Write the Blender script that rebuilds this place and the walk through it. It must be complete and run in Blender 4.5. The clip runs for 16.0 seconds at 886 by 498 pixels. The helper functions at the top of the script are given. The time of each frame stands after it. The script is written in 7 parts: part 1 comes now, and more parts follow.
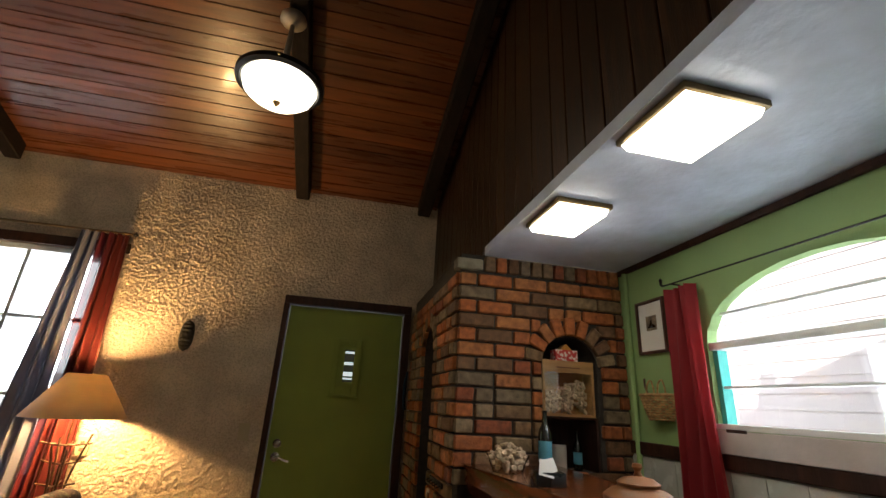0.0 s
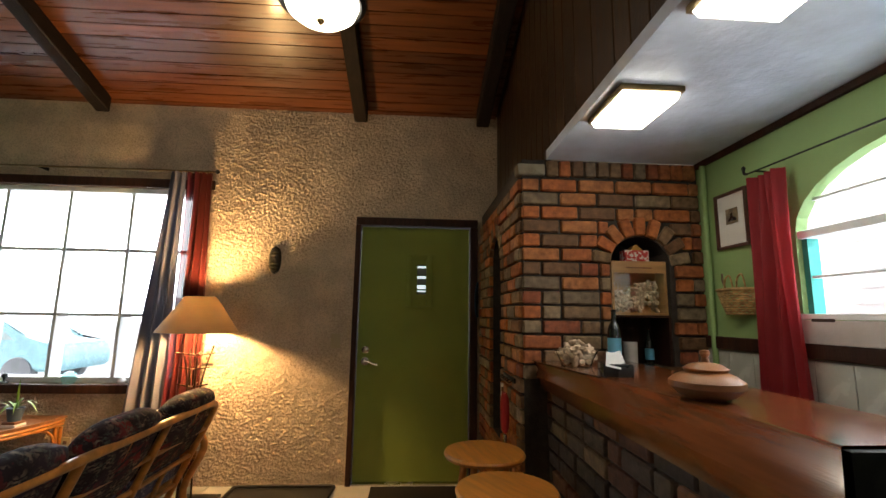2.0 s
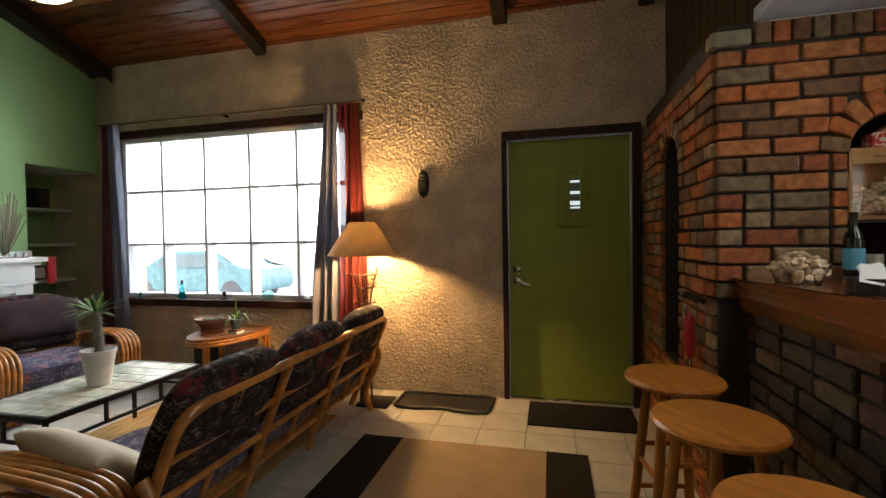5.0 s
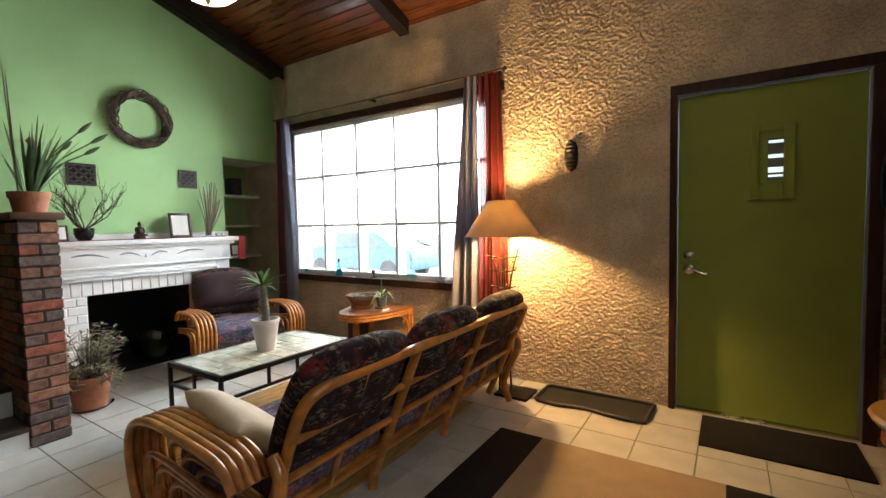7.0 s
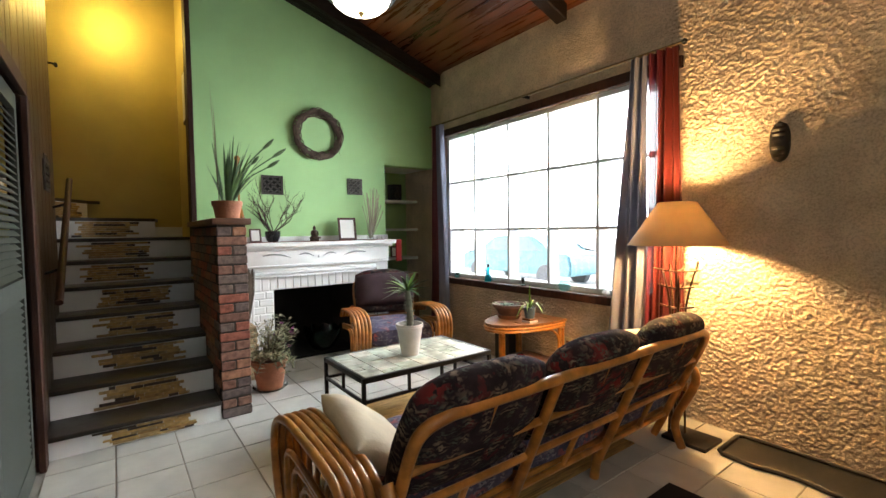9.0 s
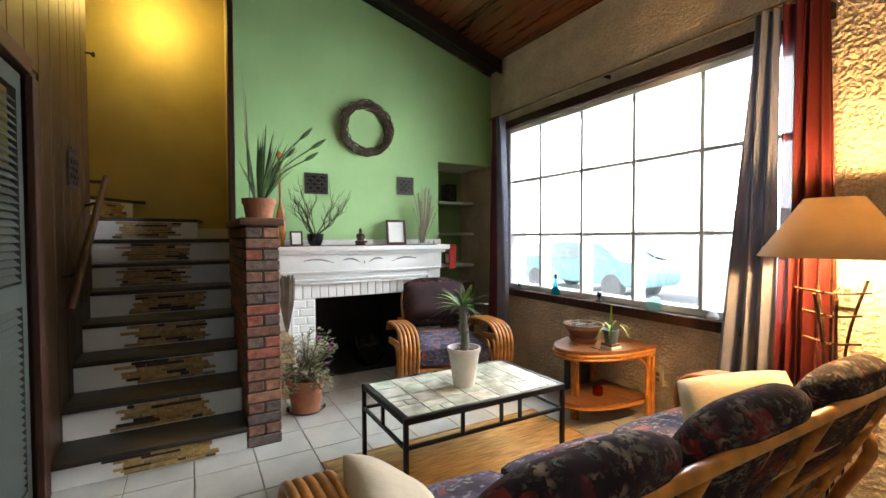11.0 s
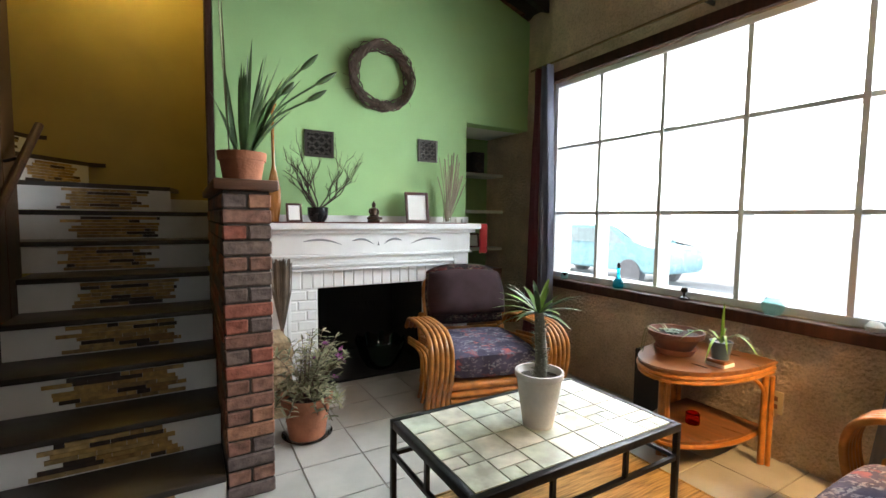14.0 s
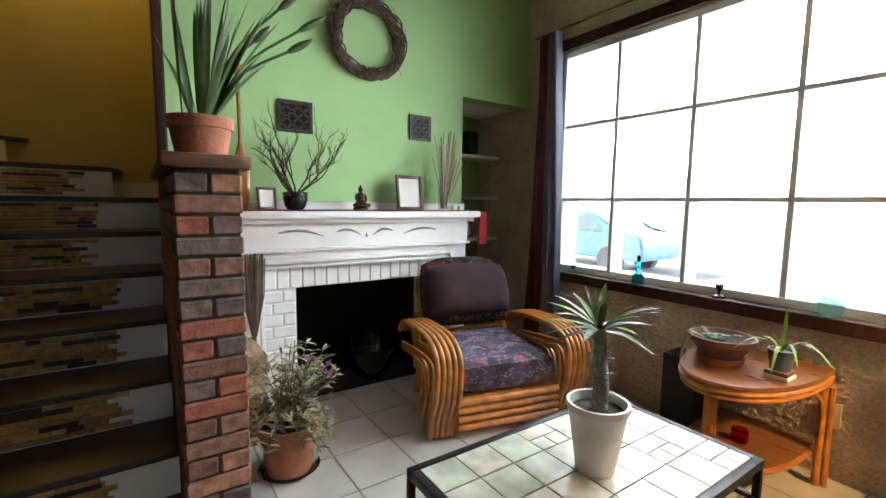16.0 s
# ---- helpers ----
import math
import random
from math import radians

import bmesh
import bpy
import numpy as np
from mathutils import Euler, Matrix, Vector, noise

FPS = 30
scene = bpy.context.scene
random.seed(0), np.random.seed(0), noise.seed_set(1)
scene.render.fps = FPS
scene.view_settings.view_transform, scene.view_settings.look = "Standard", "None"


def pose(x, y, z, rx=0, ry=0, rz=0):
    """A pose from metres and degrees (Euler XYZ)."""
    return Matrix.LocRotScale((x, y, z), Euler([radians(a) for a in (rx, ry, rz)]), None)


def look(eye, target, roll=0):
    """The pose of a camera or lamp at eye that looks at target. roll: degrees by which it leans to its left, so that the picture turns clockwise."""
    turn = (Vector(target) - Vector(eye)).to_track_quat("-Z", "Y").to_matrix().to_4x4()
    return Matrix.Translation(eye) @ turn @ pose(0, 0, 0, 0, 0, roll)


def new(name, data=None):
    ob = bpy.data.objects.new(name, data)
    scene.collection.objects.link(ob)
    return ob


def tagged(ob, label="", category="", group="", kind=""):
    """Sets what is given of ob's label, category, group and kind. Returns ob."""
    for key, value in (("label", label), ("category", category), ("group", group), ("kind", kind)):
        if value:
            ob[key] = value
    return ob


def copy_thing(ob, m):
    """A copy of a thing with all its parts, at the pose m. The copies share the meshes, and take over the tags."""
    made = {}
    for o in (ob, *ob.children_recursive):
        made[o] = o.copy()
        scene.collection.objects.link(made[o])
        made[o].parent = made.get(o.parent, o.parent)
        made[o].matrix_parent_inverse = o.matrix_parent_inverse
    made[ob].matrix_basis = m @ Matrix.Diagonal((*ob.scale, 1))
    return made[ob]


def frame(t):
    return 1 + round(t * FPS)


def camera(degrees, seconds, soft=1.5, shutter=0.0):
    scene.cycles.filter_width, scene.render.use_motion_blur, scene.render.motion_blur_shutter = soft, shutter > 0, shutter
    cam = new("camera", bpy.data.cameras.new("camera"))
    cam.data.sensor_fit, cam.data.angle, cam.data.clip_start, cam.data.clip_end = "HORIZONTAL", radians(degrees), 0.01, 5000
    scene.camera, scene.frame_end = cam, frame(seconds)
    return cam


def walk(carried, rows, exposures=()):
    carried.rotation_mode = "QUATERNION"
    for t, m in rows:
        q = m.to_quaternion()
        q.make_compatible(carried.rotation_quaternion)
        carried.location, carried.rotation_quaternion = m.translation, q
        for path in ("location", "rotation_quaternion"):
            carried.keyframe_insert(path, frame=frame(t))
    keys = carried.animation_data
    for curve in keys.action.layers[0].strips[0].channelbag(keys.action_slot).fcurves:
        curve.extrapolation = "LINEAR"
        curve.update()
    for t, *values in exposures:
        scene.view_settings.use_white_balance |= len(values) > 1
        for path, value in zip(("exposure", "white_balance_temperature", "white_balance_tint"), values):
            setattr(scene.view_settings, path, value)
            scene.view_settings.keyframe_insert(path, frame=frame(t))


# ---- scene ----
cam = camera(90.1, 16.0)
EXPOSURES = [(0, 0.28), (1.2, 0.56), (3.0, 0.50), (4.0, 0.28), (6.5, 0.70), (8.0, 0.90), (9.0, 0.90), (11.5, 0.78), (16, 0.72)]
PATH = [
    (0, (0.417, 0.177, 1.347), (0.818, 2.021, 2.011), 3.2),
    (0.5, (0.429, 0.17, 1.342), (0.773, 2.056, 1.914), 2.6),
    (1, (0.426, 0.171, 1.314), (0.721, 2.089, 1.8), 2.1),
    (1.5, (0.436, 0.168, 1.308), (0.659, 2.117, 1.696), 1.4),
    (2, (0.456, 0.164, 1.308), (0.577, 2.138, 1.603), 0.9),
    (2.5, (0.468, 0.165, 1.301), (0.464, 2.153, 1.514), 0.5),
    (3, (0.467, 0.174, 1.301), (0.341, 2.165, 1.434), 0.1),
    (3.5, (0.46, 0.205, 1.297), (0.232, 2.191, 1.361), -0.2),
    (4, (0.411, 0.238, 1.293), (0.112, 2.215, 1.293), -0.5),
    (6.5, (0.28, 0.5, 1.228), (-0.617, 2.286, 1.136), -1.1),
    (7, (0.281, 0.581, 1.246), (-0.804, 2.258, 1.138), -1.1),
    (7.5, (0.282, 0.651, 1.261), (-0.983, 2.195, 1.14), -1.2),
    (8, (0.269, 0.709, 1.262), (-1.148, 2.116, 1.147), -1.2),
    (8.5, (0.253, 0.774, 1.267), (-1.283, 2.05, 1.164), -1.1),
    (9, (0.185, 0.825, 1.265), (-1.42, 2.015, 1.18), -0.8),
    (11.5, (-0.392, 1.16, 1.247), (-2.15, 2.113, 1.183), -0.1),
    (12, (-0.51, 1.19, 1.24), (-2.279, 2.122, 1.169), 0),
    (12.5, (-0.646, 1.17, 1.237), (-2.398, 2.131, 1.148), 0.2),
    (13, (-0.783, 1.159, 1.237), (-2.508, 2.165, 1.128), 0.5),
    (13.5, (-0.924, 1.194, 1.223), (-2.641, 2.212, 1.102), 0.6),
    (14, (-1.088, 1.243, 1.22), (-2.812, 2.247, 1.077), 0.7),
    (14.5, (-1.253, 1.27, 1.223), (-2.973, 2.276, 1.051), 0.8),
    (15, (-1.397, 1.269, 1.225), (-3.09, 2.316, 1.029), 0.8),
    (15.5, (-1.492, 1.276, 1.22), (-3.16, 2.363, 1.013), 0.9),
    (16, (-1.542, 1.289, 1.226), (-3.186, 2.411, 1.02), 0.8),
]
walk(cam, [(t, look(eye, target, roll)) for t, eye, target, roll in PATH], EXPOSURES)

# ---- light ----
world = bpy.data.worlds.new("world")
scene.world = world
world.use_nodes = True
wn = world.node_tree
bg = wn.nodes["Background"]
sky = wn.nodes.new("ShaderNodeTexSky")
sky.sky_type = "NISHITA"
sky.sun_disc = False
sky.sun_elevation, sky.sun_rotation = radians(37), radians(255)
wn.links.new(sky.outputs[0], bg.inputs[0])
bg.inputs[1].default_value = 0.15
sun = new("sun", bpy.data.lights.new("sun", "SUN"))
sun.data.energy, sun.data.angle, sun.data.color = 4.5, radians(0.6), (1, 0.96, 0.9)
sun.matrix_world = look((0, 0, 0), (-math.sin(radians(255)) * 0.8, -math.cos(radians(255)) * 0.8, -0.6))


def area_light(name, m, w, h, watts, color):
    lamp = new(name, bpy.data.lights.new(name, "AREA"))
    lamp.data.shape, lamp.data.size, lamp.data.size_y = "RECTANGLE", w, h
    lamp.data.energy, lamp.data.color = watts, color
    lamp.data.spread = radians(150)
    lamp.matrix_world = m
    return lamp


def point_light(name, at, watts, color, radius):
    lamp = new(name, bpy.data.lights.new(name, "POINT"))
    lamp.data.energy, lamp.data.color, lamp.data.shadow_soft_size = watts, color, radius
    lamp.location = at
    return lamp


DAY = (0.86, 0.94, 1.0)
area_light("window_daylight", look((-2.6, 4.25, 1.85), (-2.75, 1.5, 0.45)), 2.3, 0.95, 62, DAY)
area_light("arch_daylight", look((2.55, 1.3, 2.2), (0.0, 1.15, 0.9)), 0.9, 0.6, 24, DAY)
# hidden lamp added below the sill, stands in for daylight bounced off the yard
area_light("arch_yard_light", look((2.5, 1.3, 1.05), (1.3, 1.3, 2.1)), 0.9, 0.4, 8, DAY)
# unseen warm fill added behind the camera, where there is no window
area_light("rear_daylight", look((0.4, -1.9, 1.9), (-0.6, 2.5, 1.0)), 1.6, 1.2, 1.3, (1.0, 0.85, 0.68))
point_light("lamp_bulb", (-1.11, 3.53, 1.308), 88, (1.0, 0.60, 0.24), 0.05)
point_light("stair_bulb", (-5.05, 0.85, 3.3), 14, (1.0, 0.72, 0.2), 0.08)
point_light("pendant_bulb", (-0.075, 2.33, 2.65), 3.2, (1.0, 0.84, 0.62), 0.06)
point_light("pendant_bulb", (-2.15, 2.0, 2.40), 2.2, (1.0, 0.84, 0.62), 0.06)


# ---- materials ----
def material(name, color, rough=0.6, metal=0.0, vary=0.15, scale=8.0, bump=0.1, bump_scale=60.0, second=None, mix=(0.4, 0.65), stretch=(1, 1, 1),
             island=0.0, per_object=0.0, coat=0.0, depth=0.01, emit=0.0, emit_color=None, spec=0.5):
    """A surface whose colour varies at two scales, with fine relief."""
    m = bpy.data.materials.new(name)
    m.use_nodes = True
    n, l = m.node_tree.nodes, m.node_tree.links
    b = n["Principled BSDF"]
    tc = n.new("ShaderNodeTexCoord")
    mp = n.new("ShaderNodeMapping")
    mp.inputs["Scale"].default_value = stretch
    l.new(tc.outputs["Object"], mp.inputs[0])
    big = n.new("ShaderNodeTexNoise")
    big.inputs["Scale"].default_value, big.inputs["Detail"].default_value = scale, 6
    l.new(mp.outputs[0], big.inputs["Vector"])
    ramp = n.new("ShaderNodeValToRGB")
    ramp.color_ramp.elements[0].position, ramp.color_ramp.elements[1].position = mix
    dark = tuple(c * (1 - vary) for c in color)
    ramp.color_ramp.elements[0].color = (*(second or dark), 1)
    ramp.color_ramp.elements[1].color = (*color, 1)
    l.new(big.outputs["Fac"], ramp.inputs[0])
    out = ramp.outputs[0]
    if island or per_object:
        src = n.new("ShaderNodeNewGeometry").outputs["Random Per Island"] if island else n.new("ShaderNodeObjectInfo").outputs["Random"]
        hsv = n.new("ShaderNodeHueSaturation")
        mr = n.new("ShaderNodeMapRange")
        k = island or per_object
        mr.inputs["To Min"].default_value, mr.inputs["To Max"].default_value = 1 - k, 1 + k
        l.new(src, mr.inputs["Value"])
        l.new(mr.outputs[0], hsv.inputs["Value"])
        l.new(out, hsv.inputs["Color"])
        out = hsv.outputs[0]
    l.new(out, b.inputs["Base Color"])
    fine = n.new("ShaderNodeTexNoise")
    fine.inputs["Scale"].default_value, fine.inputs["Detail"].default_value = bump_scale, 4
    l.new(mp.outputs[0], fine.inputs["Vector"])
    bp = n.new("ShaderNodeBump")
    bp.inputs["Strength"].default_value, bp.inputs["Distance"].default_value = bump, depth
    l.new(fine.outputs["Fac"], bp.inputs["Height"])
    l.new(bp.outputs[0], b.inputs["Normal"])
    rr = n.new("ShaderNodeMapRange")
    rr.inputs["To Min"].default_value, rr.inputs["To Max"].default_value = max(rough - 0.08, 0.02), min(rough + 0.1, 1)
    l.new(big.outputs["Fac"], rr.inputs["Value"])
    l.new(rr.outputs[0], b.inputs["Roughness"])
    b.inputs["Metallic"].default_value = metal
    b.inputs["Coat Weight"].default_value = coat
    b.inputs["Coat Roughness"].default_value = 0.12
    b.inputs["Specular IOR Level"].default_value = spec
    if emit:
        b.inputs["Emission Color"].default_value = (*(emit_color or color), 1)
        b.inputs["Emission Strength"].default_value = emit
    return m


def palette_material(name, colors, rough=0.85, bump=0.5, bump_scale=70.0, depth=0.006, islands=False, grain=30.0, coat=0.0):
    """Each piece takes one of the colours, and has stains of its own."""
    m = material(name, (1, 1, 1), rough, bump=bump, bump_scale=bump_scale, depth=depth, coat=coat)
    n, l = m.node_tree.nodes, m.node_tree.links
    src = n.new("ShaderNodeNewGeometry").outputs["Random Per Island"] if islands else n.new("ShaderNodeObjectInfo").outputs["Random"]
    ramp = n.new("ShaderNodeValToRGB")
    ramp.color_ramp.interpolation = "CONSTANT"
    e = ramp.color_ramp.elements
    while len(e) < len(colors):
        e.new(0.5)
    for i, c in enumerate(colors):
        e[i].position = i / len(colors)
    for i, c in enumerate(colors):
        e[i].color = (*c, 1)
    l.new(src, ramp.inputs[0])
    tc = n.new("ShaderNodeTexCoord")
    mul = n.new("ShaderNodeVectorMath")
    mul.operation = "ADD"
    l.new(tc.outputs["Object"], mul.inputs[0])
    l.new(src, mul.inputs[1])
    noi = n.new("ShaderNodeTexNoise")
    noi.inputs["Scale"].default_value, noi.inputs["Detail"].default_value = grain, 8
    l.new(mul.outputs[0], noi.inputs["Vector"])
    r2 = n.new("ShaderNodeMapRange")
    r2.inputs["From Min"].default_value, r2.inputs["From Max"].default_value = 0.3, 0.7
    r2.inputs["To Min"].default_value, r2.inputs["To Max"].default_value = 0.55, 1.25
    l.new(noi.outputs["Fac"], r2.inputs["Value"])
    hsv = n.new("ShaderNodeHueSaturation")
    l.new(r2.outputs[0], hsv.inputs["Value"])
    l.new(ramp.outputs[0], hsv.inputs["Color"])
    l.new(hsv.outputs[0], n["Principled BSDF"].inputs["Base Color"])
    return m


def glass_material(name, color=(1, 1, 1), rough=0.0):
    m = bpy.data.materials.new(name)
    m.use_nodes = True
    b = m.node_tree.nodes["Principled BSDF"]
    b.inputs["Base Color"].default_value = (*color, 1)
    b.inputs["Roughness"].default_value = rough
    b.inputs["Transmission Weight"].default_value = 1
    b.inputs["IOR"].default_value = 1.45
    return m


def glow_material(name, color, strength):
    m = bpy.data.materials.new(name)
    m.use_nodes = True
    b = m.node_tree.nodes["Principled BSDF"]
    b.inputs["Base Color"].default_value = (*color, 1)
    b.inputs["Roughness"].default_value = 0.4
    b.inputs["Emission Color"].default_value = (*color, 1)
    b.inputs["Emission Strength"].default_value = strength
    return m


def fabric_material(name, base, flowers, scale=14.0):
    """Woven tapestry with flowers, leaves and scrolls."""
    m = material(name, base, 0.95, vary=0.5, scale=9, bump=0.5, bump_scale=260, depth=0.003, spec=0.15)
    n, l = m.node_tree.nodes, m.node_tree.links
    tc = n.new("ShaderNodeTexCoord")
    warp = n.new("ShaderNodeTexNoise")
    warp.inputs["Scale"].default_value = 12
    l.new(tc.outputs["Object"], warp.inputs["Vector"])
    add = n.new("ShaderNodeVectorMath")
    add.operation = "MULTIPLY_ADD"
    add.inputs[1].default_value = (0.12, 0.12, 0.12)
    l.new(warp.outputs["Color"], add.inputs[0])
    l.new(tc.outputs["Object"], add.inputs[2])
    out = [x for x in n["Principled BSDF"].inputs["Base Color"].links][0].from_socket
    for i, (c, s, lo, hi) in enumerate(flowers):
        v = n.new("ShaderNodeTexVoronoi")
        v.inputs["Scale"].default_value = s
        l.new(add.outputs[0], v.inputs["Vector"])
        w = n.new("ShaderNodeTexWave")
        w.wave_type = "RINGS"
        w.inputs["Scale"].default_value, w.inputs["Distortion"].default_value = s * 0.9, 9
        w.inputs["Detail"].default_value, w.inputs["Detail Scale"].default_value = 3, 2.5
        l.new(tc.outputs["Object"], w.inputs["Vector"])
        a = n.new("ShaderNodeMapRange")
        a.inputs["From Min"].default_value, a.inputs["From Max"].default_value = hi, lo
        l.new(v.outputs["Distance"], a.inputs["Value"])
        g = n.new("ShaderNodeMath")
        g.operation = "GREATER_THAN"
        g.inputs[1].default_value = 0.55
        l.new(w.outputs["Fac"], g.inputs[0])
        mm = n.new("ShaderNodeMath")
        mm.operation = "MULTIPLY"
        l.new(a.outputs[0], mm.inputs[0])
        l.new(g.outputs[0], mm.inputs[1])
        mx = n.new("ShaderNodeMixRGB")
        l.new(mm.outputs[0], mx.inputs[0])
        l.new(out, mx.inputs[1])
        mx.inputs[2].default_value = (*c, 1)
        out = mx.outputs[0]
    l.new(out, n["Principled BSDF"].inputs["Base Color"])
    return m


M = dict(
    stucco=material("stucco", (0.68, 0.545, 0.40), 0.95, vary=0.22, scale=5, bump=0.9, bump_scale=110, depth=0.010),
    plain_wall=material("painted_plaster", (0.5, 0.45, 0.36), 0.9, scale=3),
    green=material("green_paint", (0.38, 0.62, 0.27), 0.7, vary=0.08, scale=2.5, bump=0.15, bump_scale=90, depth=0.003),
    kitchen_green=material("kitchen_green_paint", (0.30, 0.45, 0.18), 0.75, vary=0.1, scale=3, bump=0.15, bump_scale=90, depth=0.003),
    yellow=material("ochre_paint", (0.50, 0.39, 0.13), 0.7, vary=0.12, scale=3, bump=0.2, bump_scale=70, depth=0.004),
    door=material("door_green_paint", (0.24, 0.30, 0.048), 0.7, vary=0.1, scale=3, bump=0.1, bump_scale=80, depth=0.002),
    white=material("white_paint", (0.8, 0.8, 0.78), 0.5, vary=0.07, scale=6, bump=0.15, bump_scale=60, depth=0.003),
    frame_white=material("window_paint", (0.84, 0.86, 0.86), 0.45, vary=0.06, scale=9, bump=0.1),
    soffit=material("soffit_plaster", (0.62, 0.67, 0.78), 0.45, vary=0.22, scale=7, bump=0.5, bump_scale=18, depth=0.012, mix=(0.3, 0.7)),
    dark_wood=material("dark_wood", (0.050, 0.018, 0.010), 0.55, vary=0.5, scale=5, stretch=(6, 6, 0.6), bump=0.2, bump_scale=40, spec=0.25),
    beam=material("beam_wood", (0.018, 0.011, 0.008), 0.65, vary=0.5, scale=5, stretch=(8, 0.6, 8), bump=0.3, bump_scale=30, spec=0.2),
    panel=material("panel_wood", (0.062, 0.028, 0.010), 0.42, vary=0.65, scale=4, stretch=(9, 9, 0.8), bump=0.2, bump_scale=40, per_object=0.3, spec=0.25),
    board=material("ceiling_boards", (0.14, 0.042, 0.011), 0.28, vary=0.4, scale=3, stretch=(0.7, 9, 9), bump=0.12, bump_scale=30, island=0.35, coat=0.15),
    bar_wood=material("bar_wood", (0.16, 0.045, 0.013), 0.18, vary=0.25, scale=4, stretch=(9, 0.8, 9), bump=0.1, bump_scale=30, coat=0.5),
    stool_wood=material("stool_wood", (0.56, 0.205, 0.028), 0.4, vary=0.3, scale=5, stretch=(9, 1, 1), bump=0.08, bump_scale=40, coat=0.3),
    rattan=material("rattan", (0.56, 0.215, 0.04), 0.35, vary=0.45, scale=14, bump=0.25, bump_scale=90, depth=0.003, coat=0.25),
    tread=material("tread_wood", (0.035, 0.026, 0.022), 0.38, vary=0.4, scale=6, stretch=(6, 0.7, 6), bump=0.15),
    grout=material("grout", (0.3, 0.27, 0.23), 0.9),
    mortar=material("mortar", (0.055, 0.045, 0.038), 0.95, vary=0.3, scale=30, bump=0.6, bump_scale=140, depth=0.006),
    tile=material("floor_tile", (0.49, 0.475, 0.43), 0.32, vary=0.16, scale=5, bump=0.25, bump_scale=16, depth=0.004, per_object=0.06),
    black=material("black_metal", (0.012, 0.012, 0.013), 0.4, metal=0.5, scale=20, bump=0.1),
    rubber=material("black_rubber", (0.012, 0.012, 0.012), 0.55, scale=20, bump=0.4, bump_scale=150),
    soot=material("soot", (0.008, 0.007, 0.006), 0.95, scale=10, bump=0.6),
    chrome=material("steel", (0.6, 0.58, 0.55), 0.25, metal=1.0, vary=0.1, bump=0.02),
    brass=material("brass", (0.55, 0.38, 0.14), 0.3, metal=1.0, vary=0.3, bump=0.05),
    terracotta=material("terracotta", (0.42, 0.16, 0.08), 0.85, vary=0.3, scale=12, bump=0.3, bump_scale=60),
    grey_curtain=material("grey_curtain", (0.24, 0.235, 0.27), 0.5, vary=0.15, scale=4, bump=0.2, bump_scale=300, depth=0.001),
    red_curtain=material("red_curtain", (0.33, 0.014, 0.02), 0.65, vary=0.2, scale=4, bump=0.2, bump_scale=300, depth=0.001),
    lamplit_red_curtain=material("lamplit_red_curtain", (0.45, 0.04, 0.015), 0.65, vary=0.2, scale=4, bump=0.2, bump_scale=300, depth=0.001),
    leaf=material("leaf", (0.06, 0.135, 0.03), 0.45, vary=0.5, scale=12, bump=0.1, island=0.35),
    bright_leaf=material("bright_leaf", (0.22, 0.42, 0.06), 0.45, vary=0.35, scale=12, bump=0.1, island=0.25),
    soil=material("soil", (0.04, 0.028, 0.02), 0.95, scale=40, bump=0.8),
    glass=glass_material("window_glass"),
    kitchen_light=glow_material("light_diffuser", (1.0, 0.93, 0.76), 10.0),
    pendant_light=glow_material("pendant_glass", (1.0, 0.92, 0.74), 3.5),
)


def add_speckle(m, scale, low):
    """Dark mottling painted into the colour, for the shade between grains of a rough coat."""
    n, l = m.node_tree.nodes, m.node_tree.links
    base = n["Principled BSDF"].inputs["Base Color"]
    tc = n.new("ShaderNodeTexCoord")
    cells = n.new("ShaderNodeTexNoise")
    cells.inputs["Scale"].default_value, cells.inputs["Detail"].default_value = scale, 5
    l.new(tc.outputs["Object"], cells.inputs["Vector"])
    mr = n.new("ShaderNodeMapRange")
    mr.inputs["From Min"].default_value, mr.inputs["From Max"].default_value = 0.36, 0.56
    mr.inputs["To Min"].default_value, mr.inputs["To Max"].default_value = low, 1.06
    l.new(cells.outputs["Fac"], mr.inputs["Value"])
    hsv = n.new("ShaderNodeHueSaturation")
    l.new(mr.outputs[0], hsv.inputs["Value"])
    l.new(base.links[0].from_socket, hsv.inputs["Color"])
    l.new(hsv.outputs[0], base)


add_speckle(M["stucco"], 90, 0.8)
M["brick"] = palette_material("old_brick", [(0.36, 0.11, 0.035), (0.22, 0.13, 0.065), (0.40, 0.15, 0.05), (0.17, 0.085, 0.04), (0.42, 0.125, 0.035), (0.26, 0.18, 0.10), (0.27, 0.075, 0.03), (0.19, 0.135, 0.08)])
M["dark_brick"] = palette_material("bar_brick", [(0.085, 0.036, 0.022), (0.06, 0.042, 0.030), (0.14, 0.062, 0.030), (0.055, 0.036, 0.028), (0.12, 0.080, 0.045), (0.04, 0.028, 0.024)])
M["post_brick"] = palette_material("post_brick", [(0.34, 0.11, 0.07), (0.17, 0.12, 0.10), (0.26, 0.13, 0.09), (0.36, 0.17, 0.10), (0.15, 0.11, 0.10), (0.21, 0.10, 0.07)])
M["mosaic"] = palette_material("stone_strips", [(0.42, 0.27, 0.09), (0.48, 0.33, 0.14), (0.32, 0.19, 0.065), (0.035, 0.020, 0.012), (0.44, 0.30, 0.12), (0.46, 0.29, 0.10), (0.29, 0.20, 0.09), (0.04, 0.025, 0.018)], rough=0.6, islands=True, bump=0.2)
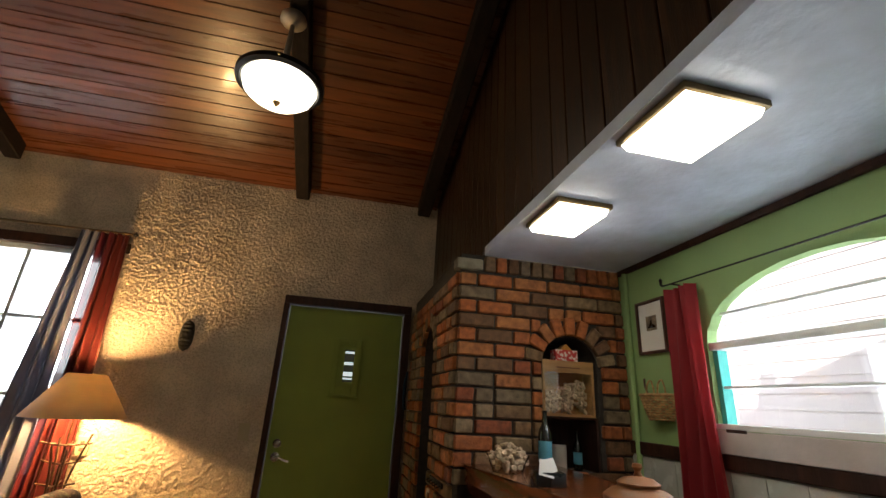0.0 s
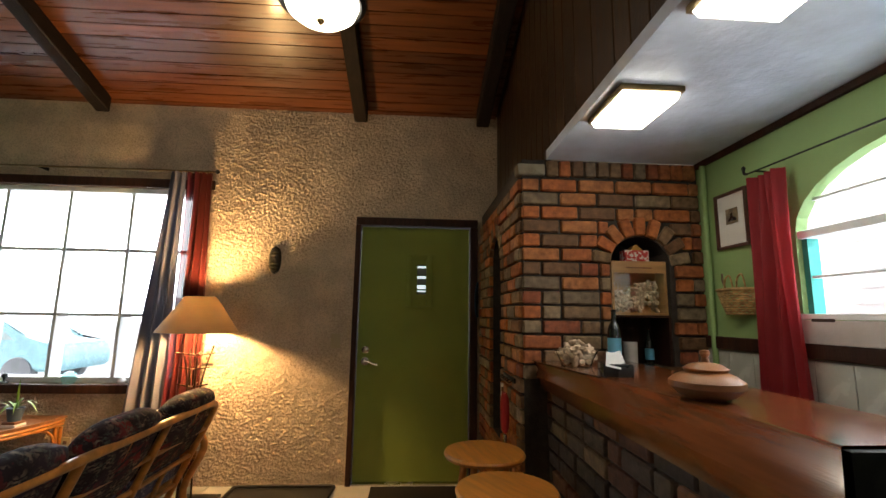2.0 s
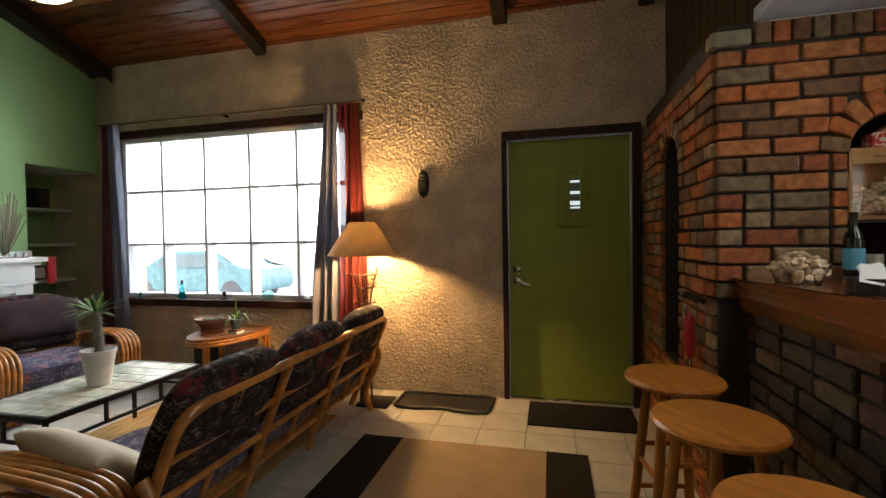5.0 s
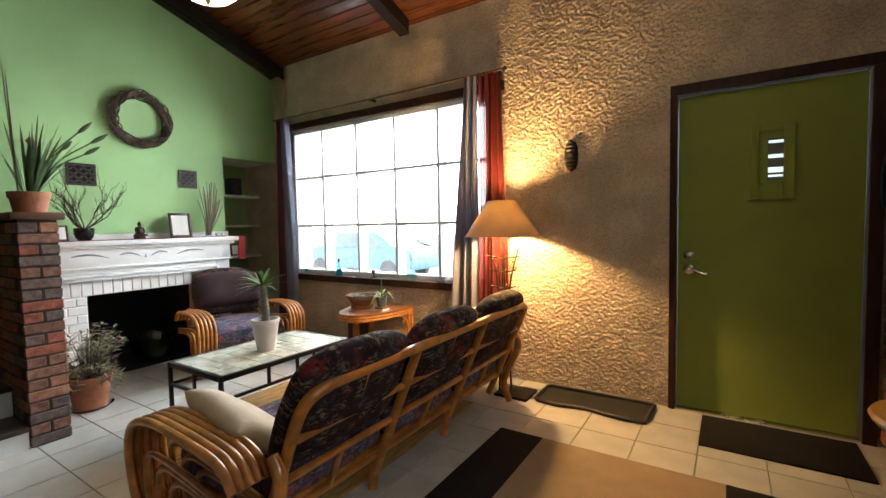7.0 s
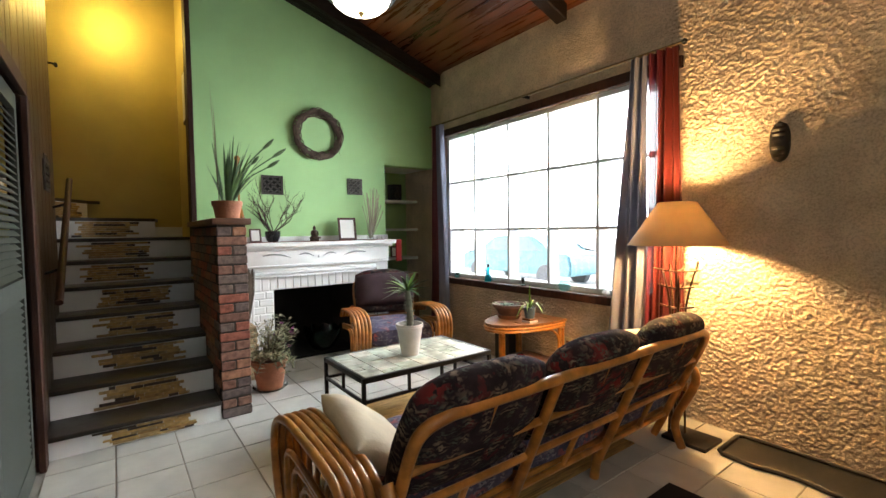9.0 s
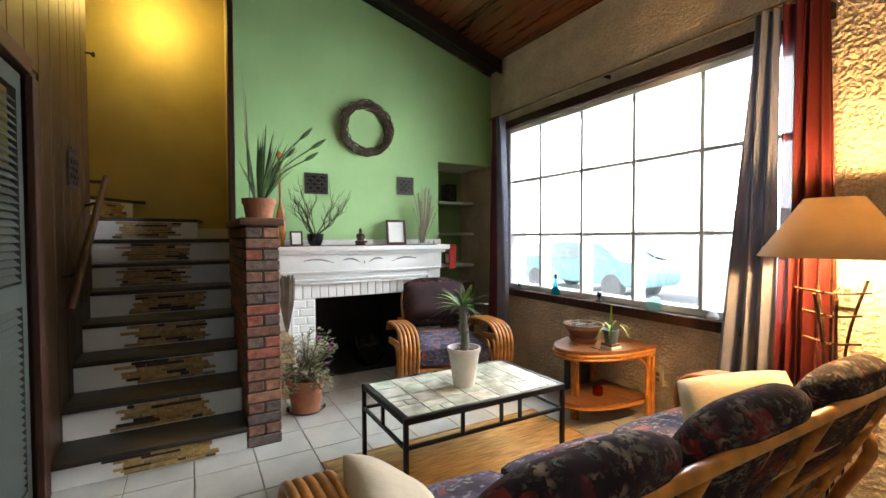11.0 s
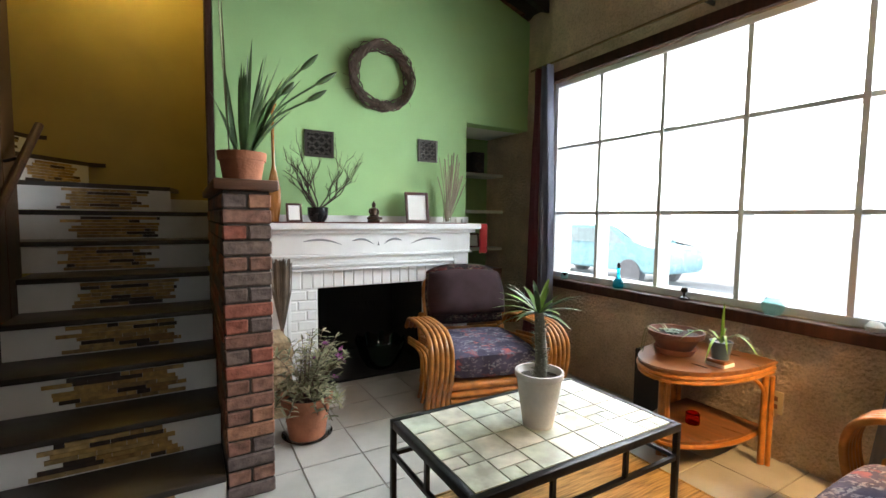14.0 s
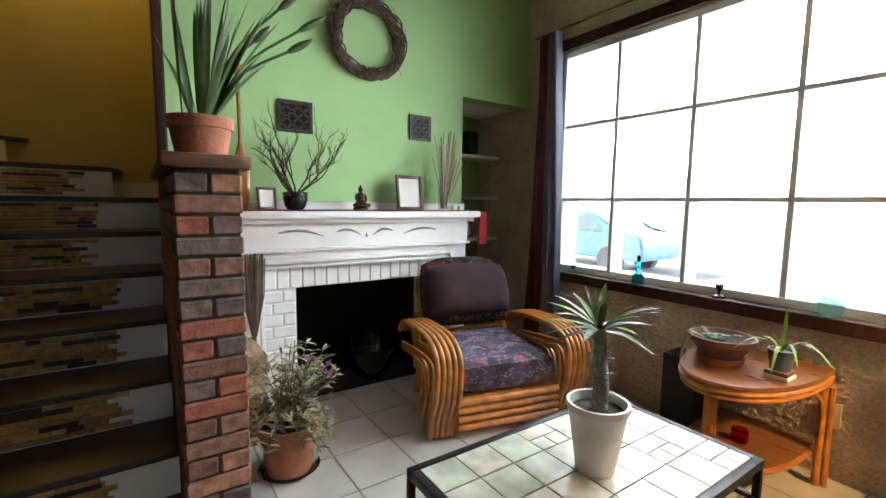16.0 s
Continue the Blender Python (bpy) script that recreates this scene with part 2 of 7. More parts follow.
M["table_tile"] = palette_material("table_tiles", [(0.52, 0.53, 0.44), (0.60, 0.59, 0.50), (0.46, 0.49, 0.40), (0.57, 0.54, 0.44)], rough=0.22, bump=0.15, bump_scale=25, grain=10, coat=0.3)
M["fabric"] = fabric_material("tapestry", (0.035, 0.022, 0.026), [((0.17, 0.02, 0.02), 6, 0.1, 0.5), ((0.22, 0.16, 0.11), 16, 0.1, 0.55), ((0.08, 0.09, 0.07), 22, 0.1, 0.5)])
M["seat_fabric"] = fabric_material("seat_tapestry", (0.09, 0.08, 0.125), [((0.52, 0.46, 0.46), 20, 0.1, 0.55), ((0.34, 0.09, 0.08), 8, 0.1, 0.45), ((0.08, 0.10, 0.13), 20, 0.1, 0.5)])
M["velvet"] = material("brown_velvet", (0.05, 0.028, 0.032), 0.9, vary=0.35, scale=6, bump=0.2, bump_scale=250, spec=0.2)
M["cream"] = material("cream_cloth", (0.62, 0.52, 0.37), 0.9, vary=0.15, scale=7, bump=0.25, bump_scale=30)
M.update(
    stool_dark=material("reddish_wood", (0.17, 0.075, 0.04), 0.5, vary=0.4, scale=5, stretch=(8, 1, 8), bump=0.15),
    louvre=material("louvre_paint", (0.05, 0.055, 0.045), 0.5, bump=0.05),
    grille=material("vent_metal", (0.06, 0.052, 0.045), 0.45, metal=0.6, scale=20),
    paper=material("paper", (0.78, 0.76, 0.72), 0.85, vary=0.05, bump=0.02),
    carving=material("carved_edge", (0.22, 0.23, 0.24), 0.6, bump=0.05),
    red_cloth=material("dark_red_cloth", (0.14, 0.02, 0.015), 0.9),
    red_cloth_bright=material("red_cloth", (0.42, 0.02, 0.02), 0.85),
    green_glass=glass_material("green_glass", (0.10, 0.32, 0.28), 0.05),
    clear_glass=glass_material("clear_glass", (0.95, 0.97, 0.97), 0.02),
    blue_glass=glass_material("turquoise_glass", (0.02, 0.55, 0.72), 0.03),
    teal_glass=glass_material("teal_glass", (0.4, 0.85, 0.82), 0.03),
    red_glass=glass_material("red_glass", (0.75, 0.02, 0.02), 0.1),
    dark_glass=material("dark_bottle_glass", (0.01, 0.013, 0.012), 0.06, vary=0.2, bump=0.0, coat=0.5),
    vine=material("vine_bark", (0.17, 0.12, 0.09), 0.9, vary=0.45, scale=30, bump=0.6, island=0.35),
    dark_twig=material("dark_twig_bark", (0.075, 0.045, 0.035), 0.85, vary=0.4, scale=30, bump=0.5),
    dark_glaze=material("dark_glaze", (0.018, 0.02, 0.022), 0.25, vary=0.3, scale=15),
    red_wood=material("red_brown_wood", (0.09, 0.028, 0.018), 0.4, vary=0.4, scale=8),
    bronze=material("dark_bronze", (0.07, 0.035, 0.02), 0.4, metal=0.4, vary=0.4, scale=30),
    pale_stick=material("pale_stick", (0.45, 0.38, 0.28), 0.8, vary=0.3, island=0.3),
    honey=material("honey_varnish", (0.50, 0.20, 0.04), 0.25, vary=0.4, scale=6, stretch=(9, 9, 1), coat=0.4),
    honey_dark=material("brown_varnish", (0.20, 0.08, 0.025), 0.4, vary=0.4, scale=6, stretch=(1, 1, 7)),
    straw_dark=material("bristle", (0.16, 0.12, 0.085), 0.95, vary=0.4, island=0.4),
    split_wood=material("split_wood", (0.50, 0.36, 0.20), 0.9, vary=0.4, scale=8, stretch=(1, 6, 6), bump=0.6, bump_scale=40, per_object=0.25),
    shelf_paint=material("shelf_paint", (0.66, 0.70, 0.60), 0.6),
    pale_leaf=material("cream_leaf", (0.42, 0.40, 0.24), 0.7, vary=0.3, island=0.3),
    dusty_leaf=material("dusty_leaf", (0.20, 0.22, 0.11), 0.7, vary=0.3, island=0.4),
    purple=material("purple_petal", (0.30, 0.06, 0.24), 0.6, island=0.3),
    grout_dark=material("grey_grout", (0.12, 0.12, 0.11), 0.9),
    white_ceramic=material("white_ceramic", (0.66, 0.62, 0.58), 0.45, vary=0.15, scale=12),
    cactus=material("cactus_trunk", (0.27, 0.27, 0.21), 0.8, vary=0.4, scale=40, bump=0.6),
    table_wood=material("table_wood", (0.24, 0.095, 0.032), 0.3, vary=0.35, scale=5, stretch=(1, 7, 7), coat=0.3),
    brown_pot=material("brown_clay", (0.20, 0.09, 0.06), 0.75, vary=0.3, scale=12),
    succulent=material("succulent", (0.16, 0.25, 0.17), 0.5, island=0.3),
    blue_pot=material("blue_grey_glaze", (0.08, 0.12, 0.16), 0.3, vary=0.3),
    straw=material("woven_straw", (0.56, 0.34, 0.12), 0.9, vary=0.55, scale=9, stretch=(14, 0.7, 1), bump=0.9, bump_scale=35, depth=0.006, mix=(0.35, 0.6)),
    rug_brown=material("brown_rug", (0.30, 0.215, 0.13), 0.95, vary=0.15, scale=6, bump=0.5, bump_scale=220, depth=0.003),
    rug_black=material("black_rug", (0.014, 0.011, 0.011), 0.95, vary=0.3, bump=0.6, bump_scale=220, depth=0.003, spec=0.2),
    twig_metal=material("bronze_twig", (0.09, 0.055, 0.03), 0.5, metal=0.6, vary=0.4, scale=30, bump=0.5),
    brass_dark=material("dull_brass", (0.22, 0.15, 0.07), 0.4, metal=0.8, vary=0.3),
    carved_black=material("carved_black_wood", (0.012, 0.010, 0.009), 0.35, vary=0.4, bump=0.8, bump_scale=60),
    beige_plastic=material("beige_plastic", (0.46, 0.38, 0.24), 0.4, vary=0.05, bump=0.02),
    door_glass=material("door_glass", (0.08, 0.10, 0.06), 0.15, bump=0.05),
    louvre_glow=glow_material("door_daylight", (0.8, 0.95, 1.0), 0.6),
    pale_metal=material("ivory_metal", (0.52, 0.46, 0.38), 0.4, metal=0.2, vary=0.2),
    turned_wood=material("turned_wood", (0.33, 0.125, 0.035), 0.45, vary=0.35, scale=5, stretch=(1, 1, 6)),
    cork=material("cork", (0.74, 0.56, 0.37), 0.9, vary=0.35, scale=60, bump=0.4, island=0.3, per_object=0.25),
    pale_wood=material("pale_varnished_wood", (0.50, 0.27, 0.10), 0.35, vary=0.25, scale=6, stretch=(1, 6, 6)),
    red_check=material("red_white_print", (0.55, 0.04, 0.04), 0.6, second=(0.7, 0.6, 0.55), scale=70, mix=(0.45, 0.5), bump=0.02),
    gold_card=material("gold_card", (0.55, 0.25, 0.04), 0.4),
    blue_label=material("blue_paper", (0.10, 0.35, 0.50), 0.7),
    blue_cloth=material("blue_cord", (0.01, 0.045, 0.09), 0.8),
    white_tile=material("white_wall_tile", (0.55, 0.55, 0.50), 0.25, vary=0.12, scale=10, per_object=0.04),
    sepia=material("sepia_print", (0.30, 0.22, 0.14), 0.7, vary=0.6, scale=30),
    wicker=material("wicker", (0.56, 0.33, 0.13), 0.7, vary=0.45, scale=40, bump=0.5, island=0.25),
    teal_paint=material("teal_paint", (0.06, 0.42, 0.38), 0.5),
    pink_white=material("pinkish_white_paint", (0.62, 0.55, 0.52), 0.5),
    paving=material("pale_concrete", (0.42, 0.42, 0.41), 0.9, vary=0.15, scale=0.4, bump=0.3, bump_scale=20),
    # car paint, glass and tyres are paled to imitate outdoor glare
    overexposed_car_paint=material("overexposed_car_paint", (0.42, 0.78, 0.87), 0.25, bump=0.0, coat=0.6),
    pale_stone=material("pale_stone", (0.36, 0.31, 0.22), 0.9, vary=0.3, scale=20, bump=0.5),
    overexposed_car_glass=material("overexposed_car_glass", (0.50, 0.66, 0.70), 0.1, bump=0.0),
    tyre=material("overexposed_tyre", (0.30, 0.31, 0.33), 0.8),
    siding=material("pink_siding", (0.86, 0.77, 0.77), 0.7, vary=0.06, scale=2),
    pale_pane=material("pale_pane", (0.45, 0.65, 0.68), 0.15, bump=0.0),
)


def cloth_material(name, color, sheer, rough=0.6, back=0.35):
    """Thin curtain cloth that lets some light through."""
    m = material(name, color, rough, vary=0.2, scale=4, bump=0.25, bump_scale=300, depth=0.001)
    n, l = m.node_tree.nodes, m.node_tree.links
    b = n["Principled BSDF"]
    tr = n.new("ShaderNodeBsdfTranslucent")
    tr.inputs[0].default_value = (*[min(1, c * 1.5) for c in color], 1)
    tp = n.new("ShaderNodeBsdfTransparent")
    m1, m2 = n.new("ShaderNodeMixShader"), n.new("ShaderNodeMixShader")
    m1.inputs[0].default_value, m2.inputs[0].default_value = back, sheer
    l.new(b.outputs[0], m1.inputs[1])
    l.new(tr.outputs[0], m1.inputs[2])
    l.new(m1.outputs[0], m2.inputs[1])
    l.new(tp.outputs[0], m2.inputs[2])
    l.new(m2.outputs[0], n["Material Output"].inputs["Surface"])
    return m


M["grey_curtain"] = cloth_material("grey_sheer", (0.15, 0.157, 0.215), 0.0, 0.4, 0.012)
M["red_curtain"] = cloth_material("red_sheer", (0.09, 0.006, 0.012), 0.04, 0.6, 0.06)
M["kitchen_curtain"] = cloth_material("red_cloth_curtain", (0.33, 0.018, 0.025), 0.0)
# second copy of the red cloth, for its part lit by the floor lamp
M["lamplit_red_curtain"] = cloth_material("lamplit_red_cloth", (0.085, 0.006, 0.004), 0.0, 0.6, 0.015)
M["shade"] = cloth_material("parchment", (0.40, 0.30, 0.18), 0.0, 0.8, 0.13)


# ---- helpers for building ----
def thing(name, at, label, category, group="", rz=0.0, kind=""):
    e = new(name)
    e.empty_display_size = 0.1
    e.matrix_world = pose(*at, 0, 0, rz)
    return tagged(e, label, category, group, kind)


def mesh(name, bm, mat, parent=None, smooth=False):
    bmesh.ops.recalc_face_normals(bm, faces=bm.faces[:])
    me = bpy.data.meshes.new(name)
    bm.to_mesh(me)
    bm.free()
    for mm in (mat if isinstance(mat, (list, tuple)) else [mat]):
        me.materials.append(mm)
    if smooth:
        me.polygons.foreach_set("use_smooth", [True] * len(me.polygons))
        me.set_sharp_from_angle(angle=radians(42))
    ob = new(name, me)
    if parent:
        ob.parent = parent
    return ob


def part(name, bm, mat, parent, label="", smooth=True):
    return tagged(mesh(name, bm, mat, parent, smooth), label)


def structure(name, bm, mat, label="", category="", smooth=False):
    return tagged(mesh(name, bm, mat, None, smooth), label, category, kind="structure")


def box(bm, x0, x1, y0, y1, z0, z1, bevel=0.0):
    r = bmesh.ops.create_cube(bm, size=1, matrix=Matrix.Translation(((x0 + x1) / 2, (y0 + y1) / 2, (z0 + z1) / 2)) @ Matrix.Diagonal((abs(x1 - x0), abs(y1 - y0), abs(z1 - z0), 1)))
    if bevel:
        edges = list({e for v in r["verts"] for e in v.link_edges})
        bmesh.ops.bevel(bm, geom=edges, offset=bevel, segments=2, affect="EDGES", profile=0.5)
    return bm


def boxed(*a, bevel=0.0):
    return box(bmesh.new(), *a, bevel=bevel)


def prism(bm, pts, axis, a, b):
    """A polygon drawn out along an axis from a to b. pts are in the other two axes, in order."""
    def at(p, w):
        return {"x": (w, p[0], p[1]), "y": (p[0], w, p[1]), "z": (p[0], p[1], w)}[axis]
    lo = [bm.verts.new(at(p, a)) for p in pts]
    hi = [bm.verts.new(at(p, b)) for p in pts]
    bm.faces.new(lo)
    bm.faces.new(hi[::-1])
    for i in range(len(pts)):
        j = (i + 1) % len(pts)
        bm.faces.new((lo[i], lo[j], hi[j], hi[i]))
    return bm


def tube(bm, pts, r, seg=8, closed=False):
    """A round bar along the points; r is one radius or one for each point."""
    pts = [Vector(p) for p in pts]
    n = len(pts)
    rs = r if isinstance(r, (list, tuple)) else [r] * n
    rings = []
    side = None
    for i, p in enumerate(pts):
        a = pts[(i - 1) % n] if (i or closed) else p
        b = pts[(i + 1) % n] if (i < n - 1 or closed) else p
        d = (b - a).normalized()
        if side is None:
            side = d.orthogonal().normalized()
        side = (side - d * side.dot(d)).normalized()
        up = d.cross(side)
        rings.append([bm.verts.new(p + (side * math.cos(t) + up * math.sin(t)) * rs[i]) for t in (2 * math.pi * k / seg for k in range(seg))])
    for i in range(n if closed else n - 1):
        q, w = rings[i], rings[(i + 1) % n]
        for k in range(seg):
            bm.faces.new((q[k], q[(k + 1) % seg], w[(k + 1) % seg], w[k]))
    if not closed:
        bm.faces.new(rings[0][::-1])
        bm.faces.new(rings[-1])
    return bm


def lathe(bm, profile, at=(0, 0, 0), seg=24):
    """Turns a profile of (radius, height) round the upright axis at a place."""
    rings = []
    for r, z in profile:
        if r < 1e-5:
            rings.append([bm.verts.new((at[0], at[1], at[2] + z))])
        else:
            rings.append([bm.verts.new((at[0] + r * math.cos(2 * math.pi * k / seg), at[1] + r * math.sin(2 * math.pi * k / seg), at[2] + z)) for k in range(seg)])
    for a, b in zip(rings, rings[1:]):
        for k in range(seg):
            j = (k + 1) % seg
            if len(a) == 1 and len(b) == 1:
                continue
            if len(a) == 1:
                bm.faces.new((a[0], b[k], b[j]))
            elif len(b) == 1:
                bm.faces.new((a[k], a[j], b[0]))
            else:
                bm.faces.new((a[k], a[j], b[j], b[k]))
    return bm


def smooth_path(pts, steps=5):
    """A rounder line through the points."""
    pts = [Vector(p) for p in pts]
    out = []
    for i in range(len(pts) - 1):
        p0, p1, p2, p3 = pts[max(i - 1, 0)], pts[i], pts[i + 1], pts[min(i + 2, len(pts) - 1)]
        for s in range(steps):
            t = s / steps
            out.append(0.5 * ((2 * p1) + (p2 - p0) * t + (2 * p0 - 5 * p1 + 4 * p2 - p3) * t * t + (3 * p1 - p0 - 3 * p2 + p3) * t ** 3))
    return out + [pts[-1]]


def pillow(bm, w, d, h, m=None, n=10, power=0.45, dent=0.0):
    """A stuffed cushion, w by d, h thick, about its middle."""
    top, low = [], []
    for i in range(n + 1):
        for j in range(n + 1):
            u, v = -1 + 2 * i / n, -1 + 2 * j / n
            s = math.copysign(abs(math.sin(u * math.pi / 2)) ** 0.9, u)
            t = math.copysign(abs(math.sin(v * math.pi / 2)) ** 0.9, v)
            k = max(0.0, (1 - s ** 4) * (1 - t ** 4)) ** power
            wob = 1 + dent * noise.noise(Vector((u * 1.7, v * 1.7, w * 9)))
            cx, cy = s * w / 2 * (1 - 0.03 * t * t), t * d / 2 * (1 - 0.03 * s * s)
            top.append((cx, cy, h / 2 * k * wob))
            low.append((cx, cy, -h / 2 * k * wob))
    m = m or Matrix()
    tv = [bm.verts.new(m @ Vector(p)) for p in top]
    lv = [v if i // (n + 1) in (0, n) or i % (n + 1) in (0, n) else bm.verts.new(m @ Vector(low[i])) for i, v in enumerate(tv)]
    for i in range(n):
        for j in range(n):
            a, b, c, d2 = i * (n + 1) + j, (i + 1) * (n + 1) + j, (i + 1) * (n + 1) + j + 1, i * (n + 1) + j + 1
            bm.faces.new((tv[a], tv[b], tv[c], tv[d2]))
            try:
                bm.faces.new((lv[a], lv[d2], lv[c], lv[b]))
            except ValueError:
                pass
    return bm


def blade(bm, base, tip, width, bend=0.1, seg=6, cup=0.25):
    """A tapering leaf from base to tip, sagging in between."""
    a, b = Vector(base), Vector(tip)
    d = b - a
    side = d.cross(Vector((0.01, 0.02, 1))).normalized()
    if side.length < 0.1:
        side = Vector((1, 0, 0))
    nrm = side.cross(d).normalized()
    rows = []
    for i in range(seg + 1):
        t = i / seg
        p = a + d * t + Vector((0, 0, bend * math.sin(math.pi * t) * d.length))
        w = width / 2 * (math.sin(math.pi * min(0.06 + t * 0.94, 1)) ** 0.6) * (1 - t * 0.35)
        if i == seg:
            w = 0.0004
        rows.append([bm.verts.new(p - side * w), bm.verts.new(p - nrm * w * cup), bm.verts.new(p + side * w)])
    for q, r in zip(rows, rows[1:]):
        bm.faces.new((q[0], q[1], r[1], r[0]))
        bm.faces.new((q[1], q[2], r[2], r[1]))
    return bm


def arch_z(u, u0, u1, spring, apex):
    c, h = (u0 + u1) / 2, (u1 - u0) / 2
    return spring + (apex - spring) * math.sqrt(max(0.0, 1 - ((u - c) / h) ** 2))


def wall_with_arch(bm, axis, w0, w1, u0, u1, z0, z1, hole, n=14):
    """A slab between w0 and w1 along the axis, spanning u0..u1 and z0..z1, with an arched opening (ua, ub, sill, spring, apex)."""
    ua, ub, sill, spring, apex = hole

    def slab(a, b, zb0, zb1, zt0, zt1):
        prism(bm, [(a, zb0), (b, zb1), (b, zt1), (a, zt0)], axis, w0, w1)
    if ua > u0:
        slab(u0, ua, z0, z0, z1, z1)
    if u1 > ub:
        slab(ub, u1, z0, z0, z1, z1)
    if sill > z0:
        slab(ua, ub, z0, z0, sill, sill)
    us = [(ua + ub) / 2 - (ub - ua) / 2 * math.cos(math.pi * k / n) for k in range(n + 1)]
    for a, b in zip(us, us[1:]):
        slab(a, b, arch_z(a, ua, ub, spring, apex), arch_z(b, ua, ub, spring, apex), z1, z1)
    return bm


PIECES = []


def piece(name, key, maker, mat, parent, m):
    """A small piece of a wall or floor. Alike pieces share their mesh; they are made at the end of the file."""
    PIECES.append((name, key, maker, mat, parent, m))


def brick_maker(w, d, h, seed):
    def make():
        bm = boxed(-w / 2, w / 2, -d / 2, d / 2, -h / 2, h / 2)
        rnd = random.Random(seed)
        bmesh.ops.bevel(bm, geom=bm.edges[:], offset=min(w, h) * 0.09, segments=1, affect="EDGES")
        for v in bm.verts:
            v.co += Vector((rnd.uniform(-1, 1), rnd.uniform(-1, 1), rnd.uniform(-1, 1))) * 0.0018
        return bm
    return make


def lay_bricks(parent, mat, place, u0, u1, z0, z1, course=0.0745, length=0.205, joint=0.011, skip=None, seed=1, deep=0.03, name="brick", half=False):
    """Courses of brick. place(u, z, out) gives the pose of a brick whose middle is there."""
    rnd = random.Random(seed)
    rows = int(round((z1 - z0) / course))
    for r in range(rows):
        z = z0 + (r + 0.5) * course
        u = u0
        first = length if r % 2 == 0 else length / 2
        while u < u1 - 0.02:
            ln = first if u == u0 else length
            if not half and rnd.random() < 0.25 and ln == length:
                ln = length * 0.5
            e = min(u + ln, u1)
            if u1 - e < 0.04:
                e = u1
            bits = [(u, e)]
            if skip:
                bits = skip(u, e, z - course / 2, z + course / 2)
            for a, b in bits:
                w = round((b - a - joint) / 0.01) * 0.01
                if w > 0.025:
                    h = course - joint
                    piece(name, (name, round(w, 3), round(h, 4), r % 3, deep), brick_maker(w, deep, h, int(w * 1000) + r % 3), mat, parent,
                          place((a + b) / 2, z, rnd.uniform(-0.003, 0.004)) @ pose(0, 0, 0, rnd.uniform(-0.6, 0.6), rnd.uniform(-0.5, 0.5), 0))
            u = e


def cut_out(ua, ub, sill, top):
    """Cuts bricks at a rectangular gap."""
    def skip(a, b, za, zb):
        if zb < sill + 0.01 or za > top - 0.01:
            return [(a, b)]
        out = []
        if a < ua:
            out.append((a, min(b, ua)))
        if b > ub:
            out.append((max(a, ub), b))
        return out
    return skip


def cut_arch(ua, ub, sill, spring, apex, ring=0.0):
    def skip(a, b, za, zb):
        if zb < sill + 0.01:
            return [(a, b)]
        c, h = (ua + ub) / 2, (ub - ua) / 2
        zm = (za + zb) / 2
        if zm <= spring:
            half = h
        else:
            k = (zm - spring) / (apex + ring - spring)
            if k >= 1:
                return [(a, b)]
            half = (h + ring) * math.sqrt(1 - k * k)
        out = []
        if a < c - half:
            out.append((a, min(b, c - half)))
        if b > c + half:
            out.append((max(a, c + half), b))
        return [(p, q) for p, q in out if q - p > 0.03]
    return skip


# ---- the room ----
WALL_Y, GREEN_X, SLOPE, EAVE = 3.84, -4.28, 0.33, 3.03
RIDGE_Y = -0.6


def ceiling_z(y):
    return EAVE + SLOPE * (WALL_Y - y) if y > RIDGE_Y else EAVE + SLOPE * (WALL_Y - RIDGE_Y) - SLOPE * (RIDGE_Y - y)


WIN = (-3.80, -1.36, 0.75, 2.30)

# floor
structure("floor", boxed(-5.6, 3.4, -2.3, 4.2, -0.12, -0.006), M["grout"], "grey cement grout bed under the floor tiles", "floor")
floor_tiles = scene.objects["floor"]
TILE = 0.333


def tile_maker(w, h):
    def make():
        return boxed(-w / 2, w / 2, -h / 2, h / 2, -0.008, 0.0, bevel=0.0025)
    return make


# front wall: rough stucco, with the big window and the door
def relief(x, z):
    p = Vector((x * 78, z * 90, 0.3))
    v = 1.0 * noise.noise(p * 1.15) + 0.55 * noise.noise(p * 2.3) + 0.15 * noise.noise(p * 0.4)
    smooth_band = min(1.0, max(0.35, 1.0 - max(0.0, (z - 2.55)) * 2.2)) if x < -1.0 else 1.0
    smooth_band *= 0.4 if x < -1.30 and z > 2.33 else 1.0
    return max(-0.45, v) * 0.0130 * smooth_band


def corner_turn(x):
    """The wall falls back a little between the window and the corner."""
    return 0.145 * min(1.0, max(0.0, (-3.84 - x) / 0.44))


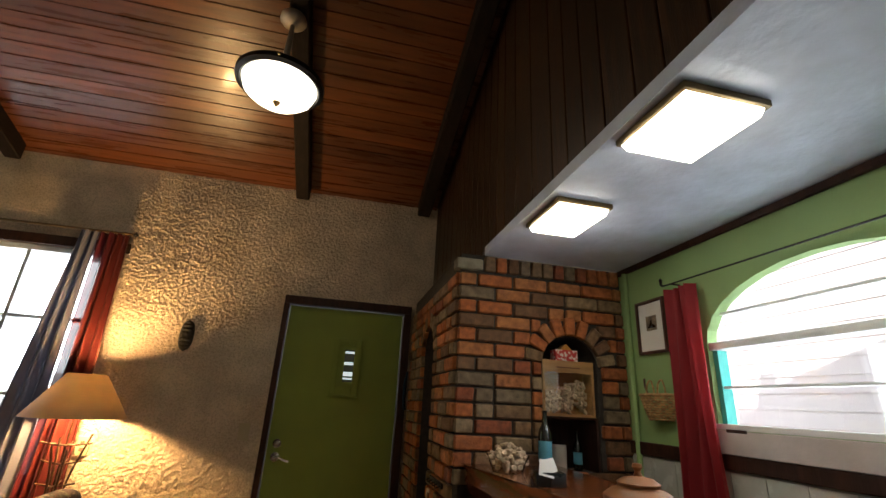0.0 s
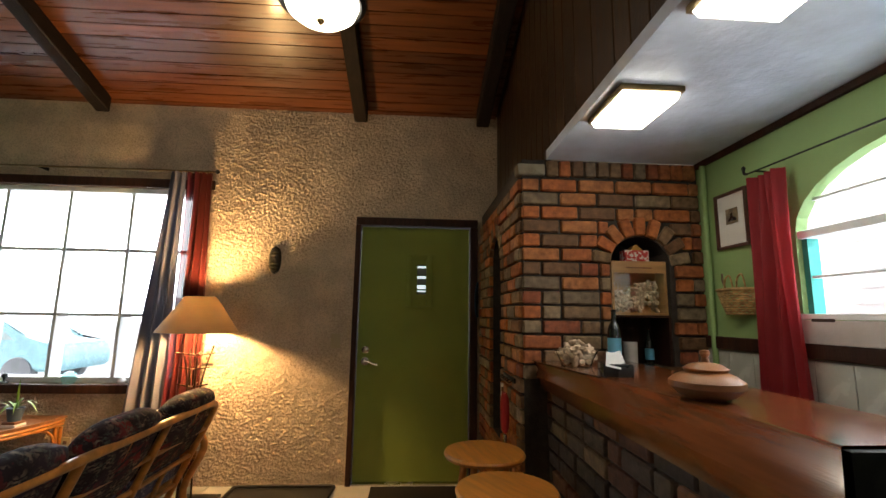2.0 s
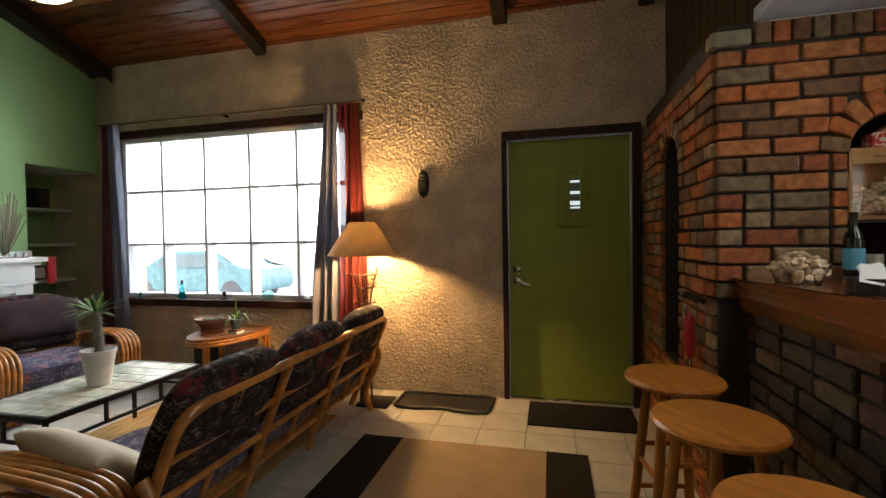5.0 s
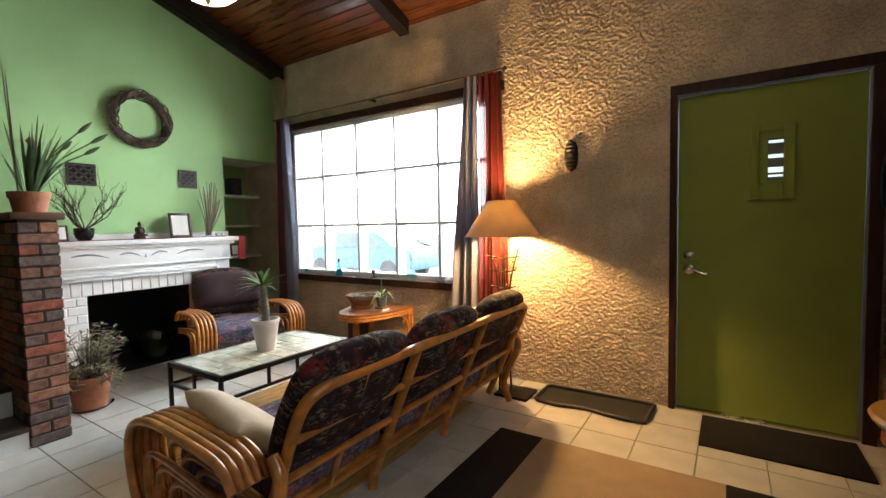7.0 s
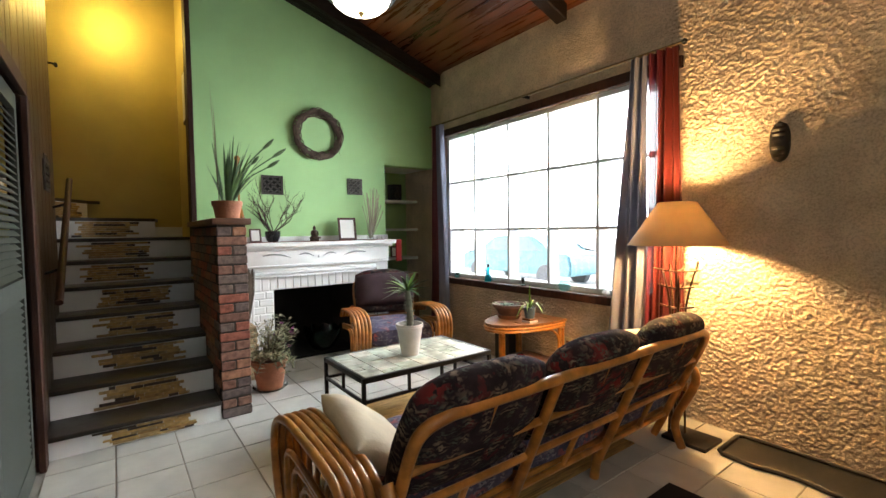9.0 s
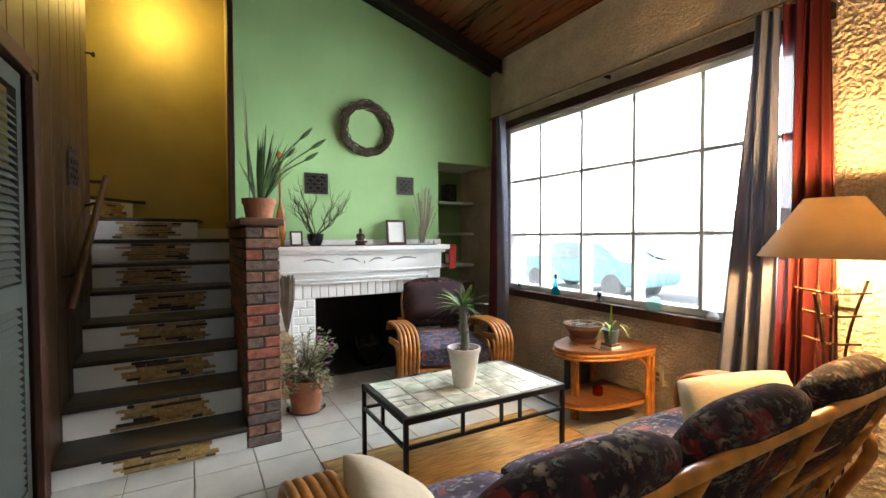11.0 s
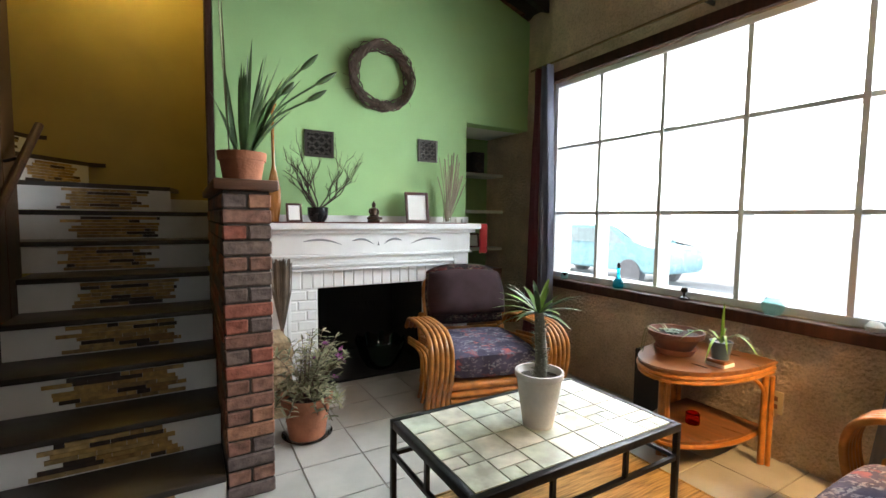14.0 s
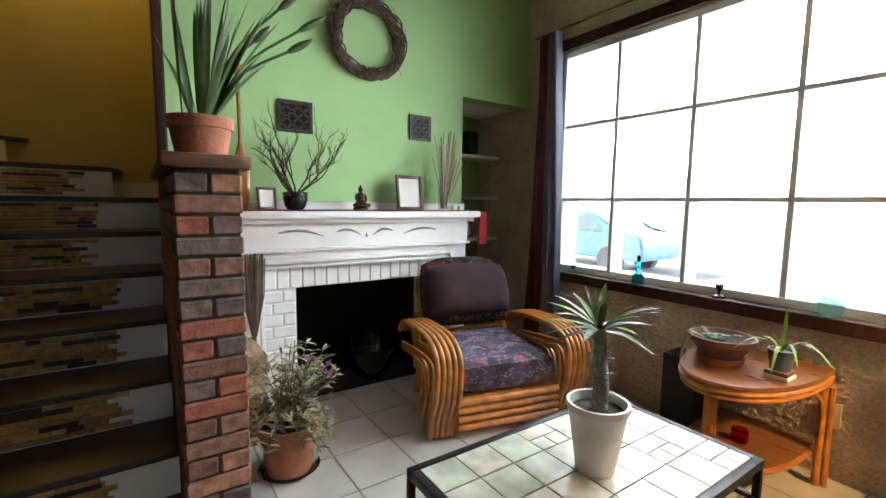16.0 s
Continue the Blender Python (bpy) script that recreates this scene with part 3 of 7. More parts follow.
def stucco_wall():
    step = 0.0068
    x0, x1 = GREEN_X - 0.70, 1.2
    xs = np.arange(x0, x1 + 1e-6, step)
    zs = np.arange(0, EAVE + 0.03, step)
    holes = [(WIN[0], WIN[1], WIN[2], WIN[3]), (-0.045, 0.955, -1, 2.10)]
    verts, faces, idx = [], [], {}

    def vid(i, j):
        if (i, j) not in idx:
            idx[i, j] = len(verts)
            verts.append((xs[i], WALL_Y + corner_turn(xs[i]) - relief(xs[i], zs[j]), zs[j]))
        return idx[i, j]
    for i in range(len(xs) - 1):
        for j in range(len(zs) - 1):
            cx, cz = xs[i] + step / 2, zs[j] + step / 2
            if any(a < cx < b and c < cz < d for a, b, c, d in holes):
                continue
            faces.append((vid(i, j), vid(i + 1, j), vid(i + 1, j + 1), vid(i, j + 1)))
    me = bpy.data.meshes.new("wall_stucco")
    me.from_pydata(verts, [], faces)
    me.materials.append(M["stucco"])
    me.polygons.foreach_set("use_smooth", [True] * len(me.polygons))
    return tagged(new("wall_stucco", me), "rough sprayed beige stucco coat on the front wall", "wall", kind="structure")


stucco_wall()
bm = bmesh.new()
W0, W1 = WALL_Y + 0.008, WALL_Y + 0.2
for a, b, c, d in [(-5.2, GREEN_X - 0.72, 0, 3.3), (WIN[0], WIN[1], 0, WIN[2]), (WIN[0], WIN[1], WIN[3], 3.3), (WIN[1], -0.045, 0, 3.3), (-0.045, 0.955, 2.10, 3.3), (0.955, 3.4, 0, 3.3)]:
    box(bm, a, b, W0, W1, c, d)
prism(bm, [(GREEN_X - 0.72, WALL_Y + 0.16), (GREEN_X, WALL_Y + 0.16), (-3.84, WALL_Y + 0.012), (WIN[0], WALL_Y + 0.012), (WIN[0], WALL_Y + 0.25), (GREEN_X - 0.72, WALL_Y + 0.25)], "z", 0, 3.3)
structure("wall_front", bm, M["plain_wall"], "thick masonry front wall behind the stucco", "wall")

# green end wall with the alcove beside the chimney and the stair opening
CORNER_Y = WALL_Y + 0.15
NOOK = (3.32, CORNER_Y, 0.0, 2.02)
bm = bmesh.new()
G0, G1 = GREEN_X, GREEN_X - 0.14


def green_piece(y0, y1, z0, z1=None):
    prism(bm, [(y0, z0), (y1, z0), (y1, z1 or ceiling_z(y1)), (y0, z1 or ceiling_z(y0))], "x", G1, G0)


green_piece(1.42, 2.03, 0)
green_piece(2.03, 2.92, 0.72)
green_piece(2.92, NOOK[0], 0)
green_piece(NOOK[0], CORNER_Y, NOOK[3])
structure("wall_green", bm, M["green"], "pale green painted plaster end wall above the fireplace", "wall")
bm = bmesh.new()
box(bm, -4.98, -4.90, 3.2, CORNER_Y, 0, 2.1)
box(bm, -4.90, G1, 3.24, NOOK[0], 0, 2.1)
structure("wall_alcove", bm, M["kitchen_green"], "green painted back and side of the shelf alcove", "wall")

structure("alcove_soffit", boxed(-4.90, G1, NOOK[0], CORNER_Y - 0.01, NOOK[3], 2.1), M["white"], "pale painted underside of the alcove lintel", "trim")

# ceiling of varnished boards and the two slopes above them
bm = bmesh.new()
bw = 0.098
k = int((WALL_Y + 0.1 - RIDGE_Y) / bw) + 1
for i in range(k):
    y1 = WALL_Y + 0.05 - i * bw
    y0 = y1 - bw + 0.007
    prism(bm, [(y0, ceiling_z(y0)), (y1, ceiling_z(y1)), (y1, ceiling_z(y1) + 0.02), (y0, ceiling_z(y0) + 0.02)], "x", -4.8 if y0 > 1.4 else -5.5, 1.13)
for i in range(17):
    y1 = RIDGE_Y - i * bw
    y0 = y1 - bw + 0.007
    prism(bm, [(y0, ceiling_z(y0)), (y1, ceiling_z(y1 - 1e-4)), (y1, ceiling_z(y1 - 1e-4) + 0.02), (y0, ceiling_z(y0) + 0.02)], "x", -5.5, 1.13)
structure("ceiling", bm, M["board"], "varnished red-brown tongue-and-groove board ceiling", "ceiling")
bm = bmesh.new()
for a, b in ((RIDGE_Y, WALL_Y + 0.2), (-2.3, RIDGE_Y)):
    prism(bm, [(a, ceiling_z(a) + 0.024), (b, ceiling_z(b - 1e-4) + 0.024), (b, ceiling_z(b - 1e-4) + 0.15), (a, ceiling_z(a) + 0.15)], "x", -5.7, 3.4)
structure("roof", bm, M["dark_wood"], "dark roof boarding above the ceiling", "roof")


def beam(name, x0, x1, label):
    bm = bmesh.new()
    a, b, h = RIDGE_Y, WALL_Y - 0.06, 0.13
    prism(bm, [(a, ceiling_z(a) - h), (b, ceiling_z(b) - h), (b, ceiling_z(b) + 0.005), (a, ceiling_z(a) + 0.005)], "x", x0, x1)
    bmesh.ops.bevel(bm, geom=bm.edges[:], offset=0.008, segments=1, affect="EDGES")
    structure(name, bm, M["beam"], label, "beam")


for x in (-2.15, -0.04):
    beam("ceiling_beam", x - 0.055, x + 0.055, "dark-stained exposed wooden ceiling beam")
bm = bmesh.new()
ya, yb = RIDGE_Y, WALL_Y + 0.12
for y in (ya, yb):
    rise = 0.11 * (y - ya) / (yb - ya)
    for x, z in ((GREEN_X + 0.004, -0.09 + rise), (-4.02, -0.105 + rise * 0.6), (-3.85, -0.125), (-3.85, 0.005), (GREEN_X + 0.004, 0.15)):
        bm.verts.new((x, min(y, WALL_Y - 0.03 + corner_turn(x)), ceiling_z(y) + z))
bm.verts.ensure_lookup_table()
v = bm.verts
for i in range(5):
    j = (i + 1) % 5
    bm.faces.new((v[i], v[j], v[j + 5], v[i + 5]))
bm.faces.new(v[:5])
bm.faces.new(v[5:])
bmesh.ops.recalc_face_normals(bm, faces=bm.faces[:])
structure("ceiling_beam", bm, M["beam"], "broad dark-stained wooden beam along the green end wall", "beam")
beam("ceiling_beam", 0.95, 1.06, "dark-stained exposed wooden beam along the panelled wall")

# kitchen side: lowered ceiling, green wall with the arched window, closing walls
SOFFIT_Z, KX = 2.143, 1.98
structure("ceiling_kitchen", boxed(1.142, KX + 0.05, -2.2, 2.405, SOFFIT_Z, SOFFIT_Z + 0.05), M["soffit"], "pale swirled plaster lowered kitchen ceiling", "ceiling")
ARCH = (0.80, 1.825, 1.312, 1.655, 1.925)
bm = wall_with_arch(bmesh.new(), "x", KX, KX + 0.05, -2.2, 2.43, 0, SOFFIT_Z + 0.02, ARCH)
structure("wall_kitchen", bm, M["kitchen_green"], "olive green painted kitchen wall round the arched window", "wall")
structure("trim_kitchen", boxed(KX - 0.022, KX - 0.001, -2.2, 2.40, SOFFIT_Z - 0.032, SOFFIT_Z - 0.001, bevel=0.004), M["dark_wood"], "dark wood strip under the kitchen ceiling", "trim")
bm = bmesh.new()
box(bm, KX - 0.025, KX - 0.001, -2.2, 2.40, 1.165, 1.225, bevel=0.005)
structure("chair_rail", bm, M["dark_wood"], "dark wood chair rail above the white wall tiles", "trim")

# closing walls behind the camera
bm = bmesh.new()
box(bm, -5.7, 3.4, -2.4, -2.2, 0, 4.0)
structure("wall_rear", bm, M["plain_wall"], "plain plaster wall closing the room", "wall")
bm = bmesh.new()
box(bm, -1.25, -1.15, -2.2, 0.39, 0, 4.3)
structure("wall_side", bm, M["plain_wall"], "plain plaster wall closing the hall", "wall")

# stairwell walls
bm = bmesh.new()
box(bm, -5.7, -5.4, -2.2, 3.2, 0, 4.5)
structure("wall_stair_back", bm, M["yellow"], "ochre painted stairwell wall", "wall")
bm = bmesh.new()
prism(bm, [(-5.4, 0), (GREEN_X - 0.14, 0), (GREEN_X - 0.14, 4.3), (-5.4, 4.3)], "y", 1.42, 1.5)
structure("wall_stair_side", bm, M["yellow"], "ochre painted side wall of the stairwell", "wall")
structure("jamb_stair", boxed(GREEN_X - 0.15, GREEN_X + 0.02, 1.375, 1.415, 0.9, ceiling_z(1.37), bevel=0.004), M["dark_wood"], "dark wood trim on the corner of the stair opening", "trim")

# dark panelled wall beside the stairs, with the louvred door
PY = 0.47
bm = boxed(-4.3, -1.15, 0.39, PY - 0.014, 2.0, 4.1)
box(bm, -4.3, -2.98, 0.39, PY - 0.014, 0, 2.0)
box(bm, -1.3, -1.15, 0.39, PY - 0.014, 0, 2.0)
structure("wall_panelled", bm, M["dark_wood"], "dark wood wall behind the stair panelling", "wall")
panelled = scene.objects["wall_panelled"]


def plank_maker(w, h, t=0.013):
    def make():
        return boxed(-w / 2, w / 2, 0, t, 0, h, bevel=0.004)
    return make


x = -4.3
rnd = random.Random(5)
while x < -1.2:
    w = rnd.choice((0.13, 0.17, 0.21))
    low = 0 if x + w < -2.98 else 2.04
    piece("panel_plank", ("pp", w, low), plank_maker(w - 0.006, 4.1 - low), M["panel"], panelled, pose(x + w / 2, PY - 0.0135, low))
    x += w

# panelled wall over the lowered ceiling
bm = boxed(1.157, 1.21, -2.2, WALL_Y, SOFFIT_Z + 0.05, 4.6)
structure("wall_over_kitchen", bm, M["dark_wood"], "dark wood backing above the kitchen opening", "wall")
over = scene.objects["wall_over_kitchen"]
y = -0.4
while y < WALL_Y - 0.02:
    w = min(rnd.choice((0.12, 0.15, 0.19)), WALL_Y - y)
    low = SOFFIT_Z - 0.0
    piece("panel_plank", ("po", round(w, 3)), plank_maker(w - 0.005, 2.45), M["panel"], over, pose(1.156, y + w / 2, low + 0.002, 0, 0, 90))
    y += w

# ---- brick pier between hall and kitchen ----
PX, PYF = 1.0, 2.405
HALL_ARCH = (2.93, 3.30, 0.55, 1.66, 1.83)
NICHE = (1.475, 1.80, 1.06, 1.585, 1.735)
bm = wall_with_arch(bmesh.new(), "y", PYF + 0.012, PYF + 0.3, PX + 0.012, 2.1, 0, SOFFIT_Z, NICHE)
wall_with_arch(bm, "x", PX + 0.012, PX + 0.14, PYF + 0.3, WALL_Y, 0, SOFFIT_Z, HALL_ARCH)
box(bm, PX + 0.14, 2.1, PYF + 0.304, WALL_Y, 0, SOFFIT_Z)
structure("wall_brick", bm, M["mortar"], "brick pier with arched niches, of mixed red and brown bricks", "wall")
pier = scene.objects["wall_brick"]
ring = 0.10


def front_place(u, z, out):
    return pose(u, PYF + 0.005 - out, z)


def hall_place(u, z, out):
    return pose(PX + 0.005 - out, u, z, 0, 0, 90)


C = 0.0745
lay_bricks(pier, M["brick"], front_place, PX, KX, 0.995, 0.995 + 14 * C, course=C, skip=cut_arch(*NICHE, ring=ring), seed=3)
lay_bricks(pier, M["brick"], hall_place, PYF + 0.012, WALL_Y, 0.027, 0.027 + 27 * C, course=C, skip=cut_arch(*HALL_ARCH, ring=ring * 0.9), seed=4)
u = 1.14
while u < KX - 0.03:
    piece("brick", ("sold",), brick_maker(0.058, 0.03, 0.084, 7), M["brick"], pier, front_place(u + 0.034, 2.094, rnd.uniform(-0.002, 0.004)))
    u += 0.069


def voussoirs(hole, place, tilt_sign, n):
    ua, ub, sill, spring, apex = hole
    c, h, v = (ua + ub) / 2, (ub - ua) / 2, apex - spring
    for i in range(n):
        t = math.pi * (i + 0.5) / n
        px, pz = c - (h + ring / 2 + 0.004) * math.cos(t), spring + (v + ring / 2 + 0.004) * math.sin(t)
        ang = math.degrees(math.atan2(math.cos(t) * (v + ring), math.sin(t) * (h + ring) + 1e-6))
        piece("brick", ("vou", n), brick_maker((h + v) * math.pi / 2 / n * 1.08, 0.034, ring - 0.004, 9), M["brick"], pier, place(px, pz, 0.003) @ pose(0, 0, 0, 0, -ang * tilt_sign, 0))


voussoirs(NICHE, front_place, 1, 9)
voussoirs(HALL_ARCH, hall_place, 1, 9)
structure("pier_cap", boxed(PX - 0.02, 1.13, PYF - 0.02, PYF + 0.06, 2.05, 2.113, bevel=0.01), M["pale_stone"], "pale cap stone on the corner of the brick pier", "wall")

# ---- bar ----
BAR_Y0 = 0.97
bar = thing("bar_counter", (1.25, 1.7, 0), "brick bar with a thick glossy red-brown wooden top", "bar counter")
bm = boxed(-0.1, 0.05, BAR_Y0 + 0.06 - 1.7, 2.43 - 1.7, 0, 0.954)
part("base", bm, M["mortar"], bar, "dark brick base of the bar")
bar_base = [o for o in bar.children][0]


def bar_place(u, z, out):
    return pose(-0.105 - out, u, z, 0, 0, 90)


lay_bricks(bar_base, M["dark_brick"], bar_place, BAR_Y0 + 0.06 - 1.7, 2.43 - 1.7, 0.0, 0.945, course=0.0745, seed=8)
bm = bmesh.new()
prof = [(-0.19, 0.985), (-0.232, 0.998), (-0.248, 1.02), (-0.25, 1.04), (-0.240, 1.062), (-0.218, 1.079), (-0.18, 1.092), (-0.12, 1.1035), (0.30, 1.1035), (0.33, 1.09), (0.335, 1.05), (0.32, 0.99)]
rows = []
for y, edge in ((0.94, 1.205), (1.35, 1.200), (1.80, 1.145), (2.415, 1.040)):
    ring = [(1.098, 0.955), (1.090, 0.972), (1.084, 0.995), (1.083 - (1.212 - edge) * 0.12, 1.020), (edge * 0.25 + 0.815, 1.045), (edge * 0.55 + 0.493, 1.068), (edge * 0.85 + 0.172, 1.086),
            (edge, 1.0905), (edge + 0.012, 1.0912), (1.54, 1.0912), (1.555, 1.090), (1.58, 1.08), (1.585, 1.04), (1.57, 0.98), (1.16, 0.9551)]
    skew = 1.0 if y < 1 else 0.0
    rows.append([bm.verts.new((x - 1.25, y - 1.7 - skew * max(0.0, 1.212 - x), z)) for x, z in ring])
for q, r in zip(rows, rows[1:]):
    for i in range(len(q)):
        j = (i + 1) % len(q)
        bm.faces.new((q[i], r[i], r[j], q[j]))
bm.faces.new([bm.verts.new(v.co) for v in rows[-1]])
bmesh.ops.recalc_face_normals(bm, faces=bm.faces[:])
part("top", bm, M["bar_wood"], bar, "glossy red-brown bar top with a rounded front edge")
part("end_panel", boxed(-0.040, 0.36, -0.780, -0.7605, -0.02, 1.086, bevel=0.003), M["black"], bar, "black end panel")

# ---- door ----
structure("door_1", boxed(0.0, 0.905, 3.862, 3.905, 0.012, 2.035, bevel=0.004), M["door"], "olive green painted front door, closed", "door")
door = scene.objects["door_1"]
bm = bmesh.new()
box(bm, -0.045, -0.004, 3.80, 3.96, 0, 2.04, bevel=0.005)
box(bm, 0.909, 0.97, 3.80, 3.96, 0, 2.04, bevel=0.005)
box(bm, -0.045, 0.97, 3.80, 3.96, 2.041, 2.105, bevel=0.005)
structure("door_frame", bm, M["dark_wood"], "dark brown wooden door frame", "door frame")

# ---- front window ----
bm = bmesh.new()
structure("window_sill", boxed(WIN[0] - 0.03, -1.33, 3.77, 4.02, WIN[2] - 0.07, WIN[2] - 0.004, bevel=0.006), M["dark_wood"], "dark wood window sill", "window sill")
window = thing("window_1", ((WIN[0] + WIN[1]) / 2, 3.885, WIN[2]), "wide white-framed gridded front window", "window", kind="structure")
WW, WH = WIN[1] - WIN[0], WIN[3] - WIN[2]
bm = bmesh.new()
for a, b, c, d in [(-WW / 2, -WW / 2 + 0.04, 0, WH), (WW / 2 - 0.04, WW / 2, 0, WH), (-WW / 2 + 0.04, WW / 2 - 0.04, 0, 0.04), (-WW / 2 + 0.04, WW / 2 - 0.04, WH - 0.04, WH)]:
    box(bm, a, b, -0.03, 0.11, c, d, bevel=0.004)
part("window_frame", bm, M["frame_white"], window)
for i in range(1, 5):
    px = -WW / 2 + i * WW / 5 - 0.028
    part("mullion", prism(bmesh.new(), [(px - 0.013, -0.025), (px + 0.013, -0.025), (px + 0.013, 0.10), (px - 0.013, 0.10)], "z", 0.04, WH - 0.04), M["frame_white"], window)
for i in (1, 2):
    pz = WH * i / 3
    part("glazing_bar", prism(bmesh.new(), [(-0.02, pz - 0.012), (-0.02, pz + 0.012), (0.09, pz + 0.012), (0.09, pz - 0.012)], "x", -WW / 2 + 0.04, WW / 2 - 0.04), M["frame_white"], window)
bm = boxed(-WW / 2 + 0.03, WW / 2 - 0.03, 0.104, 0.108, 0.03, WH - 0.03)
pane = part("pane", bm, M["glass"], window)
pane.visible_shadow = False

LAMP_B = (-2.15, 2.0, 0.86)
# ---- brick pieces at the stairs ----
post = thing("brick_half_wall", (-3.18, 1.465, 0), "low brick wall with a thick wooden cap, beside the stairs", "half wall")
part("core", boxed(-1.098, 0.09, -0.088, 0.088, 0, 1.32), M["mortar"], post)
core = post.children[0]
for r in range(20):
    z = 0.033 + r * 0.0655
    if r % 2 == 0:
        piece("brick", ("pb", 1), brick_maker(0.192, 0.024, 0.056, 21), M["post_brick"], core, pose(0.088, 0, z, 0, 0, 90))
    else:
        for k in (-0.049, 0.049):
            piece("brick", ("pb", 2), brick_maker(0.089, 0.024, 0.056, 22), M["post_brick"], core, pose(0.088, k, z, 0, 0, 90))
    for side, rz in ((0.085, 180), (-0.085, 0)):
        if side < 0 and r * 0.0655 < 0.13:
            continue
        x = 0.074 if r % 2 else -0.024
        while x > -1.08:
            w = 0.192 if x > -0.9 else 0.14
            piece("brick", ("pbs", w), brick_maker(w, 0.024, 0.056, 24), M["post_brick"], core, pose(x - w / 2, side, z, 0, 0, rz))
            x -= w + 0.009
part("cap", boxed(-1.098, 0.122, -0.125, 0.122, 1.322, 1.366, bevel=0.008), M["stool_dark"], post, "reddish brown wooden cap")

# ---- stairs ----
S0, RUN = -3.09, 0.277
stairs = thing("staircase", (-3.6, 0.92, 0), "winding stairs with white risers, stone mosaic strips and dark treads", "staircase")


def mosaic(width, height, seed):
    """Thin stacked stone strips of uneven length, ragged at both ends; the middle of the back is the origin."""
    bm = bmesh.new()
    rnd = random.Random(seed)
    rows = 7
    h = height / rows
    for r in range(rows):
        x = -width / 2 + rnd.uniform(-0.07, 0.06)
        end = width / 2 + rnd.uniform(-0.07, 0.06)
        while x < end:
            w = rnd.choice((rnd.uniform(0.03, 0.08), rnd.uniform(0.08, 0.22), rnd.uniform(0.10, 0.28)))
            box(bm, x + 0.0008, min(x + w, end) - 0.0008, -rnd.uniform(0.004, 0.009), 0, -height / 2 + r * h + 0.0008, -height / 2 + (r + 1) * h - 0.0008)
            x += w
    return bm


for i in range(7):
    x0 = S0 - i * RUN
    z = 0.137 + i * 0.183
    zb = 0 if i == 0 else z - 0.183
    yr = 1.364 if x0 > GREEN_X else 1.415
    yl = PY if x0 > -4.3 else 0.05
    r = part("riser", boxed(x0 - 0.02 + 3.6, x0 + 3.6, yl - 0.92, yr - 0.92, zb, z - 0.03), M["white"], stairs, "white painted riser")
    ms = part("mosaic_strip", mosaic(0.44, z - 0.032 - zb - 0.012, i), M["mosaic"], r, "strip of tan and brown stacked stone mosaic", smooth=False)
    ms["kind"] = "stuff"
    ms.matrix_local = pose(x0 + 3.6 + 0.0005, 0.03 if i < 5 else -0.1, (zb + z - 0.03) / 2, 0, 0, 90)
    part("tread", boxed(x0 - RUN - 0.02 + 3.6, x0 + 0.028 + 3.6, yl - 0.92, yr - 0.92, z - 0.029, z, bevel=0.006), M["tread"], stairs, "dark stained tread")
# winders that turn away behind the panelled wall
for i, (a, b, z) in enumerate((((-5.03, 1.15), (-4.78, 0.35), 1.42), ((-5.35, 0.62), (-4.80, 0.30), 1.60), ((-5.39, 0.28), (-4.80, 0.02), 1.78))):
    bm = prism(bmesh.new(), [(a[0] + 3.6, a[1] - 0.92), (b[0] + 3.6, b[1] - 0.92), (-4.75 + 3.6, -0.6 - 0.92), (-5.4 + 3.6, -0.6 - 0.92), (-5.4 + 3.6, min(a[1] + 0.1, 1.2) - 0.92)], "z", z - 0.03, z)
    part("tread", bm, M["tread"], stairs, "dark stained winder tread", smooth=False)
    d = Vector((b[0] - a[0], b[1] - a[1], 0))
    nrm = Vector((-d.y, d.x, 0)).normalized() * 0.02
    r = part("riser", prism(bmesh.new(), [(a[0] + 3.6, a[1] - 0.92), (b[0] + 3.6, b[1] - 0.92), (b[0] + 3.6 - nrm.x, b[1] - 0.92 - nrm.y), (a[0] + 3.6 - nrm.x, a[1] - 0.92 - nrm.y)], "z", z - 0.183, z - 0.03), M["white"], stairs, "white painted riser")
    ms = part("mosaic_strip", mosaic(min(0.44, d.length * 0.55), 0.14, 20 + i), M["mosaic"], r, "strip of tan and brown stacked stone mosaic", smooth=False)
    ms["kind"] = "stuff"
    mid = ((a[0] + b[0]) / 2 + 3.6 + nrm.x * 0.06, (a[1] + b[1]) / 2 - 0.92 + nrm.y * 0.06)
    ms.matrix_local = pose(mid[0], mid[1], z - 0.105, 0, 0, math.degrees(math.atan2(-nrm.y, -nrm.x)) - 90 + 180)
structure("baseboard_stair", boxed(-5.399, -5.38, 0.9, 1.42, 1.236, 1.34, bevel=0.004), M["white"], "white painted baseboard on the stair landing", "baseboard")

rail = thing("handrail", (-3.75, PY, 1.3), "dark wooden stair handrail fixed to the panelled wall", "handrail")
part("rail", tube(bmesh.new(), [(0.60, 0.085, -0.42), (-0.62, 0.085, 0.40)], 0.021, 10), M["dark_wood"], rail)
for k in (0.3, -0.35):
    part("bracket", tube(bmesh.new(), [(k, 0.0, -0.27 if k > 0 else 0.17), (k, 0.085, -0.24 if k > 0 else 0.20)], 0.009), M["black"], rail, "black rail bracket")


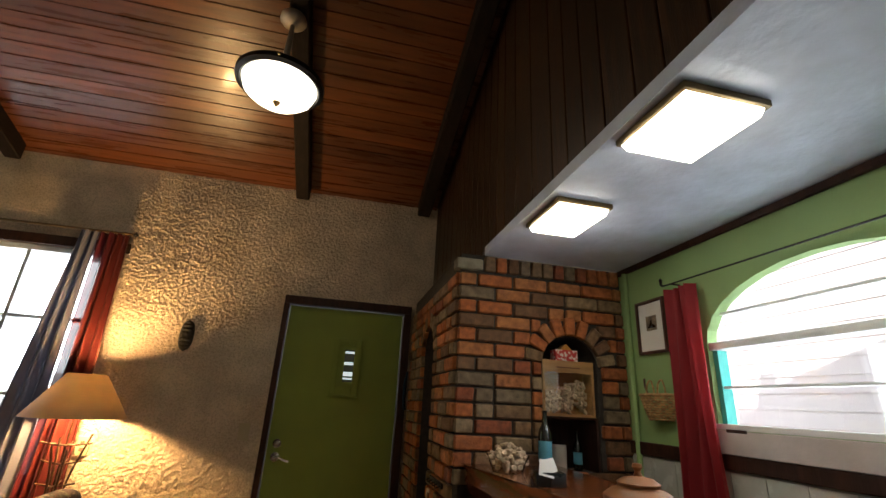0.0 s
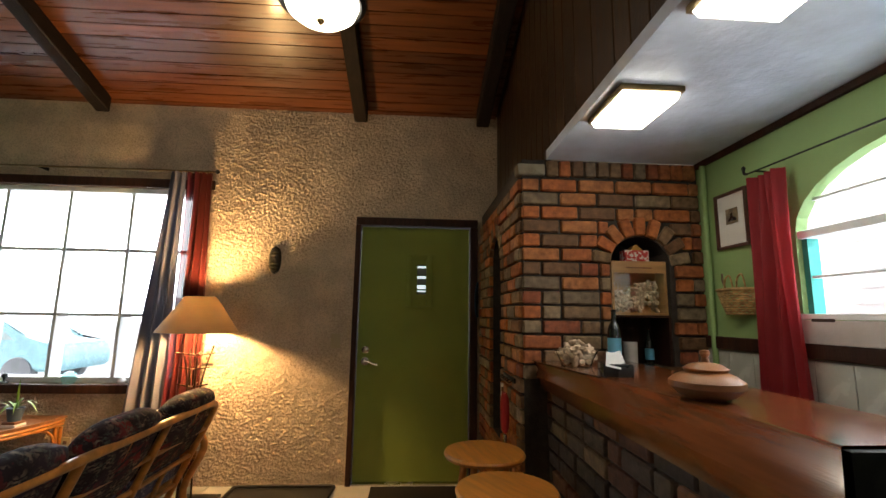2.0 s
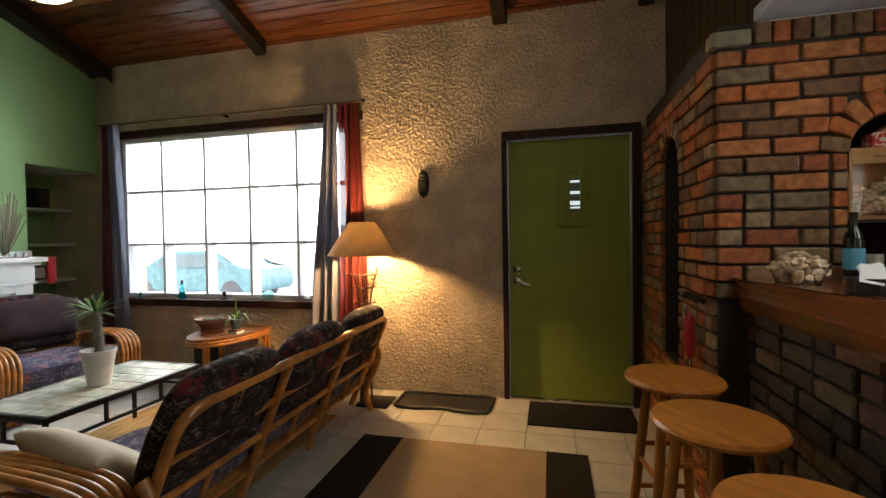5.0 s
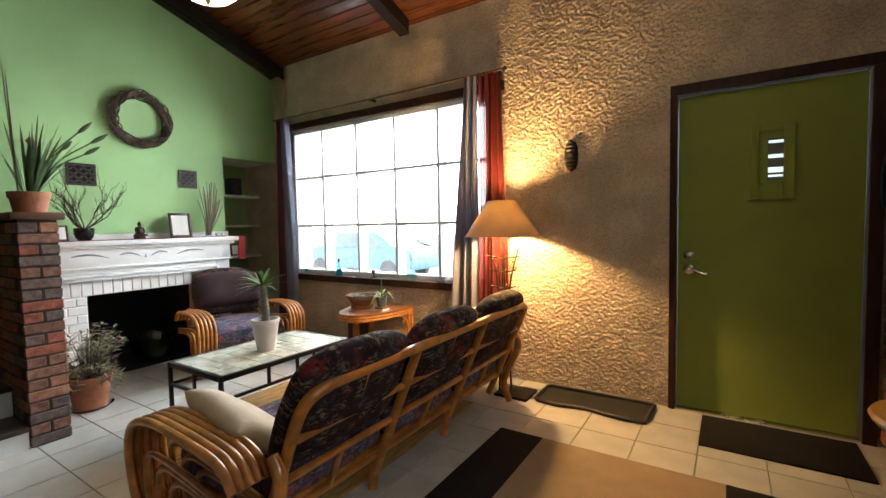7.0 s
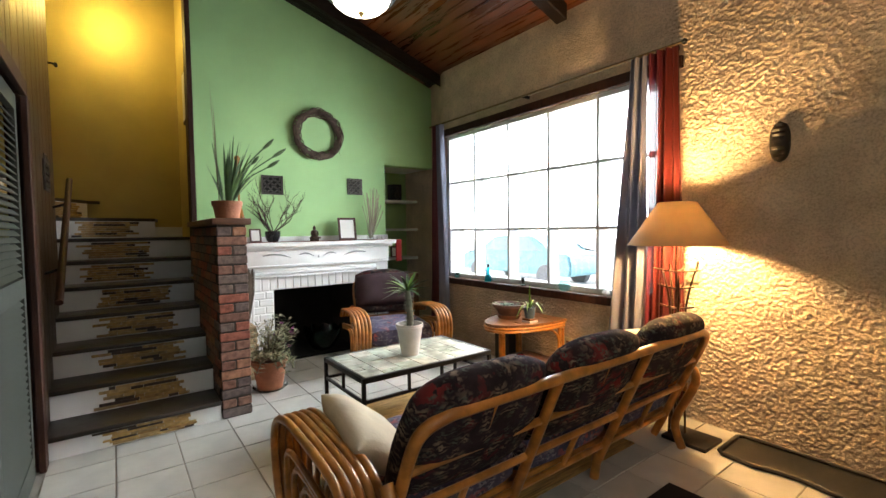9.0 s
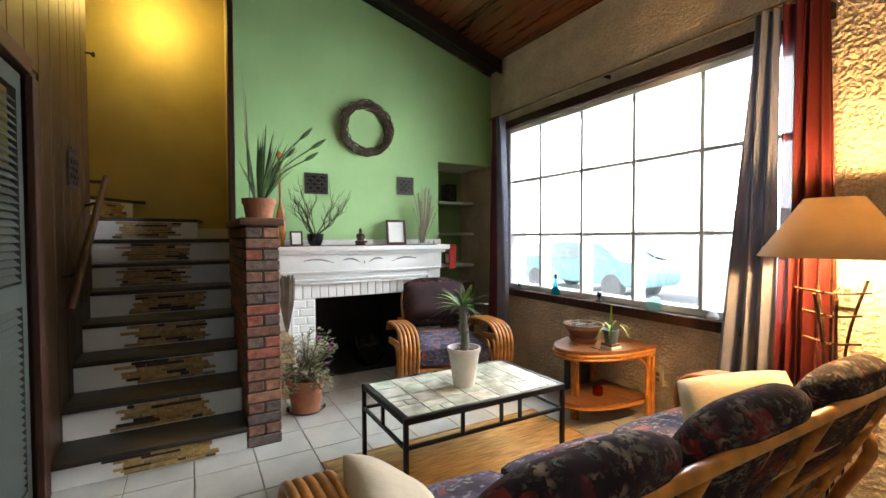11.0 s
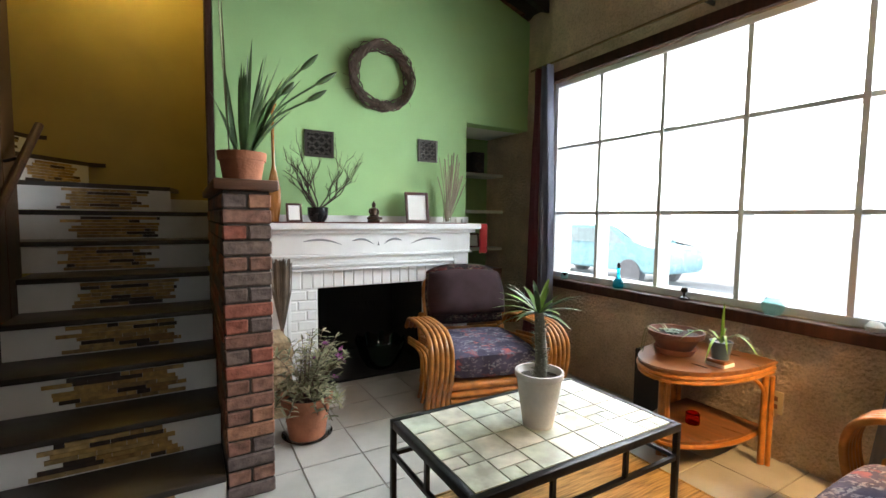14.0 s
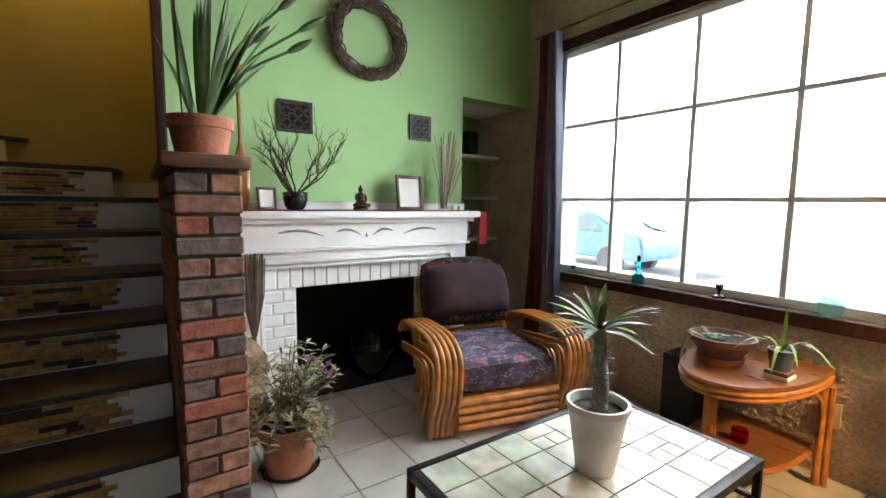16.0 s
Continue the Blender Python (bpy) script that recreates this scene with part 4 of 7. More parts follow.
def grille(name, at, rz, w, h, label, depth=0.012):
    g = thing(name, at, label, "vent grille", "wall vents", rz)
    bm = bmesh.new()
    t = 0.018
    for a, b, c, d in ((-w / 2, -w / 2 + t, -h / 2, h / 2), (w / 2 - t, w / 2, -h / 2, h / 2), (-w / 2 + t, w / 2 - t, -h / 2, -h / 2 + t), (-w / 2 + t, w / 2 - t, h / 2 - t, h / 2)):
        box(bm, a, b, -depth, 0, c, d)
    part("frame", bm, M["grille"], g, "dark metal frame")
    part("backing", boxed(-w / 2 + t, w / 2 - t, -0.003, -0.001, -h / 2 + t, h / 2 - t), M["soot"], g)
    bm = bmesh.new()
    n = 5
    s = (w - 2 * t) / n
    for i in range(n):
        for j in range(n):
            cx, cz = -w / 2 + t + (i + 0.5) * s, -h / 2 + t + (j + 0.5) * s
            sg = 1 if (i + j) % 2 else -1
            for q in (-0.35, 0.35):
                m = Matrix.Translation((cx + q * s * 0.5, -depth * 0.6, cz)) @ Matrix.Rotation(sg * 0.785, 4, "Y")
                bmesh.ops.create_cube(bm, size=1, matrix=m @ Matrix.Diagonal((s * 0.2, 0.006, s * 1.05, 1)))
    part("fretwork", bm, M["grille"], g, "pierced metal fretwork", smooth=False)
    return g


grille("wall_vent", (GREEN_X + 0.001, 2.075, 1.727), -270, 0.205, 0.185, "square dark metal vent grille on the green wall")
grille("wall_vent", (GREEN_X + 0.001, 2.945, 1.750), -270, 0.175, 0.175, "square dark metal vent grille on the green wall")
grille("wall_vent", (-3.74, PY + 0.002, 1.66), 180, 0.26, 0.20, "dark metal vent grille on the panelled wall")

# louvred door in the panelled wall
ld = tagged(thing("door_2", (-2.14, 0.43, 0), "dark louvred folding door beside the stairs, closed", "door"), kind="structure")
bm = bmesh.new()
for a, b, c, d in ((-0.80, -0.74, 0, 1.98), (0.74, 0.80, 0, 1.98), (-0.74, 0.74, 0, 0.12), (-0.74, 0.74, 1.90, 1.98), (-0.74, 0.74, 0.95, 1.05), (-0.03, 0.03, 0.12, 1.90)):
    box(bm, a, b, -0.015, 0.015, c, d)
part("door_leaf", bm, M["louvre"], ld, "dark green-grey louvred leaf", smooth=False)
for side in (-0.385, 0.385):
    for z0, z1 in ((0.13, 0.94), (1.06, 1.89)):
        z = z0 + 0.015
        while z < z1 - 0.01:
            piece("slat", ("slat",), (lambda: boxed(-0.355, 0.355, -0.018, 0.018, -0.003, 0.003)), M["louvre"], ld, pose(side, 0, z, -48, 0, 0))
            z += 0.034
bm = bmesh.new()
box(bm, -3.045, -2.945, PY - 0.012, PY + 0.018, 0, 1.985, bevel=0.004)
box(bm, -2.945, -1.3, PY - 0.012, PY + 0.018, 1.985, 2.06, bevel=0.004)
structure("trim_louvred_door", bm, M["dark_wood"], "dark wood trim round the louvred door", "trim")
frame_s = thing("picture_frame", (-4.6, 1.418, 2.55), "dark framed picture on the stairwell side wall", "picture frame")
part("frame", boxed(-0.15, 0.15, -0.022, -0.001, -0.24, 0.24, bevel=0.004), M["dark_wood"], frame_s)
part("picture", boxed(-0.125, 0.125, -0.026, -0.0225, -0.215, 0.215), M["paper"], frame_s, "pale print")
hook = thing("wall_hook", (-4.24, PY + 0.001, 2.53), "small dark hook on the panelled wall", "hook")
part("hook", tube(bmesh.new(), smooth_path([(0, 0, 0.02), (0, 0.03, 0.02), (0, 0.05, 0.0), (0, 0.045, 0.03)], 3), 0.008), M["black"], hook)

# ---- fireplace ----
FC = 2.475
fp = thing("fireplace", (GREEN_X, FC, 0), "white painted fireplace with a carved wooden mantel and brick surround", "fireplace")
# x outward from the wall, y along it; the wall's face is x = 0
bm = boxed(0.0, 0.235, -0.885, 0.85, 1.128, 1.172, bevel=0.006)
part("mantel_shelf", bm, M["white"], fp, "white mantel shelf")
part("moulding", boxed(0.0, 0.195, -0.84, 0.82, 1.098, 1.1275, bevel=0.005), M["white"], fp, "white moulding under the shelf")
part("frieze", boxed(0.0, 0.16, -0.81, 0.79, 0.955, 1.0975, bevel=0.003), M["white"], fp, "white carved frieze board")
part("moulding", boxed(0.0, 0.18, -0.82, 0.80, 0.935, 0.9545, bevel=0.004), M["white"], fp, "white moulding under the frieze")
for k, (cy, w, sg) in enumerate(((-0.42, 0.26, 1), (-0.13, 0.16, 1), (0.10, 0.14, -1), (0.38, 0.26, -1))):
    bm = bmesh.new()
    pts = [(0.162, cy - sg * w / 2 + sg * w * t, 1.045 + 0.018 * math.sin(t * 3.0) - 0.028 * t * t) for t in [i / 10 for i in range(11)]]
    tube(bm, pts, [0.0015 + 0.0065 * math.sin(math.pi * min(1, 0.1 + i / 11)) for i in range(11)], 6)
    part("carving", bm, M["carving"], fp, "grey-edged carved leaf scroll")
part("carving", prism(bmesh.new(), [(-0.022, 1.010), (-0.006, 1.010), (-0.014, 1.036)], "x", 0.1605, 0.166), M["carving"], fp, "small carved point", smooth=False)
for a, b in ((-0.80, -0.665), (0.635, 0.78)):
    part("pilaster", boxed(0, 0.15, a, b, 0, 0.9345, bevel=0.003), M["white"], fp, "flat white side board")
part("lintel", boxed(0, 0.15, -0.6645, 0.6345, 0.885, 0.9345, bevel=0.003), M["white"], fp, "flat white upper board")
for o, d in ((0.0, 0.165), (0.03, 0.158)):
    lo = 0.1505 if o == 0 else 0.14
    for a, b in ((-0.665 - 0.022 + o, -0.665 + o), (0.635 - o, 0.635 + 0.022 - o)):
        part("moulding", boxed(lo, d, a, b, 0, 0.888 - o, bevel=0.003), M["white"], fp, "white strip moulding")
    part("moulding", boxed(lo, d, -0.665 + o, 0.635 - o, 0.868 - o, 0.888 - o, bevel=0.003), M["white"], fp, "white strip moulding")
bm = bmesh.new()
box(bm, 0, 0.105, -0.66, -0.445, 0, 0.862)
box(bm, 0, 0.105, 0.43, 0.63, 0, 0.862)
box(bm, 0, 0.105, -0.445, 0.43, 0.715, 0.862)
part("brick_surround", bm, M["white"], fp, "white painted brick surround", smooth=False)
surround = fp.children[-1]
for i in range(17):
    y = -0.63 + (i + 0.5) * 1.245 / 17
    piece("brick", ("fps",), brick_maker(0.068, 0.022, 0.135, 31), M["white"], surround, pose(0.106, y, 0.783, 0, 0, 90))
for r in range(10):
    z = 0.036 + r * 0.0705
    for a, b in ((-0.66, -0.447), (0.432, 0.63)):
        mid = (a + b) / 2 + (0.03 if r % 2 else -0.03)
        for c, d in ((a, mid), (mid, b)):
            w = round(d - c - 0.006, 3)
            piece("brick", ("fpl", w), brick_maker(w, 0.022, 0.063, 33), M["white"], surround, pose(0.106, (c + d) / 2, z, 0, 0, 90))
for nm, dims in (("firebox_back", (-0.62, -0.60, -0.45, 0.45, 0, 0.80)), ("firebox_side", (-0.60, -0.001, -0.47, -0.446, 0, 0.80)), ("firebox_side", (-0.60, -0.001, 0.431, 0.455, 0, 0.80)),
                 ("firebox_roof", (-0.60, 0.0, -0.446, 0.431, 0.716, 0.80)), ("hearth", (-0.60, 0.09, -0.444, 0.429, 0.001, 0.02))):
    part(nm, boxed(*dims), M["soot"], fp, "sooty black masonry", smooth=False)
part("skirting", boxed(0.0, 0.018, -0.885, 0.865, 1.1725, 1.225, bevel=0.003), M["white"], fp, "white back strip above the shelf")
part("runner", boxed(0.06, 0.239, -0.74, 0.70, 1.1722, 1.1768), M["red_cloth"], fp, "dark red runner cloth on the shelf")

SH = 1.176
SX = GREEN_X + 0.13


def glass_bowl(name, at, label, r, h, mat):
    t = thing(name, at, label, "bowl")
    bm = bmesh.new()
    seg = 40
    prof = [(0.25, 0.0), (0.55, 0.12), (0.85, 0.5), (1.0, 0.93), (0.96, 0.95), (0.8, 0.52), (0.5, 0.17), (0.0, 0.08)]
    rings = []
    for q, z in prof:
        rings.append([bm.verts.new((r * q * math.cos(2 * math.pi * k / seg) * (1 + 0.05 * q * math.sin(k * math.pi / 2)), r * q * math.sin(2 * math.pi * k / seg), h * z * (1 + 0.08 * q * math.sin(k * math.pi / 2)))) for k in range(seg)])
    bm.faces.new(rings[0][::-1])
    for a, b in zip(rings, rings[1:]):
        for k in range(seg):
            bm.faces.new((a[k], a[(k + 1) % seg], b[(k + 1) % seg], b[k]))
    bm.faces.new(rings[-1])
    part("bowl", bm, mat, t)
    return t


glass_bowl("glass_bowl", (-4.30, 2.55, 0.021), "large dark green glass bowl with a wavy rim in the firebox", 0.20, 0.25, M["green_glass"])

# wreath of twisted vine
wr = thing("wreath", (GREEN_X + 0.035, 2.54, 2.262), "round twisted vine wreath hung on the green wall", "wreath")
rnd = random.Random(11)
bm = bmesh.new()
for k in range(40):
    ph, n = rnd.uniform(0, 6.28), rnd.choice((2, 3, 4, 5))
    rr, tt = rnd.uniform(0.002, 0.044), rnd.uniform(0, 6.28)
    pts = []
    for i in range(48):
        a = 2 * math.pi * i / 48
        o = rr * math.cos(n * a + ph)
        q = rr * math.sin(n * a + ph + tt * 0.1)
        R = 0.222 + o + 0.006 * math.sin(7 * a + ph)
        pts.append((q * 0.7, R * math.cos(a), R * math.sin(a)))
    tube(bm, pts, rnd.uniform(0.0028, 0.0062), 5, closed=True)
part("vine", bm, M["vine"], wr, "twisted brown vines")
bm = bmesh.new()
for k in range(34):
    a = rnd.uniform(0, 6.28)
    d = a + rnd.choice((1.3, -1.3, 1.0)) + rnd.uniform(-0.3, 0.3)
    ln = rnd.uniform(0.04, 0.11)
    p = Vector((rnd.uniform(0, 0.02), 0.235 * math.cos(a), 0.235 * math.sin(a)))
    tube(bm, smooth_path([p, p + Vector((0.006, ln * 0.5 * math.cos(d), ln * 0.5 * math.sin(d))), p + Vector((0.002, ln * math.cos(d + 0.3), ln * math.sin(d + 0.3)))], 2), 0.0014, 4)
part("twigs", bm, M["vine"], wr, "loose twig ends")["kind"] = "stuff"
bm = bmesh.new()
for k in range(14):
    a = -1.62 + rnd.uniform(-0.18, 0.18)
    lathe(bm, [(0, -0.012), (0.012, 0), (0, 0.014)], (0.025 + rnd.uniform(0, 0.02), 0.215 * math.cos(a), 0.215 * math.sin(a) + rnd.uniform(-0.02, 0.02)), 6)
part("pine_cones", bm, M["vine"], wr, "small dark cones")["kind"] = "stuff"


def branches(bm, base, n, height, spread, seed, r0=0.006, depth=3):
    rnd = random.Random(seed)

    def grow(p, d, ln, r, level):
        pts = [p]
        for i in range(5):
            d = (d + Vector((rnd.uniform(-1, 1), rnd.uniform(-1, 1), rnd.uniform(-0.4, 0.9))) * 0.28).normalized()
            pts.append(pts[-1] + d * ln / 5)
        tube(bm, pts, [r * (1 - 0.1 * i) for i in range(6)], 5)
        if level < depth:
            for i in (2, 3, 5):
                side = Vector((rnd.uniform(-1, 1), rnd.uniform(-1, 1), rnd.uniform(0, 0.8)))
                grow(pts[i], (d + side * 0.9).normalized(), ln * rnd.uniform(0.45, 0.65), r * 0.6, level + 1)
    for i in range(n):
        a = 2 * math.pi * i / n + rnd.uniform(-0.4, 0.4)
        grow(Vector(base), Vector((spread * 0.6 * math.cos(a), spread * math.sin(a), 1)).normalized(), height * rnd.uniform(0.5, 0.65), r0, 0)


tw = thing("twig_arrangement", (SX, 2.03, SH), "curly bare twigs in a dark glazed bowl on the mantel", "decoration")
part("bowl", lathe(bmesh.new(), [(0.0, 0), (0.04, 0.0), (0.058, 0.02), (0.068, 0.055), (0.07, 0.10), (0.062, 0.103), (0.058, 0.085), (0.0, 0.083)]), M["dark_glaze"], tw, "dark glazed ceramic bowl")
bm = bmesh.new()
branches(bm, (0, 0, 0.08), 8, 0.48, 1.3, 3, 0.0058)
part("twig", bm, M["dark_twig"], tw, "curly brown twigs")


def photo(name, at, w, h, rz, label, border=0.022, lean=9):
    t = thing(name, at, label, "photo frame", "", rz)
    m = pose(0, 0, 0, -lean, 0, 0)

    def tilt(bm):
        bmesh.ops.transform(bm, matrix=m, verts=bm.verts)
        return bm
    bm = bmesh.new()
    for a, b, c, d in ((-w / 2, -w / 2 + border, 0, h), (w / 2 - border, w / 2, 0, h), (-w / 2 + border, w / 2 - border, 0, border), (-w / 2 + border, w / 2 - border, h - border, h)):
        box(bm, a, b, -0.014, 0.0, c, d, bevel=0.003)
    part("frame", tilt(bm), M["red_wood"], t, "dark red-brown frame")
    part("sheet", tilt(boxed(-w / 2 + border, w / 2 - border, -0.006, -0.003, border, h - border)), M["paper"], t, "white sheet")
    part("stand", prism(bmesh.new(), [(0.036, h * 0.7), (0.09, 0.0), (0.082, 0.0), (0.030, h * 0.62)], "x", -0.012, 0.012), M["red_wood"], t, "prop leg", smooth=False)
    return t


photo("photo_frame", (GREEN_X + 0.14, 2.79, SH), 0.195, 0.235, 87, "dark red-brown wooden frame with a white sheet, on the mantel")
photo("photo_frame", (GREEN_X + 0.15, 1.87, SH), 0.105, 0.125, 97, "small dark wooden photo frame on the mantel", 0.014)

bd = thing("statue", (SX - 0.01, 2.44, SH), "small dark brown seated meditating statue on the mantel", "statue")
bm = bmesh.new()
lathe(bm, [(0.0, 0), (0.045, 0.0), (0.048, 0.012), (0.036, 0.022), (0, 0.024)], (0, 0, 0), 18)
lathe(bm, [(0.0, 0.02), (0.042, 0.025), (0.04, 0.042), (0.025, 0.055), (0.024, 0.08), (0.026, 0.10), (0.012, 0.112), (0, 0.114)], (0, 0, 0), 16)
lathe(bm, [(0, 0.108), (0.012, 0.114), (0.0155, 0.128), (0.012, 0.143), (0.005, 0.149), (0.004, 0.156), (0, 0.158)], (0, 0, 0), 14)
for s in (-1, 1):
    tube(bm, smooth_path([(0.0, s * 0.024, 0.10), (0.006, s * 0.034, 0.075), (0.026, s * 0.018, 0.05), (0.034, 0, 0.048)], 4), 0.008, 7)
    tube(bm, smooth_path([(0.0, s * 0.03, 0.03), (0.02, s * 0.05, 0.03), (0.038, s * 0.02, 0.032), (0.04, -s * 0.01, 0.034)], 4), 0.011, 7)
tagged(mesh("body", bm, M["bronze"], bd, True))

vs = thing("stick_vase", (SX, 3.06, SH), "glass vase holding tall pale bare sticks on the mantel", "vase")
part("vase", lathe(bmesh.new(), [(0, 0), (0.03, 0), (0.033, 0.01), (0.029, 0.1), (0.036, 0.165), (0.0345, 0.165), (0.027, 0.1), (0.03, 0.012), (0, 0.012)]), M["clear_glass"], vs, "clear glass vase")
bm = bmesh.new()
rnd = random.Random(4)
for k in range(22):
    a, s = rnd.uniform(0, 6.28), rnd.uniform(0.03, 0.17)
    h = rnd.uniform(0.30, 0.56)
    tip = Vector((s * math.cos(a) * 0.7, s * math.sin(a) + (0.02 if k % 3 else 0.06), h))
    part("stick", tube(bmesh.new(), smooth_path([(0.012 * math.cos(a), 0.012 * math.sin(a), 0.015), tip * 0.5 + Vector((0.008, 0.004, 0)), tip], 3), rnd.uniform(0.0022, 0.005), 6), M["pale_stick"], vs, "pale bare stick")
for y in (3.135, 3.195):
    cd = thing("candle", (SX + 0.02, y, SH), "short white candle on the mantel", "candle", "candles on the mantel")
    part("wax", lathe(bmesh.new(), [(0, 0), (0.013, 0), (0.014, 0.03), (0.010, 0.033), (0, 0.030)], seg=14), M["white"], cd)

rb = thing("ribbon_box", (-4.08, 3.37, 0.93), "red hanging cloth at the end of the mantel", "cloth")
part("cloth", boxed(-0.012, 0.012, -0.035, 0.035, 0, 0.24, bevel=0.006), M["red_cloth_bright"], rb)

pd = thing("paddle", (GREEN_X + 0.10, 1.755, SH), "honey-varnished wooden canoe paddle leaning on the wall above the mantel", "paddle")
bm = bmesh.new()
out = []
for i in range(33):
    t = i / 32
    z = t * 0.80
    w = 0.042 * min(1, 0.55 + t * 3) if t < 0.28 else max(0.010, 0.042 * (1 - (t - 0.28) / 0.22) ** 0.8) if t < 0.5 else 0.010
    if t > 0.93:
        w = 0.012 + 0.018 * math.sin((t - 0.93) / 0.07 * 3.14)
    rise = 0.006 if t < 0.45 else 0.010
    out.append((z, w, rise))
rings = [[bm.verts.new((-0.0 - z * 0.07 + r * math.sin(a), w * math.cos(a), z)) for a in (2 * math.pi * k / 12 for k in range(12))] for z, w, r in out]
for a, b in zip(rings, rings[1:]):
    for k in range(12):
        bm.faces.new((a[k], a[(k + 1) % 12], b[(k + 1) % 12], b[k]))
bm.faces.new(rings[0][::-1])
bm.faces.new(rings[-1])
part("blade_and_shaft", bm, M["honey"], pd)

br = thing("broom", (-4.085, 1.775, 0.36), "straw besom broom hanging upside down beside the fireplace", "broom")
bm = bmesh.new()
rnd = random.Random(6)
for k in range(90):
    a, q = rnd.uniform(0, 6.28), math.sqrt(rnd.random())
    top = Vector((q * 0.025 * math.cos(a), q * 0.068 * math.sin(a), 0.56 + rnd.uniform(-0.03, 0.02)))
    low = Vector((q * 0.010 * math.cos(a), q * 0.012 * math.sin(a), 0.12))
    mid = (top + low) / 2 + Vector((0, q * 0.02 * math.sin(a), 0.02))
    tube(bm, [low, mid, top], 0.0035, 4)
part("bristles", bm, M["straw_dark"], br, "brown bristles")
part("handle", tube(bmesh.new(), [(0, 0, -0.28), (0, 0, 0.2)], 0.011), M["stool_dark"], br)

lg = thing("firewood_stack", (-3.98, 1.70, 0.0), "stack of split pale firewood by the hearth", "firewood")
rnd = random.Random(8)
z = 0.0
for k in range(9):
    h = 0.052
    bm = boxed(-0.18, 0.18, -0.07 + rnd.uniform(-0.01, 0.01), 0.07 + rnd.uniform(-0.015, 0.02), z, z + h - 0.002, bevel=0.010)
    for v in bm.verts:
        v.co += Vector((0, rnd.uniform(-0.006, 0.006), 0))
    part("log", bm, M["split_wood"], lg, "split pale log")
    z += h

# alcove shelves and what stands on them
al = thing("alcove_shelves", (-4.73, 3.65, 0), "green shelves built into the alcove, with a wooden cabinet below", "shelves")
for z in (0.90, 1.265, 1.62):
    part("shelf", boxed(-0.155, 0.115, -0.325, 0.33, z, z + 0.028, bevel=0.003), M["shelf_paint"], al, "pale green painted shelf")
part("cabinet", boxed(-0.15, 0.14, -0.325, 0.32, 0.0, 0.72, bevel=0.006), M["honey_dark"], al, "brown wooden cabinet")
sp = thing("speaker", (-4.71, 3.70, 1.649), "small black loudspeaker on the alcove's upper shelf", "speaker", rz=0)
part("cabinet", boxed(-0.07, 0.07, -0.065, 0.065, 0, 0.20, bevel=0.006), M["rubber"], sp)
for z, r in ((0.065, 0.042), (0.145, 0.022)):
    bm = lathe(bmesh.new(), [(0, 0.004), (r * 0.4, 0.006), (r * 0.8, 0.002), (r, 0.008), (r * 1.1, 0.0)], seg=20)
    bmesh.ops.transform(bm, matrix=pose(0.07, 0, z, 0, 90, 0), verts=bm.verts)
    part("cone", bm, M["grille"], sp, "grey speaker cone")
photo("photo_frame", (-4.68, 3.46, 1.2935), 0.13, 0.16, 80, "small black photo frame on an alcove shelf", 0.016)
photo("photo_frame", (-4.68, 3.68, 0.9285), 0.12, 0.14, 80, "small photo frame on the lower alcove shelf", 0.016)
rc = thing("red_candle_holder", (-4.67, 3.50, 0.9285), "red glass candle holder on the lower alcove shelf", "candle holder")
part("glass", lathe(bmesh.new(), [(0, 0), (0.03, 0), (0.036, 0.05), (0.03, 0.075), (0.027, 0.075), (0.03, 0.05), (0, 0.01)], seg=18), M["red_glass"], rc)
db = thing("dark_bowl", (-4.65, 3.52, 0.7205), "small black bowl on the alcove cabinet", "bowl")
part("bowl", lathe(bmesh.new(), [(0, 0), (0.03, 0), (0.055, 0.05), (0.05, 0.05), (0, 0.012)], seg=20), M["dark_glaze"], db)

# ---- plants ----


def pot(parent, r_top, r_bot, h, mat, rim=0.03, label="terracotta pot"):
    prof = [(0, 0.0), (r_bot, 0), (r_top * 0.93, h - rim), (r_top, h - rim), (r_top * 1.03, h), (r_top * 0.93, h), (r_top * 0.88, h - rim), (0, h - rim - 0.004)]
    p = part("pot", lathe(bmesh.new(), prof, seg=28), mat, parent, label)
    part("soil", lathe(bmesh.new(), [(0, h - rim + 0.004), (r_top * 0.5, h - rim + 0.006), (r_top * 0.885, h - rim)], seg=20), M["soil"], parent)
    return p


sn = thing("snake_plant", (-3.18, 1.46, 1.367), "tall snake plant in a terracotta pot on the brick post", "potted plant")
pot(sn, 0.096, 0.075, 0.118, M["terracotta"], 0.035)
rnd = random.Random(12)
for k in range(24):
    a = rnd.uniform(0, 6.28)
    b = Vector((rnd.uniform(0, 0.05) * math.cos(a), rnd.uniform(0, 0.05) * math.sin(a), 0.09))
    h = rnd.uniform(0.22, 0.47)
    s = rnd.uniform(0.02, 0.15)
    tip = b + Vector((s * math.cos(a), s * math.sin(a), h))
    part("leaf", blade(bmesh.new(), b, tip, rnd.uniform(0.018, 0.030), 0.06), M["leaf"], sn, "long upright green leaf")
